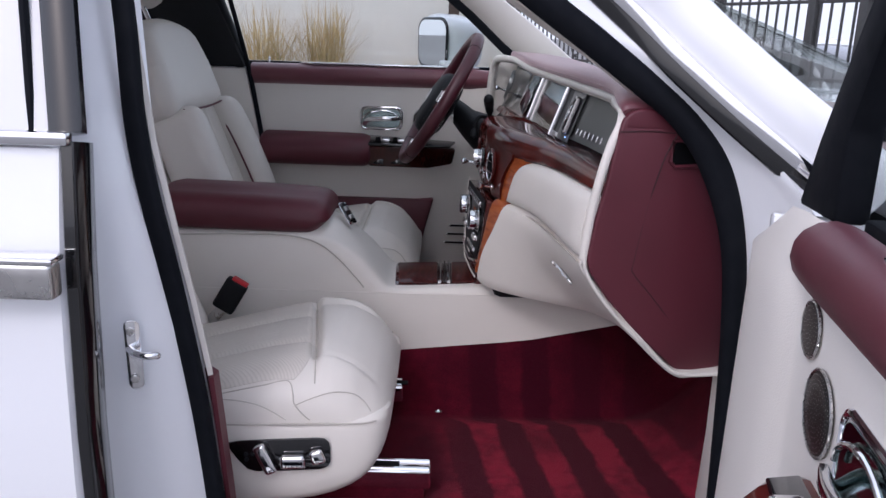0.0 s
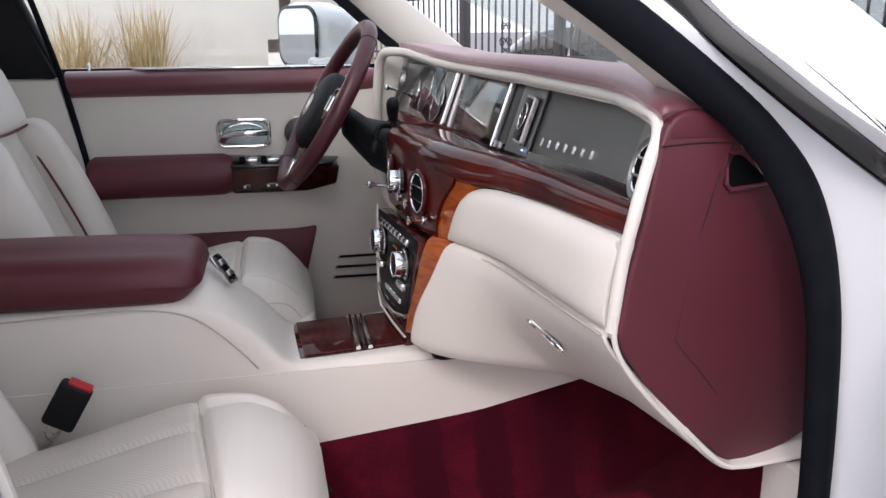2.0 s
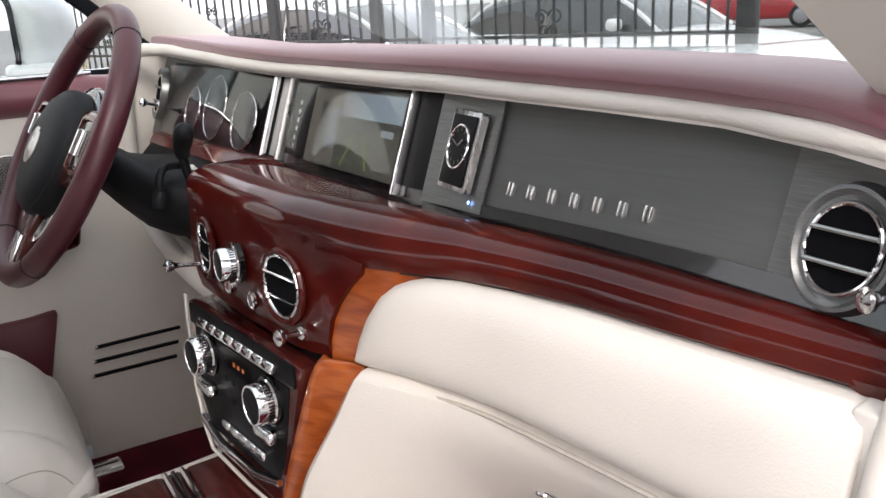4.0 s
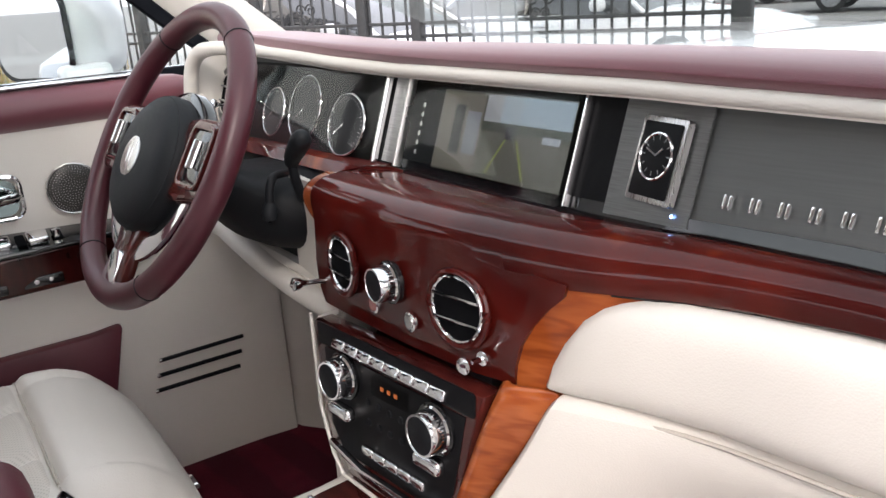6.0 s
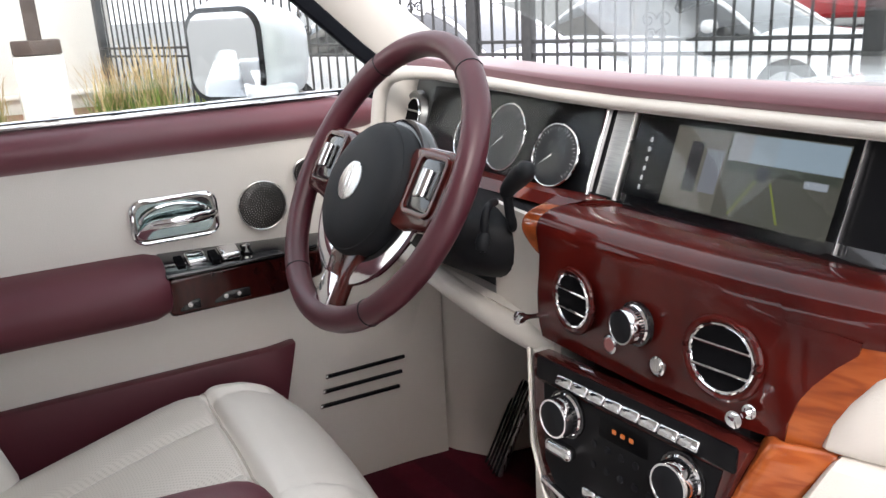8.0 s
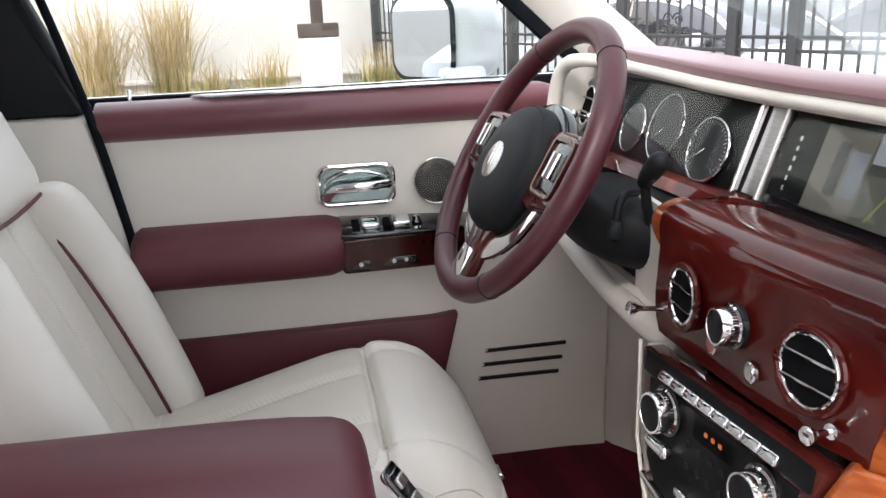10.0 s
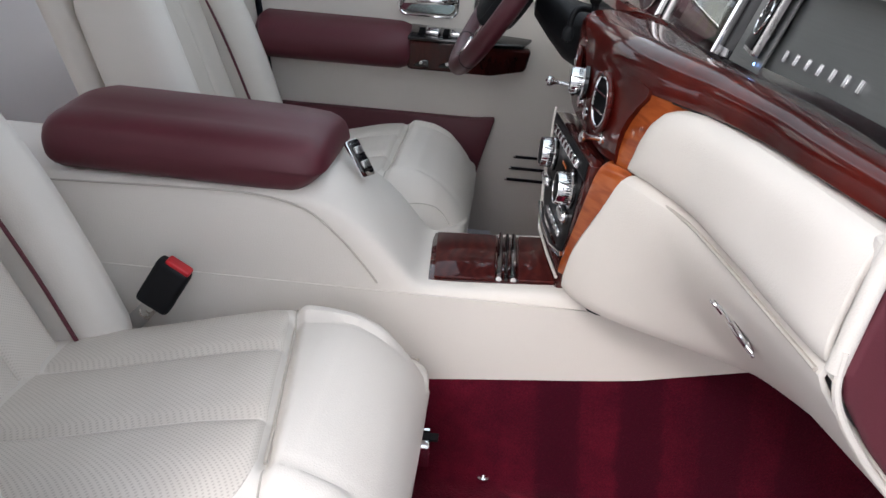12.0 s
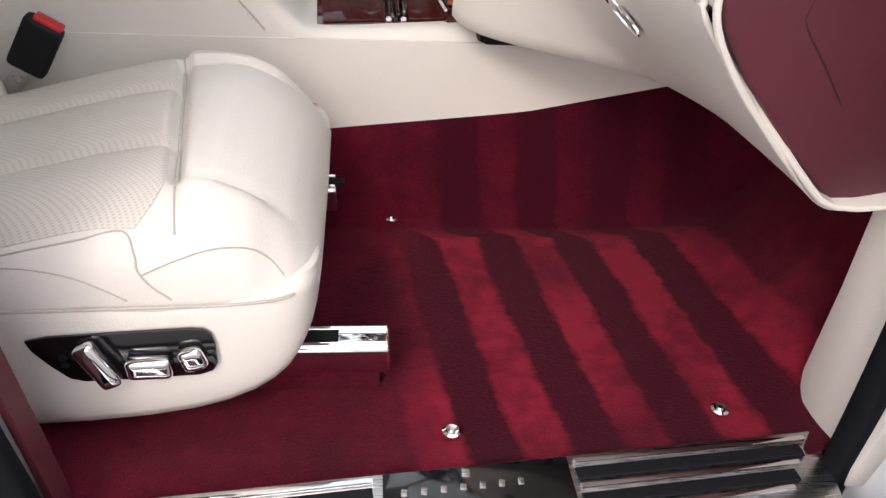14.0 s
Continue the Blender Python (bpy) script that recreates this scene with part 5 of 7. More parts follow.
part("stack_core", box((0.14, 0.0, 0.84), (0.20, 0.24, 0.36), 0.02), BLACK, dash)
part("stack_foot", slab([HM @ Vector((x, y, -0.004)) for x, y in ((-0.095, -0.103), (0.078, -0.103), (0.070, -0.135), (-0.082, -0.135))], HM.to_3x3() @ Vector((0, 0, -0.03)), 0.006), WOOD_D, dash, "dark veneer foot of the stack")

# glove box: padded lid above, lower bin below
rows = []
for i in range(15):
    k = i / 14
    y = -0.180 - 0.500 * k
    x = interp(y, [(-0.672, 0.150), (-0.5, 0.131), (-0.35, 0.108), (-0.25, 0.082), (-0.20, 0.062), (-0.18, 0.056)])
    zt = interp(y, [(-0.672, 1.008), (-0.30, 1.003), (-0.235, 0.998), (-0.20, 0.975), (-0.18, 0.925)])
    zb = interp(y, [(-0.672, 0.893), (-0.18, 0.898)])
    row = [(x + 0.050, y, zt + 0.002)]
    for j in range(9):
        v = j / 8
        bul = 0.016 * (1 - (2 * v - 1) ** 4) * min(1, k * 8 + 0.15) * min(1, (1 - k) * 25 + 0.35)
        row.append((x + 0.010 - bul - 0.012 * v, y, zt + (zb - zt) * v))
    row.append((x + 0.05, y, zb - 0.003))
    rows.append(row)
soft(part("glovebox_lid", sheet(rows, 0.008), CREAM, dash, "padded cream leather upper glove box lid"), 1)
rows = []
for i in range(17):
    k = i / 16
    row = []
    for v in [-0.2, -0.1] + [j / 8 for j in range(9)] + [1.1, 1.2]:
        yl = interp(v, [(-0.2, -0.192), (0.0, -0.190), (0.3, -0.164), (0.6, -0.134), (1.0, -0.106)])
        y = yl - (0.676 + yl) * k
        x0 = interp(y, [(-0.68, 0.150), (-0.45, 0.132), (-0.30, 0.097), (-0.22, 0.064), (-0.172, 0.046), (-0.14, 0.030), (-0.10, 0.014)])
        zl = interp(y, [(-0.68, 0.694), (-0.55, 0.696), (-0.45, 0.70), (-0.30, 0.70), (-0.15, 0.70)])
        xl = interp(y, [(-0.68, 0.335), (-0.55, 0.325), (-0.45, 0.305), (-0.30, 0.235), (-0.22, 0.12), (-0.172, 0.045), (-0.14, 0.018), (-0.10, 0.002)])
        if v < 0:
            row.append((x0 + (0.06 if v < -0.15 else 0.012), y, 0.8935))
        elif v > 1:
            row.append((xl + (0.05 if v < 1.15 else 0.30), y, zl + (0.004 if v < 1.15 else 0.03)))
        else:
            bow = interp(y, [(-0.68, 0.0), (-0.45, 0.010)]) * math.sin(v * math.pi)
            row.append((x0 + (xl - x0) * v ** interp(y, [(-0.68, 1.0), (-0.45, 1.3), (-0.2, 1.6)]) - bow, y, 0.888 + (zl - 0.888) * v))
    rows.append(row)
soft(part("glovebox", sheet(rows, 0.01), CREAM, dash, "cream leather lower glove box"), 1)
part("lid_groove", tube(spline([(interp(y, [(-0.672, 0.158), (-0.5, 0.139), (-0.35, 0.116), (-0.25, 0.091), (-0.20, 0.071)]) - 0.012, y, 0.8905) for y in (-0.215, -0.25, -0.35, -0.5, -0.67)], 5), 0.0022, 6), SEAM, dash)
gl = part("glovebox_crease", tube(spline([(0.102, -0.262, 0.846), (0.120, -0.32, 0.842), (0.158, -0.45, 0.838), (0.196, -0.66, 0.836)], 6), 0.0018, 6), SEAM, dash)
# pull: a slim chrome-edged flap across the recess
gm = facing((0.1565, -0.4246, 0.8125), (-0.79, -0.11, -0.60), (0.038, -0.080, -0.018))
lens = [(0.045 * math.cos(a), 0.0135 * math.sin(a)) for a in [2 * math.pi * k / 28 for k in range(28)]]
hb = part("glovebox_pull", tube([gm @ Vector((y, x, 0.003)) for x, y in lens], 0.0022, 8, closed=True), CHROME, dash, "chrome and veneer glove box pull")
part("pull_inlay", slab([gm @ Vector((y * 0.95, x * 0.95, 0.0)) for x, y in lens], gm.to_3x3() @ Vector((0, 0, 0.003))), WOOD_D, hb)
part("pull_hook", tube(spline([gm @ Vector(p) for p in ((0.006, -0.040, 0.004), (-0.004, -0.033, 0.007), (-0.006, -0.025, 0.006), (0.004, -0.018, 0.004))], 4), 0.0022, 6), CHROME, hb)

# burgundy end panel at the passenger's doorway
def ey(x, out=0.0):
    """The end panel stands a little askew, nearer the middle towards its front."""
    return -0.698 + 0.20 * (x - 0.148) - out


end = [(0.156, 0.903), (0.164, 0.966), (0.176, 1.032), (0.182, 1.072), (0.189, 1.117), (0.196, 1.140), (0.221, 1.148), (0.257, 1.147), (0.293, 1.136), (0.350, 1.102), (0.415, 1.041), (0.455, 0.98), (0.475, 0.853), (0.475, 0.725), (0.425, 0.704), (0.375, 0.691), (0.335, 0.696), (0.262, 0.764), (0.198, 0.831), (0.163, 0.878)]
part("end_panel", slab([(x, ey(x), z) for x, z in end], (0, 0.016, 0), 0.006, 3), BURG, dash, "burgundy leather end panel")
part("end_cap", slab([(x, ey(x, 0.0006), z) for x, z in ((0.197, 1.121), (0.199, 1.141), (0.208, 1.149), (0.224, 1.1535), (0.257, 1.152), (0.293, 1.141), (0.345, 1.110), (0.36, 1.10), (0.35, 1.095), (0.26, 1.119))], (0, 0.05, 0), 0.011, 4), BURG, dash, "burgundy leather corner of the dashboard")
part("end_seam", tube(spline([(x, ey(x, 0.0004), z) for x, z in ((0.287, 1.117), (0.268, 1.075), (0.252, 1.005), (0.236, 0.895), (0.238, 0.875), (0.277, 0.832), (0.37, 0.725))], 8), 0.0011, 6), BURG_D, dash)
part("end_top_seam", tube(spline([(x, ey(x, 0.0004), z) for x, z in ((0.190, 1.117), (0.24, 1.118), (0.30, 1.114))], 5), 0.0011, 6), BURG_D, dash)
tri = [(0.281, 1.103), (0.297, 1.104), (0.333, 1.078), (0.335, 1.064), (0.286, 1.062), (0.278, 1.070)]
part("end_vent_frame", tube([(x, ey(x, 0.0004), z) for x, z in tri], 0.0038, 8, closed=True), BURG, dash, "burgundy frame of the side window vent")
part("end_vent", slab([(0.304 + (x - 0.304) * 0.9, ey(x, 0.0014), 1.083 + (z - 1.083) * 0.9) for x, z in tri], (0, 0.003, 0)), VOID, dash, "black side window vent")
part("end_welt", tube(spline([(x, ey(x, -0.006), z) for x, z in ((0.152, 0.92), (0.158, 0.878), (0.194, 0.826), (0.258, 0.759), (0.331, 0.691), (0.375, 0.685), (0.428, 0.698))], 6), 0.0034, 8), CREAM, dash, "cream welt below the end panel")
part("kick_panel", slab([(0.415, -0.800, 0.69), (0.415, -0.610, 0.69), (0.415, -0.619, 0.56), (0.411, -0.628, 0.432), (0.409, -0.640, 0.412), (0.407, -0.662, 0.400), (0.405, -0.705, 0.392), (0.405, -0.79, 0.390)], (0.03, 0.0, 0.0), 0.006), CREAM, body, "cream kick panel")

# ---- dashboard fittings ----
def vent(c, n, r, parent, ring=CHROME, slats=2, thin=0.0021):
    m = facing(c, n)
    v = part("air_vent", turned([(0, -0.006), (r * 0.96, -0.006), (r * 0.97, 0.001)], 32, m), VOID, parent, "round black air vent with chrome ring")
    part("ring", tube([m @ Vector((r * math.cos(a), r * math.sin(a), 0.002)) for a in [2 * math.pi * k / 40 for k in range(40)]], thin, 8, closed=True), ring, v)
    if thin > 0.002:
        part("lip", tube([m @ Vector(((r + 0.0055) * math.cos(a), (r + 0.0055) * math.sin(a), 0.0005)) for a in [2 * math.pi * k / 40 for k in range(40)]], 0.0040, 8, closed=True), WOOD, v, "rounded veneer lip")
    for k in range(slats):
        yy = r * (-0.36 + 0.72 * k / max(1, slats - 1))
        hw = math.sqrt(max(0, r * r - yy * yy)) * 0.96
        part("slat", tube([m @ Vector((-hw, yy, 0.002)), m @ Vector((hw, yy, 0.002))], 1, 8, flat=(0.0016, 0.004), up=m.to_3x3() @ Vector((0, 0, 1))), CHROME if ring is CHROME and thin > 0.002 else BRUSH, v)
    return v


def knob(c, n, r, h, parent, name="knob", face=BLACK):
    m = facing(c, n)
    k = part(name, turned([(r * 1.08, 0), (r * 1.08, h * 0.25), (r, h * 0.32), (r, h * 0.85), (r * 0.95, h), (r * 0.86, h), (r * 0.84, h * 0.96), (0, h * 0.96)], 36, m), CHROME, parent, "knurled chrome knob")
    part("face", turned([(r * 0.84, h * 0.965), (r * 0.80, h * 0.99), (0, h * 1.0)], 30, m), face, k)
    part("collar", turned([(r * 1.22, 0), (r * 1.22, h * 0.2), (r * 1.1, h * 0.24)], 36, m), GLOSSBLACK, k)
    rib = bmesh.new()
    for i in range(40):
        a = 2 * math.pi * i / 40
        p = [m @ Vector(((r + 0.0006) * math.cos(a + d), (r + 0.0006) * math.sin(a + d), z)) for d, z in ((-0.03, h * 0.35), (0.03, h * 0.35), (0.03, h * 0.6), (-0.03, h * 0.6))]
        rib.faces.new([rib.verts.new(q) for q in p])
    part("knurling", rib, BLACK, k)
    return k


vent((0.004, 0.098, 0.966), (-1, 0.06, 0.05), 0.030, dash)
vent((0.024, -0.096, 0.964), (-1, -0.16, 0.05), 0.033, dash)
vent((0.209, -0.609, 1.080), (-1, 0.05, 0.3), 0.0285, dash, CHROME, 2, 0.0018)
vent((0.116, 0.668, 1.105), (-1, 0.1, 0.3), 0.034, dash, CHROME, 2, 0.0018)
DULL = mat("dull_brushed_metal", (0.24, 0.245, 0.245), (0.17, 0.175, 0.175), rough=0.36, metal=0.8, scale=30, stretch=(1, 1, 30))
for c, n, k in (((0.210, -0.609, 1.080), (-1, 0.05, 0.3), 0.86), ((0.117, 0.668, 1.105), (-1, 0.1, 0.3), 1.0)):
    part("vent_collar", turned([(r_ * k, z_) for r_, z_ in ((0.034, -0.004), (0.0355, 0.001), (0.039, 0.0015), (0.043, 0.0055), (0.046, 0.005), (0.050, -0.006))], 44, facing(c, n)), DULL, dash, "brushed metal vent collar")
rows = [[(fx(y, z) - 0.003, y, z) for z in (1.045, 1.08, 1.11, 1.150)] for y in (-0.664, -0.62, -0.58, -0.552)]
part("vent_surround", sheet(rows, 0.003), DULL, dash, "brushed metal panel round the side vent")


def organ_stop(c, n, parent, length=0.028):
    m = facing(c, n)
    o = part("vent_pull", turned([(0.0035, 0), (0.003, length * 0.6), (0.0045, length * 0.75), (0.0075, length * 0.85), (0.008, length), (0, length * 1.1)], 16, m), CHROME, parent, "chrome pull knob for the vent")
    part("collar", turned([(0.007, 0), (0.007, 0.003), (0.0035, 0.004)], 16, m), CHROME, o)


organ_stop((0.010, 0.150, 0.931), (-1, 0.1, 0.1), dash, 0.045)
organ_stop((0.028, -0.128, 0.922), (-0.9, -0.2, 0.1), dash, 0.030)
organ_stop((0.213, -0.650, 1.058), (-1, 0.25, 0.12), dash, 0.028)
organ_stop((0.105, 0.635, 1.088), (-1, -0.3, 0.3), dash, 0.035)
knob((0.012, 0.002, 0.968), (-1, 0.03, 0.05), 0.019, 0.024, dash)
for y, z, f in ((0.041, 0.932, DULLRED), (-0.026, 0.931, STEEL)):
    m = facing((0.014 - 0.004 * (y > 0), y, z), (-1, 0.0, 0.05))
    b = part("button", turned([(0.0105, 0), (0.0105, 0.003), (0.0085, 0.004), (0.008, 0.002), (0, 0.002)], 24, m), CHROME, dash, "round chrome push button")
    part("cap", turned([(0.0075, 0.002), (0.0065, 0.004), (0, 0.0045)], 20, m), f, b)
# dials
for y, z, r in ((0.495, 1.088, 0.038), (0.405, 1.098, 0.050), (0.292, 1.086, 0.043)):
    m = facing((fx(y, z) - 0.006, y, z), (-1, 0, 0.35))
    g = part("dial", turned([(r, 0), (r * 0.98, 0.001), (0, 0.001)], 40, m), mat("dial_face", (0.035, 0.037, 0.04), rough=0.45, scale=30, spec=0.2), dash, "round instrument dial with chrome ring")
    part("ring", tube([m @ Vector((r * math.cos(a), r * math.sin(a), 0.001)) for a in [2 * math.pi * k / 48 for k in range(48)]], 0.0017, 8, closed=True), CHROME, g)
    tk = bmesh.new()
    for k in range(33):
        a = radians(-45 + 270 * k / 32)
        r0, w = (0.83 if k % 4 else 0.77), 0.0004
        pa, pb = Vector((math.cos(a), math.sin(a), 0)), Vector((-math.sin(a), math.cos(a), 0))
        q = [m @ (pa * r * rr + pb * w * ss + Vector((0, 0, 0.002))) for rr, ss in ((r0, -1), (0.9, -1), (0.9, 1), (r0, 1))]
        tk.faces.new([tk.verts.new(p) for p in q])
    part("marks", tk, mat("dial_marks", (0.5, 0.5, 0.5), rough=0.5, scale=9), g)
    part("needle", slab([m @ Vector(p) for p in ((0.0, 0.0015, 0.003), (-r * 0.62, -r * 0.45, 0.003), (0.0, -0.0015, 0.003))], m.to_3x3() @ Vector((0, 0, 0.001))), CHROME, g)
# screen with the reversing picture
def on_fascia(y0, y1, z0, z1, lift, material, name, parent, label="", d=0.0006):
    pts = [(fx(y, z) - lift, y, z) for y, z in ((y0, z0), (y1, z0), (y1, z1), (y0, z1))]
    return part(name, slab(pts, (-d, 0, 0)), material, parent, label)


screen = on_fascia(0.112, -0.108, 1.054, 1.143, 0.007, lit("screen_ground", (0.085, 0.085, 0.065), 0.29), "screen", dash, "lit display with a reversing camera picture")
on_fascia(0.110, 0.034, 1.056, 1.141, 0.0078, lit("screen_plan", (0.20, 0.185, 0.145), 0.21), "picture_plan", screen)
on_fascia(-0.030, -0.107, 1.113, 1.142, 0.0080, lit("screen_sky", (0.33, 0.42, 0.48), 0.29), "picture_sky", screen)
on_fascia(0.030, 0.002, 1.110, 1.142, 0.0080, lit("screen_house", (0.36, 0.37, 0.38), 0.25), "picture_house", screen)
on_fascia(0.002, -0.030, 1.112, 1.142, 0.0080, lit("screen_haze", (0.24, 0.29, 0.32), 0.38), "picture_haze", screen)
on_fascia(0.030, -0.107, 1.104, 1.114, 0.0086, lit("screen_hedge", (0.035, 0.042, 0.030), 0.35), "picture_hedge", screen)
on_fascia(-0.012, -0.026, 1.098, 1.112, 0.0091, lit("screen_far_car", (0.012, 0.014, 0.018), 0.35), "picture_far_car", screen)
on_fascia(-0.070, -0.096, 1.099, 1.106, 0.0091, lit("screen_pale_car", (0.30, 0.33, 0.36), 0.35), "picture_pale_car", screen)
on_fascia(0.084, 0.066, 1.074, 1.128, 0.0084, lit("screen_car", (0.03, 0.03, 0.032), 0.28), "picture_car", screen)
on_fascia(0.060, 0.036, 1.076, 1.122, 0.0084, lit("screen_tile", (0.27, 0.29, 0.32), 0.21), "picture_tile", screen)
for a, b in ((0.012, -0.012), (-0.05, -0.03)):
    p = [(fx(y, z) - 0.009, y, z) for y, z in ((a, 1.06), (a - 0.003, 1.06), (b - 0.002, 1.098), (b, 1.098))]
    part("guide_line", slab(p, (-0.0005, 0, 0)), lit("screen_guide", (0.17, 0.21, 0.03), 0.35), screen)
for k in range(6):
    on_fascia(0.150, 0.146, 1.065 + 0.011 * k, 1.070 + 0.011 * k, 0.0082, STEEL, "icon", screen)
for y in (0.225, 0.180, -0.124):
    part("screen_pillar", tube([(fx(y, 1.046) - 0.010, y, 1.046), (fx(y, 1.152) - 0.010, y, 1.152)], 1, 10, flat=(0.0022 if abs(y) > 0.15 else 0.0016, 0.006), up=(1, 0, 0)), CHROME if y != 0.18 else STEEL, dash, "chrome strip beside the screen")
part("screen_divider", slab([(fx(0.2, z) - 0.006, y, z) for y, z in ((0.222, 1.048), (0.185, 1.048), (0.185, 1.152), (0.222, 1.152))], (-0.002, 0, 0)), BRUSH, dash)
# clock
cm = facing((fx(-0.218, 1.105) - 0.006, -0.218, 1.098), (-1, 0.1, 0.35))
ck = part("clock", plate(cm, 0.060, 0.078, 0.008, 0.003), STEEL, dash, "square chrome-framed analogue clock")
part("clock_face", plate(cm @ Matrix.Translation((0, 0, 0.008)), 0.050, 0.068, 0.002, 0.002), PANELBLACK, ck)
part("clock_ring", tube([cm @ Vector((0.021 * math.cos(a), 0.003 + 0.021 * math.sin(a), 0.0105)) for a in [2 * math.pi * k / 40 for k in range(40)]], 0.0015, 6, closed=True), CHROME, ck)
tk = bmesh.new()
for k in range(12):
    a = 2 * math.pi * k / 12
    pa, pb = Vector((math.cos(a), math.sin(a), 0)), Vector((-math.sin(a), math.cos(a), 0))
    tk.faces.new([tk.verts.new(cm @ (pa * r_ + pb * w_ + Vector((0, 0.004, 0.0108)))) for r_, w_ in ((0.0145, -0.0006), (0.0185, -0.0006), (0.0185, 0.0006), (0.0145, 0.0006))])
part("marks", tk, DULL, ck)
for ang, ln in ((40, 0.010), (160, 0.015)):
    a = radians(ang)
    part("hand_pointer", tube([cm @ Vector((0, 0.004, 0.0112)), cm @ Vector((ln * math.cos(a), 0.004 + ln * math.sin(a), 0.0112))], 0.0008, 5), BRUSH, ck)
part("clock_surround", slab([(fx(y, z) - 0.004, y, z) for y, z in ((-0.166, 1.046), (-0.166, 1.153), (-0.262, 1.153), (-0.262, 1.046))], (-0.002, 0, 0)), DULL, dash, "brushed metal panel round the clock")
part("status_light", turned([(0.0018, 0), (0, 0.0015)], 10, facing((fx(-0.245, 1.055) - 0.008, -0.245, 1.055), (-1, 0, 0.3))), lit("blue_light", (0.25, 0.45, 1.0), 6.0), dash, "small blue status light")
# name plate drawn as plain bright bars
for k in range(7):
    y = -0.294 - 0.0245 * k
    lm = facing((fx(y, 1.072) - 0.002, y, 1.072), (-1, 0.1, 0.35))
    bars = [plate(lm @ Matrix.Translation((s_ * 0.0032, 0, 0)), 0.0030, 0.0125, 0.003, 0.0008, 0.0003) for s_ in (-1, 1)]
    part("name_bar", joined(*bars), CHROME, dash, "raised chrome bar")
# heater panel controls
def hp(x, y, z=0.0):
    return HM @ Vector((x, y, z))


hn = HM.to_3x3() @ Vector((0, 0, 1))
knob(hp(-0.082, 0.030), hn, 0.0225, 0.026, hvac, "heater_knob")
knob(hp(0.080, 0.026), hn, 0.0225, 0.026, hvac, "heater_knob")
for k in range(8):
    part("key", rb((0, 0, 0), (0.0238, 0.0115, 0.009), 0.0025, 2, m=HM @ Matrix.Translation((-0.085 + 0.0245 * k, 0.066, 0.005)) @ Matrix.Rotation(radians(-25), 4, "X")), CHROME, hvac, "chrome preset key")
for k in range(5):
    part("key", rb((0, 0, 0), (0.021, 0.011, 0.008), 0.003, 2, m=HM @ Matrix.Translation((-0.042 + 0.0225 * k, -0.048, 0.003))), CHROME, hvac)
for k in range(5):
    for yy in (0.012, -0.012):
        part("button", turned([(0.0042, 0), (0.0042, 0.003), (0, 0.004)], 14, HM @ Matrix.Translation((-0.04 + 0.02 * k, yy, 0.0))), BLACK, hvac)
part("heater_display", plate(HM @ Matrix.Translation((0.0, 0.035, 0.0)), 0.07, 0.024, 0.0015, 0.003), PANELBLACK, hvac)
for k in range(3):
    part("display_bar", plate(HM @ Matrix.Translation((-0.012 + 0.012 * k, 0.036, 0.0016)), 0.006, 0.005, 0.0006, 0.001, 0.0002), lit("amber_light", (1.0, 0.24, 0.03), 0.16), hvac)
for x in (-0.088, 0.070):
    part("rotary", rb((0, 0, 0), (0.042, 0.016, 0.016), 0.006, 3, m=HM @ Matrix.Translation((x, -0.014, 0.006))), CHROME, hvac, "chrome thumb wheel")
part("lower_strip", tube([hp(-0.118, -0.064, 0.004), hp(-0.05, -0.074, 0.008), hp(0.04, -0.074, 0.008), hp(0.092, -0.064, 0.004)], 1, 8, flat=(0.004, 0.004), up=hn), CHROME, hvac, "chrome strip")
part("upper_slot", plate(HM @ Matrix.Translation((0, 0.068, 0.0)), 0.272, 0.026, 0.0025, 0.004), PANELBLACK, hvac)

# driver's side below the dials
part("column_cowl", loft([[(x, y + w * math.copysign(abs(math.cos(a)) ** 0.75, math.cos(a)), z + h * math.copysign(abs(math.sin(a)) ** 0.75, math.sin(a))) for a in [2 * math.pi * k / 28 for k in range(28)]] for x, y, w, z, h in ((-0.06, 0.385, 0.05, 1.045, 0.04), (-0.03, 0.39, 0.08, 1.015, 0.05), (0.0, 0.395, 0.110, 0.988, 0.056), (0.03, 0.40, 0.135, 0.975, 0.060), (0.07, 0.40, 0.150, 0.965, 0.062), (0.13, 0.40, 0.16, 0.967, 0.058))]), BLACK, dash, "black steering column shroud")
# its forward end is added, unseen, to keep windscreen light out of the footwell
part("knee_panel", sheet([[(0.056, y, 0.890), (0.066, y, 0.866), (0.10, y, 0.838), (0.18, y, 0.80), (0.32, y, 0.79), (0.47, y, 0.79)] for y in (0.172, 0.25, 0.35, 0.45, 0.55, 0.65, 0.74)], 0.012), CREAM, dash, "cream leather knee panel")
part("driver_fascia_lower", sheet([[(0.150, y, 1.040), (0.105, y, 1.026), (0.075, y, 0.99), (0.060, y, 0.945), (0.058, y, 0.90)] for y in (0.215, 0.3, 0.4, 0.5, 0.6, 0.70)], 0.01), BLACK, dash)
part("driver_veneer", sheet([[(0.148 - 0.03 * k / 6, 0.20 + 0.07 * k, 1.046), (0.115 - 0.03 * k / 6, 0.20 + 0.07 * k, 1.043), (0.105 - 0.03 * k / 6, 0.20 + 0.07 * k, 1.028)] for k in range(7)], 0.006), WOOD, dash, "red veneer strip below the dials")
part("knee_lip", tube(spline([(0.060, 0.172, 0.862), (0.045, 0.22, 0.863), (0.040, 0.3, 0.867), (0.042, 0.42, 0.873), (0.05, 0.58, 0.885), (0.06, 0.70, 0.895)], 5), 0.017, 14), CREAM, dash, "cream leather lip of the knee panel")
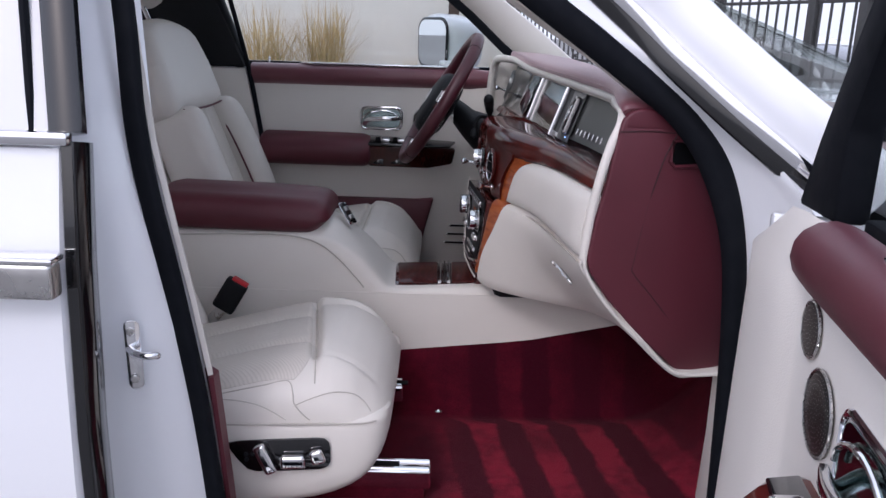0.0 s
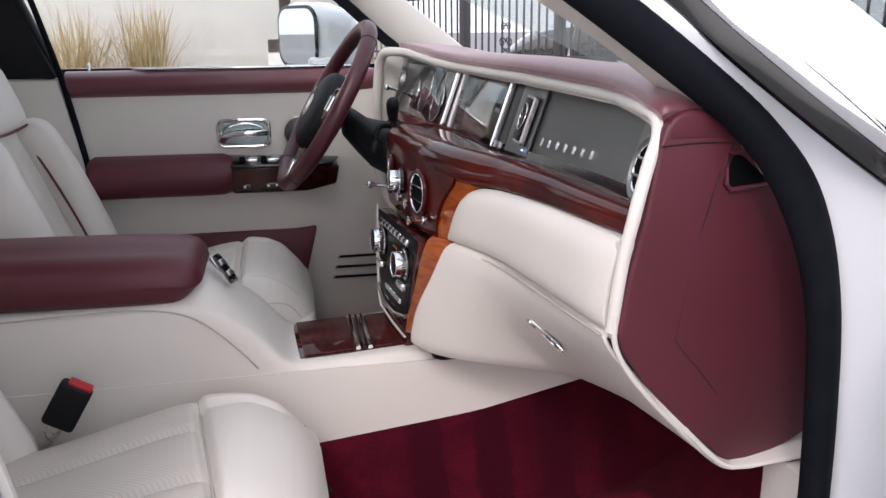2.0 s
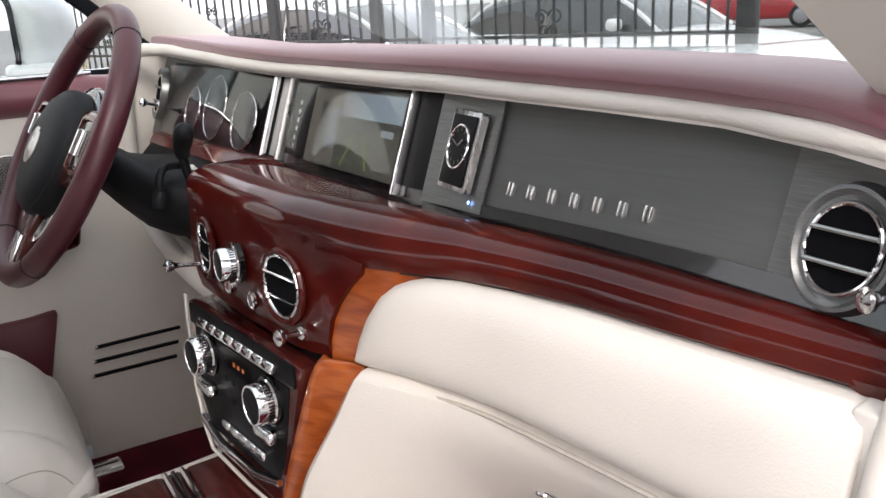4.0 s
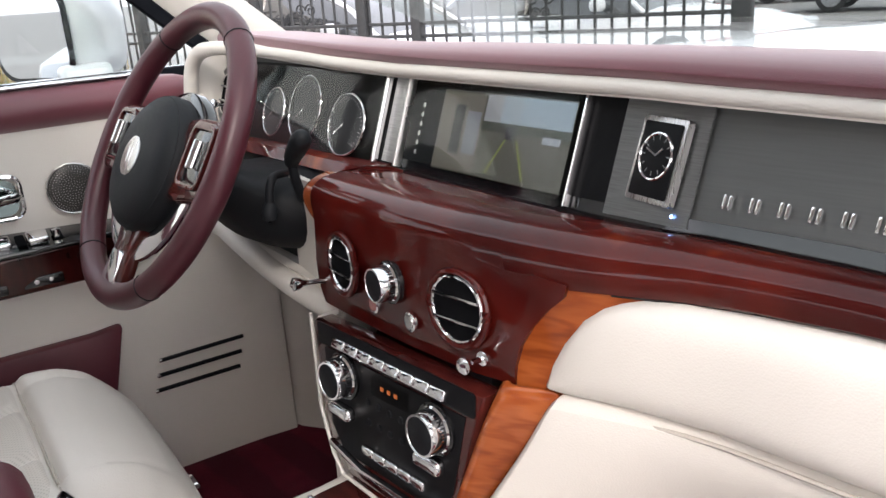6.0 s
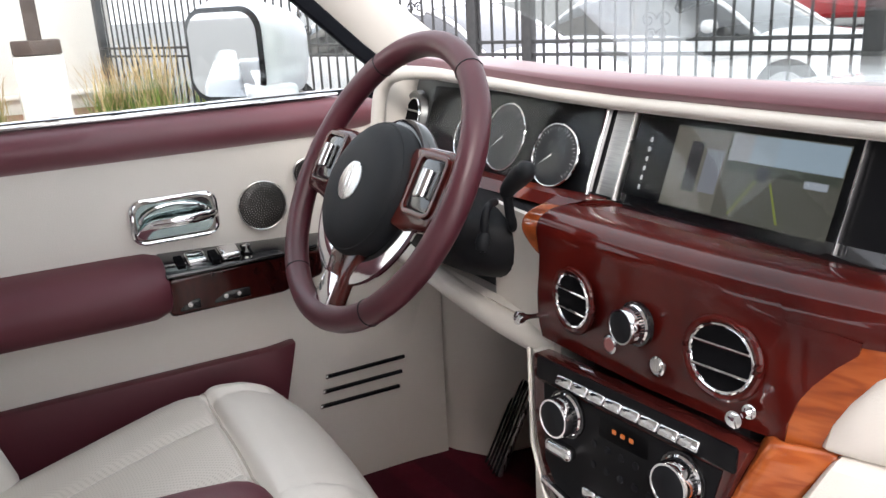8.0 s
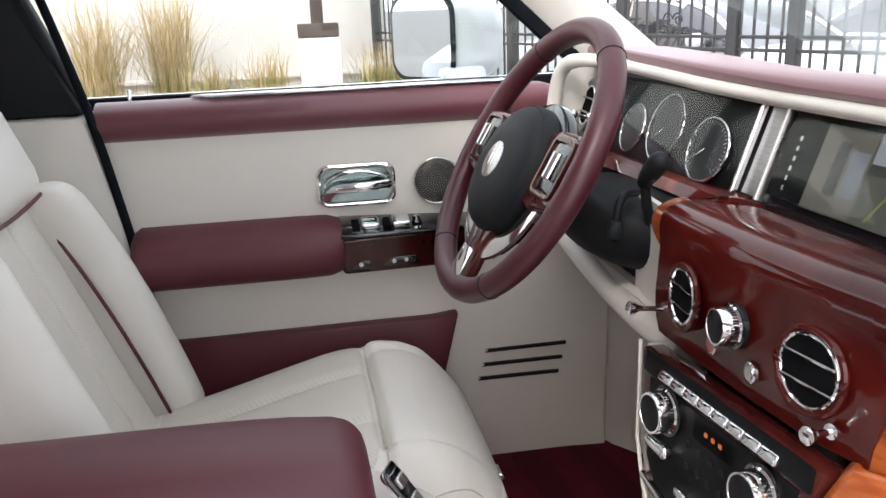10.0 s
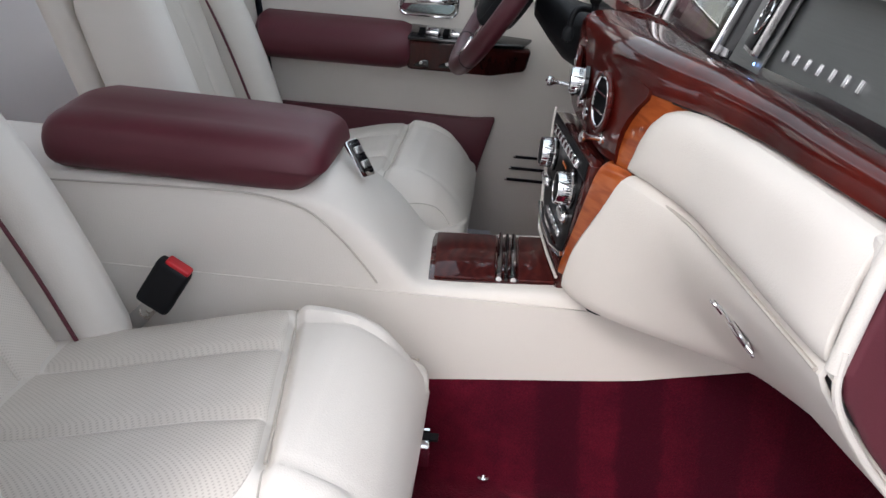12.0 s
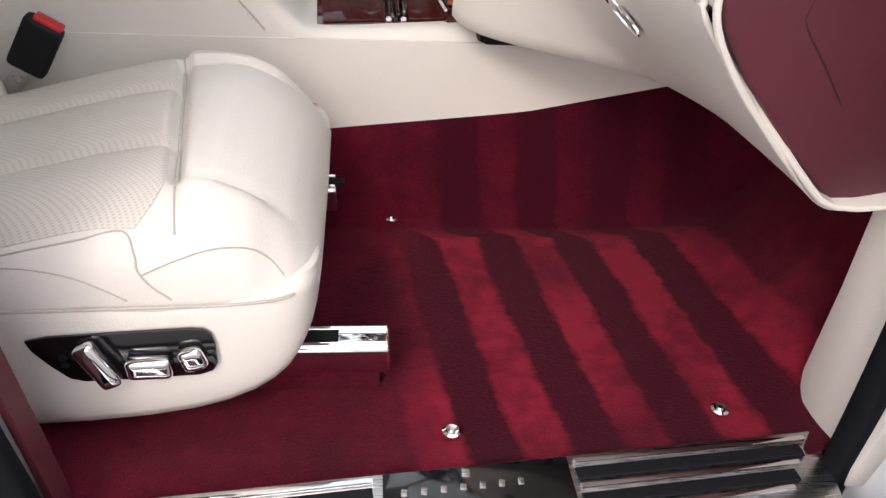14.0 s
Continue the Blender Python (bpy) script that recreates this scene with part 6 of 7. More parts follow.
kick = part("kick_panel", sheet([[(-0.10, 0.762, z), (0.0, 0.759, z), (0.12, 0.753, z), (0.17, 0.746, z), (0.189, 0.744, z), (0.193, 0.752, z), (0.196, 0.775, z)] for z in (0.38, 0.5, 0.6, 0.7, 0.8, 0.9, 0.95)], 0.01), CREAM, dash, "cream side panel by the footwell")
for k in range(3):
    a, b = (-0.074 + 0.008 * k, 0.562 + 0.0295 * k), (0.090 + 0.0075 * k, 0.562 + 0.0305 * k)
    part("slot", tube([(a[0], 0.756, a[1]), (b[0], 0.752, b[1])], 1, 8, flat=(0.0035, 0.004), up=(0, 1, 0)), BLACK, kick, "slim dark vent slot")
    part("slot_end", rb((a[0], 0.754, a[1]), (0.008, 0.006, 0.007), 0.003, 2), CHROME, kick)
part("footwell_panel", sheet([[(0.191, 0.775, z), (0.196, 0.756, z), (0.204, 0.735, z), (0.245, 0.682, z), (0.33, 0.655, z), (0.43, 0.640, z)] for z in (0.38, 0.5, 0.7, 0.95)], 0.01), CREAM, dash, "cream panel at the front of the footwell")
part("tunnel_side", sheet([[(0.0, 0.16, z), (0.15, 0.17, z), (0.32, 0.19, z), (0.6, 0.22, z)] for z in (0.5, 0.62, 0.74, 0.88)], 0.012), CREAM, dash)
# black sheet added to close the footwell; its shade is put into the colour
part("footwell_back", sheet([[(0.40, y, 0.36), (0.44, y, 0.6), (0.46, y, 0.95)] for y in (0.15, 0.45, 0.78)], 0.01), BLACK, dash, "black sheet closing the back of the footwell")
for ya, yb in ((0.228, 0.625), (-0.112, 0.176)):
    cg = part("cover_glass", sheet([[(fx(y, z) - 0.0115, y, z) for z in (1.044, 1.08, 1.12, 1.157)] for y in [ya + (yb - ya) * i / 8 for i in range(9)]], 0.001), glass_mat("cover_glass", (0.94, 0.95, 0.95), 0.02, 0.9), dash, "clear glass over the dials and screen")
    cg.visible_shadow = False
part("driver_end_cap", slab([(0.056, 0.700, 0.93), (0.060, 0.700, 1.08), (0.072, 0.690, 1.165), (0.11, 0.684, 1.185), (0.32, 0.72, 1.15), (0.32, 0.72, 0.93)], (0, 0.02, 0), 0.005), CREAM, dash, "cream leather end of the dashboard")


# ---- steering wheel ----
WN = Vector((-0.861, -0.055, 0.509)).normalized()
WC = Vector((-0.098, 0.350, 1.079))
WM = facing(WC, WN)
wheel = thing("steering_wheel", "burgundy leather steering wheel with black hub", "steering wheel", WC)
R = 0.191
part("rim", tube([WM @ Vector((R * math.cos(a), R * math.sin(a), 0)) for a in [2 * math.pi * k / 72 for k in range(72)]], 0.0172, 14, closed=True), RIMLEATHER, wheel, "stitched burgundy leather rim")
HB = WM @ Matrix.Translation((0, -0.016, -0.010))
hub = part("hub", turned([(0.0, -0.03), (0.07, -0.03), (0.088, -0.015), (0.0925, 0.004), (0.0915, 0.018), (0.088, 0.026), (0.0865, 0.0262), (0.0845, 0.030), (0.074, 0.037), (0.060, 0.041), (0.04, 0.044), (0.027, 0.0445), (0.0, 0.0445)], 44, HB), SOFTBLACK, wheel, "round black leather airbag hub")
part("badge", turned([(0.026, 0.0440), (0.026, 0.0455), (0.023, 0.0465), (0, 0.0465)], 32, HB), STEEL, hub, "plain round silver badge")
part("hub_ring", turned([(0.090, -0.022), (0.104, -0.018), (0.107, -0.008), (0.104, -0.001), (0.094, 0.003)], 44, HB), GLOSSBLACK, hub, "gloss black ring round the hub")
for x in (-0.005, 0.005):
    part("badge_bar", plate(HB @ Matrix.Translation((x, 0, 0.0465)), 0.005, 0.020, 0.0008, 0.002, 0.0003), CHROME, hub)
for s in (-1, 1):
    sp = part("spoke", slab([WM @ Vector((s * x, y, -0.016)) for x, y in ((0.07, 0.052), (0.105, 0.056), (0.150, 0.056), (0.178, 0.050), (0.183, 0.02), (0.183, -0.030), (0.172, -0.044), (0.135, -0.046), (0.105, -0.052), (0.07, -0.050))], WM.to_3x3() @ Vector((0, 0, 0.024)), 0.008, 3), WOOD_D, wheel, "veneered spoke with chrome switches")
    part("switch_frame", slab([WM @ Vector((s * 0.132 + x, 0.008 + y, 0.0075)) for x, y in rounded(0.052, 0.064, 0.008)], WM.to_3x3() @ Vector((0, 0, 0.0025)), 0.001), GLOSSBLACK, sp, "gloss black switch recess")
    part("switch_surround", tube([WM @ Vector((s * 0.132 + x, 0.008 + y, 0.0085)) for x, y in rounded(0.060, 0.072, 0.010, 4)], 1, 8, closed=True, flat=(0.0035, 0.0045), up=WN), WOOD_D, sp)
    part("thumb_wheel", tube([WM @ Vector((s * 0.137, -0.006, 0.013)), WM @ Vector((s * 0.137, 0.026, 0.013))], 0.0075, 12), CHROME, sp, "chrome thumb wheel")
    for k in (-1, 1):
        part("switch", rb((0, 0, 0), (0.010, 0.036, 0.005), 0.002, 2, m=WM @ Matrix.Translation((s * 0.137 + k * 0.015, 0.010, 0.011))), GLOSSBLACK if k > 0 else STEEL, sp)
low = part("lower_spoke", slab([WM @ Vector((x, y, -0.014)) for x, y in ((-0.045, -0.08), (0.045, -0.08), (0.03, -0.13), (0.034, -0.185), (-0.034, -0.185), (-0.03, -0.13))], WM.to_3x3() @ Vector((0, 0, 0.018)), 0.006), WOOD_D, wheel, "dark veneered lower spoke")
part("spoke_insert", slab([WM @ Vector((x, y, 0.004)) for x, y in ((-0.018, -0.135), (0.018, -0.135), (0.022, -0.178), (-0.022, -0.178))], WM.to_3x3() @ Vector((0, 0, 0.005)), 0.002), CHROME, low)
arc = [HB @ Vector((0.114 * math.cos(a), 0.114 * math.sin(a), 0.004)) for a in [radians(-75 + 7 * k) for k in range(10)]]
part("bright_arc", tube(arc, 1, 10, flat=(0.016, 0.005), up=WN), CHROME, wheel, "curved chrome horn bar")
arc = [HB @ Vector((0.114 * math.cos(a), 0.114 * math.sin(a), 0.004)) for a in [radians(-168 + 7 * k) for k in range(10)]]
part("bright_arc", tube(arc, 1, 10, flat=(0.016, 0.005), up=WN), CHROME, wheel, "curved chrome horn bar")
for a in (55, 125, -125, -55):
    part("rim_seam", tube([WM @ Vector(((R + 0.0172 * math.cos(b)) * math.cos(radians(a)), (R + 0.0172 * math.cos(b)) * math.sin(radians(a)), 0.0172 * math.sin(b))) for b in [2 * math.pi * k / 14 for k in range(14)]], 0.0011, 5, closed=True), SOFTBLACK, wheel)
lever = thing("gear_lever", "black column gear selector with a fat tip", "lever", (0.0, 0.3, 1.02))
part("stalk", tube(spline([(0.075, 0.31, 1.00), (0.052, 0.258, 1.005), (0.040, 0.246, 1.028), (0.035, 0.243, 1.058)], 5), 0.0065, 10), BLACK, lever)
part("tip", tube(spline([(0.037, 0.249, 1.054), (0.034, 0.236, 1.066), (0.031, 0.212, 1.081), (0.029, 0.192, 1.094), (0.028, 0.180, 1.101)], 4), [0.006, 0.009, 0.010, 0.0105, 0.011, 0.0115, 0.012, 0.0125, 0.013, 0.013, 0.0135, 0.0135, 0.013, 0.012, 0.010, 0.007, 0.003], 14), SOFTBLACK, lever, "fat black leather tip")
stalk = thing("indicator_stalk", "black stalk below the steering wheel", "stalk", (0.0, 0.3, 1.0))
part("arm", tube(spline([(0.045, 0.29, 1.035), (0.012, 0.252, 1.042), (0.0, 0.243, 1.028), (-0.002, 0.242, 1.008)], 5), 0.0055, 10), BLACK, stalk)
part("tip", tube([(-0.002, 0.242, 1.012), (-0.003, 0.242, 1.006), (-0.004, 0.243, 0.998), (-0.005, 0.243, 0.990), (-0.005, 0.243, 0.986)], [0.006, 0.0095, 0.0105, 0.009, 0.004], 12), SOFTBLACK, stalk)
pedal = thing("foot_rest", "ribbed metal foot rest beside the cream side panel", "foot rest", (0.26, 0.65, 0.40))
FA_, FB_, FC_, FD_ = Vector((0.225, 0.672, 0.36)), Vector((0.225, 0.600, 0.385)), Vector((0.33, 0.630, 0.535)), Vector((0.33, 0.672, 0.555))
part("plate", slab([FA_, FB_, FC_, FD_], (0.010, 0.004, -0.008), 0.002), STEEL, pedal)
for k in range(5):
    a, b = FA_.lerp(FB_, 0.12 + 0.19 * k), FD_.lerp(FC_, 0.12 + 0.19 * k)
    part("rib", tube([a + Vector((-0.003, 0, 0.002)), b + Vector((-0.003, 0, 0.002))], 0.0026, 6), BLACK, pedal)

# ---- centre console ----
con = thing("centre_console", "cream leather centre console with a burgundy armrest", "console", (-0.3, 0, 0.45))
rows = []
prof = [(-1.10, 0.800, 0.800), (-0.78, 0.797, 0.797), (-0.60, 0.797, 0.797), (-0.46, 0.797, 0.815), (-0.40, 0.797, 0.815), (-0.365, 0.797, 0.825), (-0.33, 0.785, 0.805), (-0.30, 0.765, 0.775), (-0.26, 0.735, 0.738), (-0.225, 0.690, 0.693), (-0.207, 0.672, 0.672), (-0.19, 0.669, 0.664), (-0.10, 0.674, 0.668), (0.0, 0.681, 0.674), (0.08, 0.687, 0.680)]
for x, zs, zc in prof:
    w = 0.120
    r = 0.018
    row = [(x, -w - 0.008, 0.47), (x, -w - 0.006, 0.60), (x, -w - 0.003, zs - r), (x, -w + 0.005, zs - 0.005), (x, -w + r, zs), (x, -0.06, zc), (x, 0, zc), (x, 0.06, zc), (x, w - r, zs), (x, w - 0.005, zs - 0.005), (x, w + 0.003, zs - r), (x, w + 0.006, 0.60), (x, w + 0.008, 0.47)]
    rows.append(row)
soft(part("body", sheet(rows, -0.012), CREAM, con, "cream leather console body"), 1)
rows = []
for x, zt in ((0.06, 0.690), (0.10, 0.694), (0.15, 0.700), (0.20, 0.704), (0.26, 0.69), (0.33, 0.66), (0.45, 0.66)):
    zb = interp(x, [(-0.2, 0.512), (0.13, 0.552), (0.35, 0.600), (0.5, 0.63)])
    rows.append([(x, -0.127, zb), (x, -0.125, zt - 0.02), (x, -0.12, zt - 0.005), (x, -0.10, zt), (x, -0.05, zt), (x, 0.05, zt), (x, 0.10, zt), (x, 0.12, zt - 0.005), (x, 0.125, zt - 0.02), (x, 0.127, zb)])
part("tunnel_front", sheet(rows, -0.01), CREAM, con, "cream leather tunnel side")
for s in (-1, 1):
    part("side_panel", sheet([[(x, s * 0.129, interp(x, [(-0.7, 0.50), (-0.2, 0.512), (0.13, 0.552), (0.35, 0.600)])), (x, s * 0.1285, 0.60), (x, s * 0.127, 0.66)] for x in (-0.7, -0.45, -0.2, -0.05, 0.06, 0.13, 0.25, 0.35)], 0.004), CREAM, con)
    part("side_seam", tube(spline([(-0.75, s * 0.1245, 0.785), (-0.55, s * 0.1245, 0.792), (-0.44, s * 0.1245, 0.792), (-0.37, s * 0.125, 0.776), (-0.32, s * 0.1255, 0.738), (-0.285, s * 0.125, 0.70), (-0.262, s * 0.127, 0.672)], 6), 0.0016, 6), SEAM, con)


def arm_warp(u, v, w, q):
    k = 1 - 0.08 * max(0, u) ** 4
    return (q.x - 0.03 * max(0, -w) * (u > 0.6) * (u - 0.6) * 2.5, q.y * k, q.z + (0.016 * (1 - v * v) - 0.006 * math.exp(-((v + 0.35) / 0.16) ** 2) * (1 - u ** 6)) * (w > 0) - 0.004 * u - 0.008 * max(0, u) ** 3 * (w > 0))


part("armrest", rb((-0.557, 0.0, 0.831), (0.42, 0.250, 0.074), 0.034, 8, arm_warp), BURG, con, "padded burgundy leather armrest lid")
# switch on the slope
sm = facing((-0.318, 0.005, 0.818), (0.72, -0.34, 0.60))
sw = part("switch_bezel", plate(sm, 0.034, 0.062, 0.004, 0.006), CHROME, con, "chrome seat switch plate on the slope")
part("switch", plate(sm @ Matrix.Translation((0, 0, 0.004)), 0.024, 0.048, 0.003, 0.004), GLOSSBLACK, sw)
for y in (-0.012, 0.012):
    part("rocker", rb((0, 0, 0), (0.018, 0.012, 0.005), 0.002, 2, m=sm @ Matrix.Translation((0, y, 0.008))), STEEL, sw)
# tray with sliding veneer lids
LIDWOOD = veneer("satin_dark_veneer", (0.038, 0.007, 0.007), (0.055, 0.010, 0.009), (0.078, 0.015, 0.012), coat=0.35, scale=5)
part("tray_frame", slab([(-0.190, -0.090, 0.6665), (0.012, -0.086, 0.676), (0.012, 0.096, 0.676), (-0.200, 0.096, 0.6665)], (0, 0, 0.003), 0.001), WOOD_D, con)
part("tray_lid", slab([(-0.182, -0.086, 0.670), (-0.090, -0.085, 0.6745), (-0.092, 0.092, 0.6745), (-0.192, 0.091, 0.670)], (0, 0, 0.004), 0.0015), LIDWOOD, con, "dark glossy veneer sliding lid")
part("tray_lid", slab([(-0.054, -0.084, 0.676), (0.008, -0.082, 0.6785), (0.008, 0.092, 0.6785), (-0.054, 0.092, 0.676)], (0, 0, 0.004), 0.0015), LIDWOOD, con, "dark glossy veneer sliding lid")
for x in (-0.084, -0.073, -0.062):
    part("tray_bar", tube([(x, -0.085, 0.6785), (x, 0.092, 0.6785)], 0.0045 if x != -0.073 else 0.003, 8), CHROME if x != -0.073 else GLOSSBLACK, con, "chrome bar of the tray lid" if x != -0.073 else "")

# ---- seats ----
def seat(name, label, yc, x0, z0, lean, out, headrest=True, skew=0.0, wide=1.0, tall=1.0):
    """An armchair-like front seat. yc: its middle; x0: the front of its cushion; z0: lift; out: +1 where the door lies at +y."""
    ob = thing(name, label, "car seat", (x0 - 0.25, yc, 0.38))
    P = Matrix.Translation((x0 + 0.20, yc, z0)) @ Matrix.Diagonal((1, wide, 1, 1))

    # one plump cushion: fluted panels behind, a front roll with a horn at each side

    def fold(y):
        """Where the crease between panels and front roll runs."""
        return -0.359 + skew * y
    TOP = [(-0.80, 0.560), (-0.70, 0.577), (-0.60, 0.600), (-0.50, 0.627), (-0.43, 0.645), (-0.37, 0.656), (-0.33, 0.662), (-0.30, 0.660), (-0.27, 0.650), (-0.245, 0.637), (-0.225, 0.620), (-0.208, 0.596), (-0.196, 0.568)]
    WID = [(-0.80, 0.238), (-0.60, 0.250), (-0.35, 0.2525), (-0.29, 0.250), (-0.26, 0.245), (-0.24, 0.238), (-0.222, 0.226), (-0.208, 0.210), (-0.196, 0.182)]

    def bump(d, w):
        return math.exp(-(d / w) ** 2)

    def height(x, y):
        """How far the padding lifts or dips at a point of the top."""
        a = abs(y)
        xc = fold(y)
        front = 1 / (1 + math.exp(-(x - xc) / 0.004))
        horn = 1 / (1 + math.exp(-(a - 0.162) / 0.006))
        h = -0.018 * bump(x - xc, 0.0085) * (1 - 0.6 * horn)
        h += (1 - front) * (-0.008 * bump(a - 0.080, 0.010) + 0.004 * bump(a - 0.16, 0.05) + 0.004 * bump(a, 0.05))
        h += front * (0.017 * horn - 0.009 * bump(a - 0.158, 0.008)) * max(0, min(1, (-0.215 - x) / 0.03))
        return h

    def edge(x):
        return interp(x, [(-0.40, 0.42), (-0.33, 0.56), (-0.26, 0.62), (-0.20, 0.85)])

    def skin(x, n=48):
        zt, hw = interp(x, TOP), interp(x, WID)
        zb = zt - 0.135 if x < -0.25 else interp(x, [(-0.25, 0.498), (-0.196, 0.540)])
        e = edge(x)
        out_ = []
        ae = math.acos(0.96 ** (1 / e))
        turns = [ae * k / 5 for k in range(5)]
        turns += [math.acos(math.copysign(abs(u) ** (1 / e), u)) for u in [0.96 - 0.032 * k for k in range(61)]] + [math.pi - a for a in reversed(turns)]
        for a in turns:
            c, sn = math.cos(a), math.sin(a)
            y = hw * math.copysign(abs(c) ** e, c)
            z = zb + (zt - zb) * abs(sn) ** e
            wgt = max(0, min(1, (z - zt + 0.035) / 0.03))
            out_.append((x, y, z + height(x, y) * wgt))
        return out_
    xs = [-0.80, -0.76, -0.72] + [-0.69 + 0.02 * k for k in range(14)] + [-0.42 + 0.0025 * k for k in range(21)]
    xf = [-0.370 + 0.0025 * k for k in range(28)] + [-0.296 + 0.008 * k for k in range(9)] + [-0.227, -0.222, -0.217, -0.212, -0.207, -0.202, -0.1965]
    base = [[P @ Vector(q) for q in skin(x)] for x in xs]
    part("cushion", loft(base, closed=False, cap=False), CREAM, ob, "cream leather cushion")
    front = [[P @ Vector(q) for q in skin(x)] for x in xf]
    mid_ = sum((q for q in front[-1]), Vector()) / len(front[-1])
    front += [[q.lerp(mid_, f_) + Vector((0.003 * f_, 0, 0)) for q in front[-1]] for f_ in (0.35, 0.7, 0.98)]
    part("front_roll", loft(front, closed=False, cap=False), CREAM, ob, "plump cream leather front roll with rounded horns")
    for ya, yb in ((-0.222, -0.0815), (-0.0785, 0.0785), (0.0815, 0.222)):
        rows_ = []
        for i in range(41):
            r_ = []
            for k in range(13):
                y = ya + (yb - ya) * k / 12
                x = -0.70 + (fold(y) - 0.008 - 6.0 * max(0.0, abs(y) - 0.150) ** 2 + 0.70) * (i / 40) ** 0.45
                zt, hw = interp(x, TOP), interp(x, WID)
                c = min(0.999, abs(y) / hw) ** (1 / edge(x))
                z = zt - 0.135 + 0.135 * math.sqrt(1 - c * c) ** edge(x)
                r_.append(P @ Vector((x, y, z + height(x, y) + 0.0009)))
            rows_.append(r_)
        part("cushion_panel", sheet(rows_, 0.002, (x0 - 0.3, yc, 3)), CREAM_P, ob, "perforated cream leather cushion panel")

    def on_side(x, z, s_):
        """A point on the cushion's flank, a hair proud."""
        zt, hw = interp(x, TOP), interp(x, WID)
        e = edge(x)
        zb = zt - 0.135 if x < -0.25 else interp(x, [(-0.25, 0.498), (-0.196, 0.540)])
        sn = max(0.0, min(0.98, (z - zb) / (zt - zb))) ** (1 / e)
        return P @ Vector((x, s_ * (hw * math.sqrt(1 - sn * sn) ** e + 0.0008), z))
    for s in (-1, 1):
        part("piping", tube(spline([on_side(x, interp(x, TOP) - 0.025, s) for x in (-0.69, -0.62, -0.55, -0.48, -0.42, -0.378)] + [on_side(-0.366, 0.612, s), on_side(-0.364, 0.598, s), on_side(-0.352, 0.582, s), on_side(-0.335, 0.567, s)], 5), 0.0011, 6), SEAM, ob)
        part("side_seam", tube(spline([on_side(x, z, s) for x, z in ((-0.68, 0.560), (-0.60, 0.575), (-0.52, 0.590), (-0.478, 0.596), (-0.43, 0.592), (-0.40, 0.580), (-0.377, 0.566))], 6), 0.0009, 6), SEAM, ob)
        part("side_seam", tube(spline([on_side(x, z, s) for x, z in ((-0.360, 0.594), (-0.33, 0.606), (-0.295, 0.613), (-0.262, 0.606), (-0.243, 0.590), (-0.230, 0.572))], 6), 0.0009, 6), SEAM, ob)
    # darker cord laid in the crease in place of its shade
    crease = [(fold(y), y) for y in [-0.152 + 0.304 * k / 30 for k in range(31)]]
    part("roll_crease", tube([P @ Vector((x, y, interp(x, TOP) + height(x, y) + 0.0012)) for x, y in crease], 0.0020, 6), SEAM, ob)
    def surf(x, y):
        """A point on top of the cushion, a hair proud."""
        zt, hw = interp(x, TOP), interp(x, WID)
        c = min(0.999, abs(y) / hw) ** (1 / edge(x))
        return P @ Vector((x, y, zt - 0.135 + 0.135 * math.sqrt(1 - c * c) ** edge(x) + height(x, y) + 0.0006))
    for s in (-1, 1):
        part("horn_seam", tube([surf(fold(s * a) - 0.03 * (a - 0.155), s * a) for a in [0.155 + 0.01 * k for k in range(8)]], 0.0011, 6), SEAM, ob)
    # valance below the cushion, curving up at the front
    loops = []
    for xx, zb, zt, hw in ((-0.80, 0.375, 0.552, 0.240), (-0.70, 0.372, 0.554, 0.250), (-0.52, 0.374, 0.560, 0.2555), (-0.37, 0.388, 0.566, 0.2560), (-0.29, 0.408, 0.568, 0.2545), (-0.24, 0.436, 0.568, 0.247), (-0.218, 0.463, 0.570, 0.236), (-0.203, 0.495, 0.568, 0.217), (-0.195, 0.525, 0.562, 0.190)):
        loops.append([P @ Vector((xx, hw * a, z)) for a, z in ((-1, (zb + zt) / 2 + 0.0), (-1.0, zt - 0.010), (-0.975, zt), (-0.5, zt + 0.002), (0, zt + 0.002), (0.5, zt + 0.002), (0.975, zt), (1.0, zt - 0.010), (1, (zb + zt) / 2), (0.985, zb + 0.02), (0.95, zb), (0, zb), (-0.95, zb), (-0.985, zb + 0.02))])
    soft(part("valance", loft(loops), CREAM, ob, "smooth cream seat valance"), 1)
    # darker line put in for the crease between cushion and valance
    for s in (-1, 1):
        part("valance_crease", tube(spline([P @ Vector((x, s * (w + 0.0002), z)) for x, z, w in ((-0.70, 0.548, 0.250), (-0.52, 0.554, 0.2555), (-0.37, 0.560, 0.2560), (-0.29, 0.562, 0.2545), (-0.24, 0.562, 0.247), (-0.218, 0.563, 0.236))], 5), 0.0016, 6), SEAM, ob)
    # control plate on the door side
    cm_ = facing(P @ Vector((-0.388, out * 0.2560, 0.500)), (0, out, 0)) @ Matrix.Rotation(radians(-3 * out), 4, "Z")
    sgn = -1 if out < 0 else 1
    outline = [(-0.092, 0.026), (-0.07, 0.030), (0.0, 0.032), (0.07, 0.033), (0.082, 0.031), (0.089, 0.024), (0.091, 0.012), (0.090, -0.014), (0.084, -0.024), (0.07, -0.029), (0.0, -0.031), (-0.045, -0.031), (-0.06, -0.026), (-0.075, -0.008), (-0.088, 0.012)]
    cp = part("control_plate", slab([cm_ @ Vector((-sgn * x, y, 0)) for x, y in outline], cm_.to_3x3() @ Vector((0, 0, 0.004)), 0.0015), GLOSSBLACK, ob, "gloss black seat control plate")
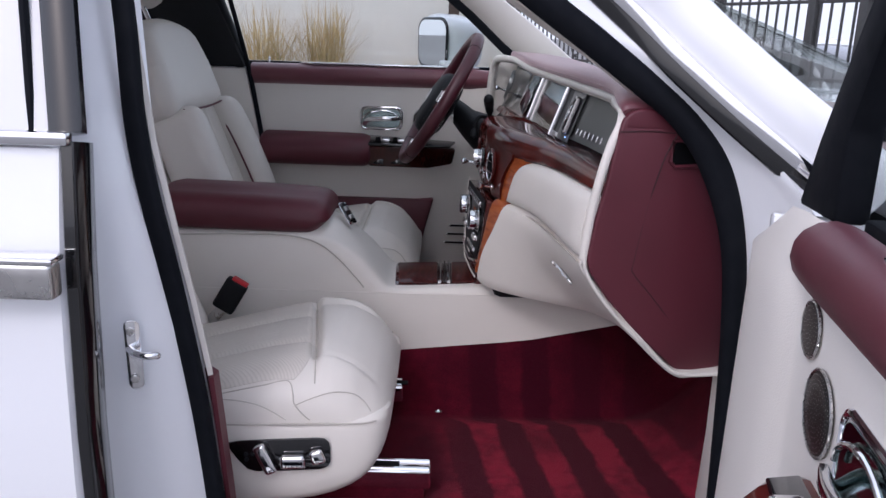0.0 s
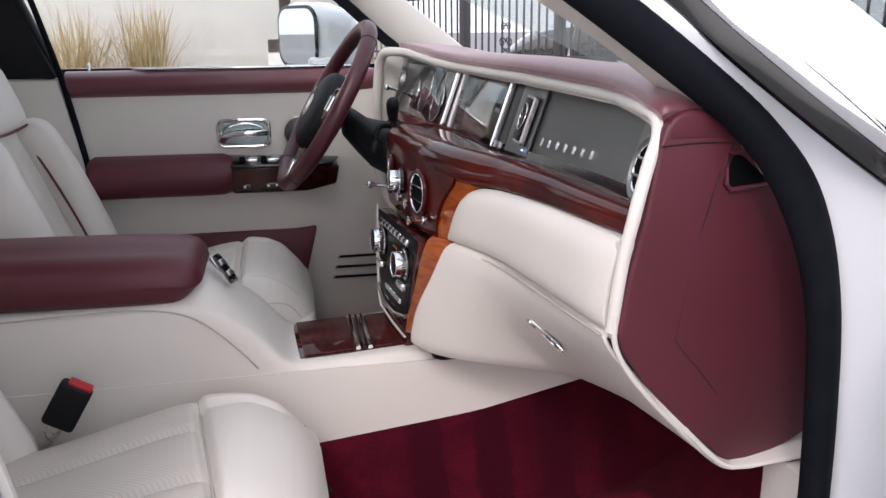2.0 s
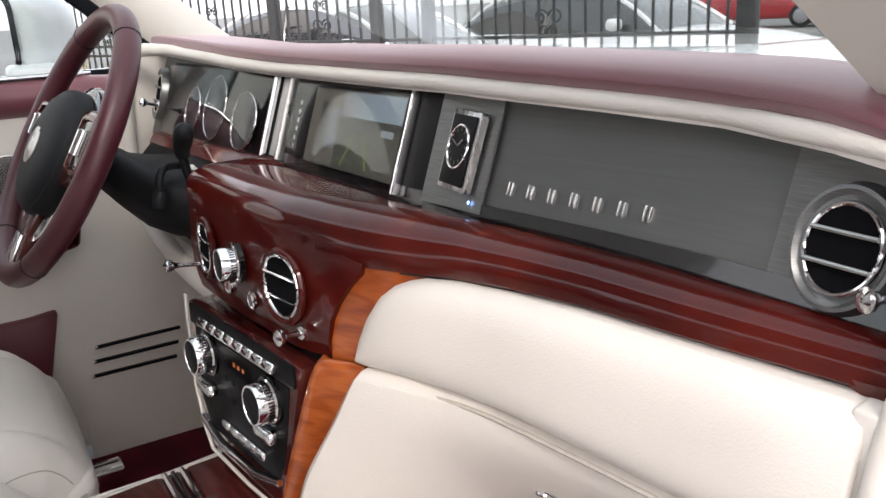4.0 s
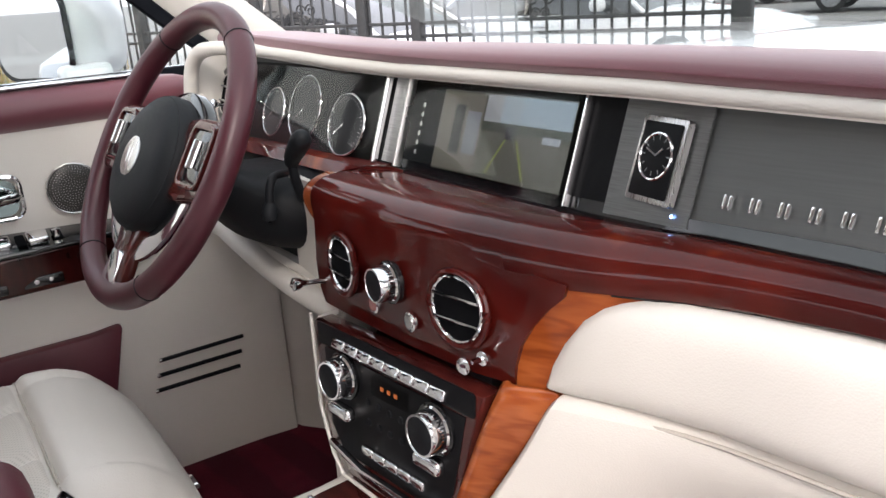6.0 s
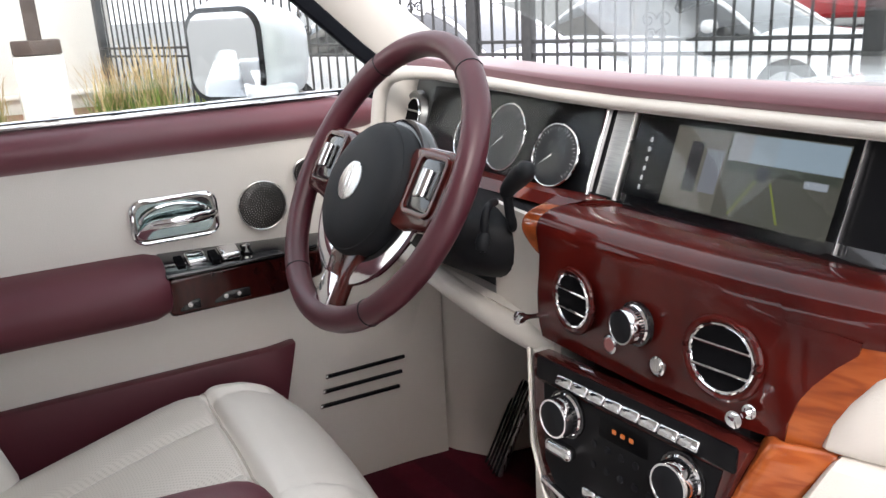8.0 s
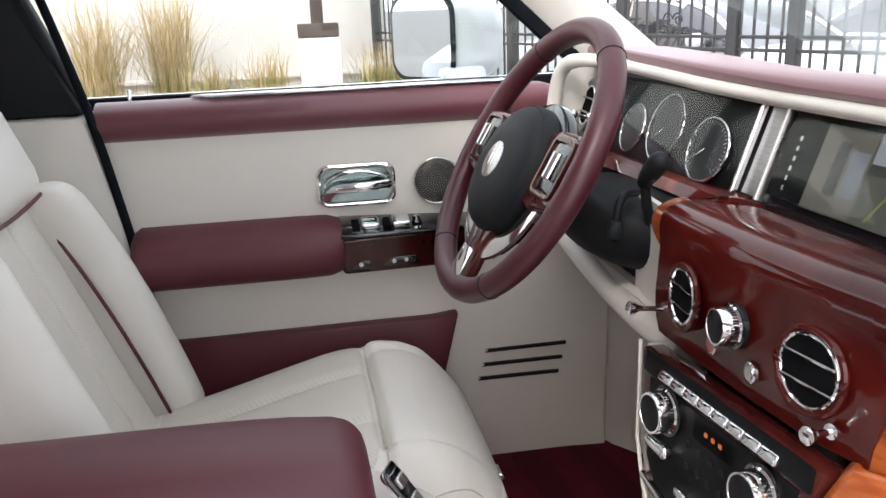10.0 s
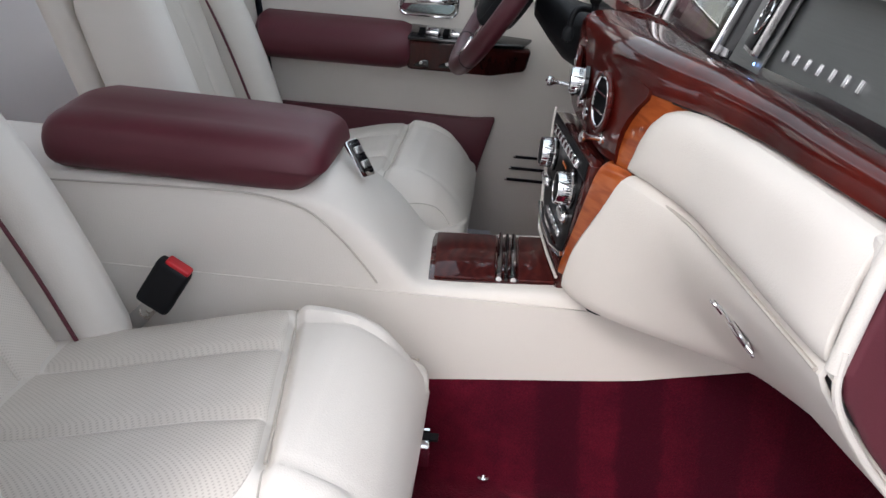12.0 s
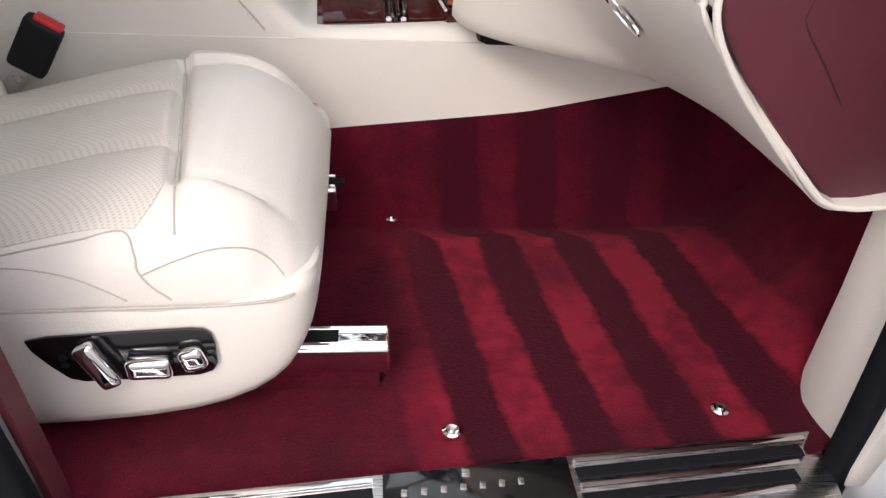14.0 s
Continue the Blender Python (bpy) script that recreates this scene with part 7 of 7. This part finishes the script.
    part("recline_switch", rb((0, 0, 0), (0.024, 0.060, 0.016), 0.007, 4, m=cm_ @ Matrix.Translation((sgn * 0.025, -0.002, 0.012)) @ Matrix.Rotation(radians(sgn * -22), 4, "Z")), CHROME, cp, "chrome recline switch")
    part("slide_switch", rb((0, 0, 0), (0.046, 0.026, 0.016), 0.007, 4, m=cm_ @ Matrix.Translation((-sgn * 0.024, -0.008, 0.012))), CHROME, cp, "chrome slide switch")
    part("lumbar_switch", rb((0, 0, 0), (0.026, 0.028, 0.014), 0.007, 4, m=cm_ @ Matrix.Translation((-sgn * 0.068, 0.0, 0.011)) @ Matrix.Rotation(radians(sgn * -15), 4, "Z")), CHROME, cp, "chrome lumbar switch")
    for k in range(3):
        part("memory_button", turned([(0.004, 0), (0.004, 0.006), (0, 0.007)], 12, cm_ @ Matrix.Translation((sgn * (0.060 - 0.012 * (k % 2)), 0.004 - 0.010 * (k > 1), 0))), BLACK, cp)
    # runners
    for yy, zr, xe in ((-0.155, 0.402, -0.118), (0.190, 0.428, -0.190)):
        ya, yb, zb = yy * -out - 0.004, yy * -out + 0.044, zr - z0
        rail = part("runner", slab([P @ Vector((-0.70, ya, zb)), P @ Vector((xe, ya, zb)), P @ Vector((xe, yb, zb)), P @ Vector((-0.70, yb, zb))], (0, 0, 0.040), 0.005, 3), CHROME, ob, "bright metal seat runner")
        part("runner_slot", box(tuple(P @ Vector((-0.46, (ya + yb) / 2, zb + 0.0405))), (0.56, 0.016, 0.004)), BLACK, rail)
        for y in (ya + 0.008, yb - 0.008):
            part("runner_lip", tube([P @ Vector((-0.70, y, zb + 0.040)), P @ Vector((xe - 0.004, y, zb + 0.040))], 0.0045, 8), CHROME, rail)
        if yy < 0:
            part("runner_foot", rb(tuple(P @ Vector((-0.41, (ya + yb) / 2, (0.372 - z0 + zb) / 2))), (0.56, 0.044, max(0.01, zb - 0.372 + z0)), 0.004, 2), CARPET, rail, "burgundy carpeted plinth of the runner")
    # backrest, leaning
    B = P @ Matrix.Translation((-0.695, 0, 0.56)) @ Matrix.Rotation(-lean, 4, "Y") @ Matrix.Diagonal((1, 1, tall, 1))

    for ya, yb in ((-0.150, -0.05), (-0.05, 0.05), (0.05, 0.150)):
        part("back_panel", rb((-0.055, (ya + yb) / 2, 0.20), (0.10, yb - ya + 0.002, 0.42), 0.014, 6, None, B), CREAM_P, ob, "perforated cream leather back panel")
    for s in (-1, 1):
        def vw(u, v, w, q, s=s):
            return (q.x + 0.012 * (1 - w * w), q.y + s * (0.006 - 0.035 * max(0, w) ** 2), q.z)
        part("back_bolster", rb((-0.02, s * 0.205, 0.19), (0.155, 0.092, 0.46), 0.044, 8, vw, B), CREAM, ob, "cream leather backrest bolster")
        part("back_piping", tube(spline([B @ Vector(p) for p in ((0.012, s * 0.157, -0.03), (0.016, s * 0.158, 0.12), (0.012, s * 0.156, 0.26), (0.0, s * 0.150, 0.40))], 6), 0.003, 6), BURG, ob, "burgundy piping")

    def sw_(u, v, w, q):
        return (q.x - 0.010 * max(0, w) ** 2, q.y * (1 - 0.16 * max(0, w) ** 1.5), q.z - 0.030 * v * v * (w > 0))
    part("shoulder", rb((-0.045, 0, 0.53), (0.125, 0.47, 0.27), 0.045, 8, sw_, B), CREAM, ob, "broad cream leather shoulder pad")
    part("shoulder_seam", tube(spline([B @ Vector(p) for p in ((0.0195, -0.205, 0.41), (0.0215, -0.12, 0.405), (0.0225, 0, 0.402), (0.0215, 0.12, 0.405), (0.0195, 0.205, 0.41))], 6), 0.003, 6), BURG, ob, "burgundy piping")
    part("back_shell", rb((-0.125, 0, 0.30), (0.06, 0.44, 0.68), 0.028, 5, None, B), CREAM, ob, "cream leather seat back shell")
    if headrest:
        for s in (-1, 1):
            part("headrest_post", tube([B @ Vector((-0.06, s * 0.06, 0.64)), B @ Vector((-0.065, s * 0.06, 0.74))], 0.007, 10), CHROME, ob, "chrome headrest post")
        hr = part("headrest", rb((-0.055, 0, 0.790), (0.11, 0.40, 0.16), 0.05, 6, lambda u, v, w, q: (q.x - 0.02 * v * v, q.y, q.z + 0.0), B), CREAM, ob, "cream leather headrest")
        part("headrest_piping", tube(spline([B @ Vector(p) for p in ((-0.012, -0.195, 0.80), (-0.004, -0.12, 0.728), (0.0, 0.0, 0.720), (-0.004, 0.12, 0.728), (-0.012, 0.195, 0.80))], 6), 0.003, 6), SOFTBLACK, hr)
    return ob


seat("passenger_seat", "cream leather front seat with perforated middle panels", -0.405, -0.170, 0.020, radians(27), -1, headrest=False, skew=-0.14, wide=0.94)
seat("driver_seat", "cream leather driver's seat with burgundy piping", 0.430, -0.150, 0.068, radians(20.5), 1, tall=1.05)
bk = thing("belt_buckle", "black seat belt buckle with a red button", "seat belt", (-0.58, -0.185, 0.60))
BM = Matrix.Translation((-0.563, -0.180, 0.660)) @ Matrix.Rotation(radians(31), 4, "Y")
part("case", rb((0, 0, 0), (0.052, 0.026, 0.080), 0.008, 3, m=BM), BLACK, bk)
part("button", rb((0.004, 0, 0.041), (0.038, 0.020, 0.008), 0.003, 2, m=BM), RED, bk, "red release button")
part("stem", slab([BM @ Vector(p) for p in ((-0.012, 0, -0.035), (0.012, 0, -0.035), (0.0, 0, -0.12), (-0.03, 0, -0.12))], (0, 0.004, 0)), STEEL, bk)
# rear bench behind, mostly hidden
bench = thing("rear_seat", "cream leather rear bench in the shade", "car seat", (-1.75, 0, 0.38))
part("cushion", rb((-1.75, 0, 0.52), (0.55, 1.3, 0.26), 0.08, 5), CREAM, bench)
part("backrest", rb((-2.1, 0, 0.9), (0.2, 1.3, 0.62), 0.08, 5), CREAM, bench)

# ---- carpet studs and sill plate ----
for x, y, z in ((-0.077, -0.182, 0.386), (-0.019, -0.637, 0.388), (0.310, -0.610, 0.388)):
    tagged(new("carpet_stud", finish("carpet_stud", turned([(0.011, 0), (0.011, 0.003), (0.008, 0.005), (0.0045, 0.004), (0.003, 0.006), (0, 0.006)], 20, Matrix.Translation((x, y, z))), CHROME)), "small chrome stud fixing the carpet", "stud", "carpet studs")
sill = thing("sill_plate", "ribbed bright metal sill plate with a black centre panel", "sill plate", (0, -0.81, 0.39))
def sy(x, k=0.0):
    """Inner edge of the sill plate at x, moved outwards by k."""
    return -0.756 + 0.093 * x - k


part("plate", slab([(-0.44, sy(-0.44), 0.376), (0.398, sy(0.398), 0.376), (0.385, -0.865, 0.376), (-0.42, -0.885, 0.376)], (0, 0, 0.022), 0.002), STEEL, sill)
for k in range(5):
    d = 0.012 + 0.017 * k
    part("rib", tube([(-0.43, sy(-0.43, d), 0.4), (-0.110, sy(-0.11, d), 0.4)], 1, 8, flat=(0.0035 if k % 2 == 0 else 0.0085, 0.0025)), CHROME if k % 2 == 0 else BLACK, sill)
    part("rib", tube([(0.108, sy(0.108, d), 0.4), (0.380 - 0.01 * k, sy(0.38, d), 0.4)], 1, 8, flat=(0.0035 if k % 2 == 0 else 0.0085, 0.0025)), CHROME if k % 2 == 0 else BLACK, sill)
pl = part("name_panel", slab([(-0.100, sy(-0.1, 0.006), 0.398), (0.100, sy(0.1, 0.006), 0.398), (0.102, sy(0.1, 0.09), 0.398), (-0.100, sy(-0.1, 0.085), 0.398)], (0, 0, 0.005), 0.0015), GLOSSBLACK, sill, "gloss black panel with small bright bars")
for k in range(7):
    part("name_bar", plate(facing((-0.078 + 0.0205 * k, sy(-0.078 + 0.0205 * k, 0.034), 0.4032), (0, 0, 1), (0.09, 1, 0)), 0.0065, 0.009, 0.0008, 0.001, 0.0002), STEEL, pl)
part("emblem_bar", plate(facing((-0.012, sy(-0.012, 0.016), 0.4032), (0, 0, 1), (0.09, 1, 0)), 0.009, 0.011, 0.0008, 0.001, 0.0002), STEEL, pl)
sill.location.z += 0.008
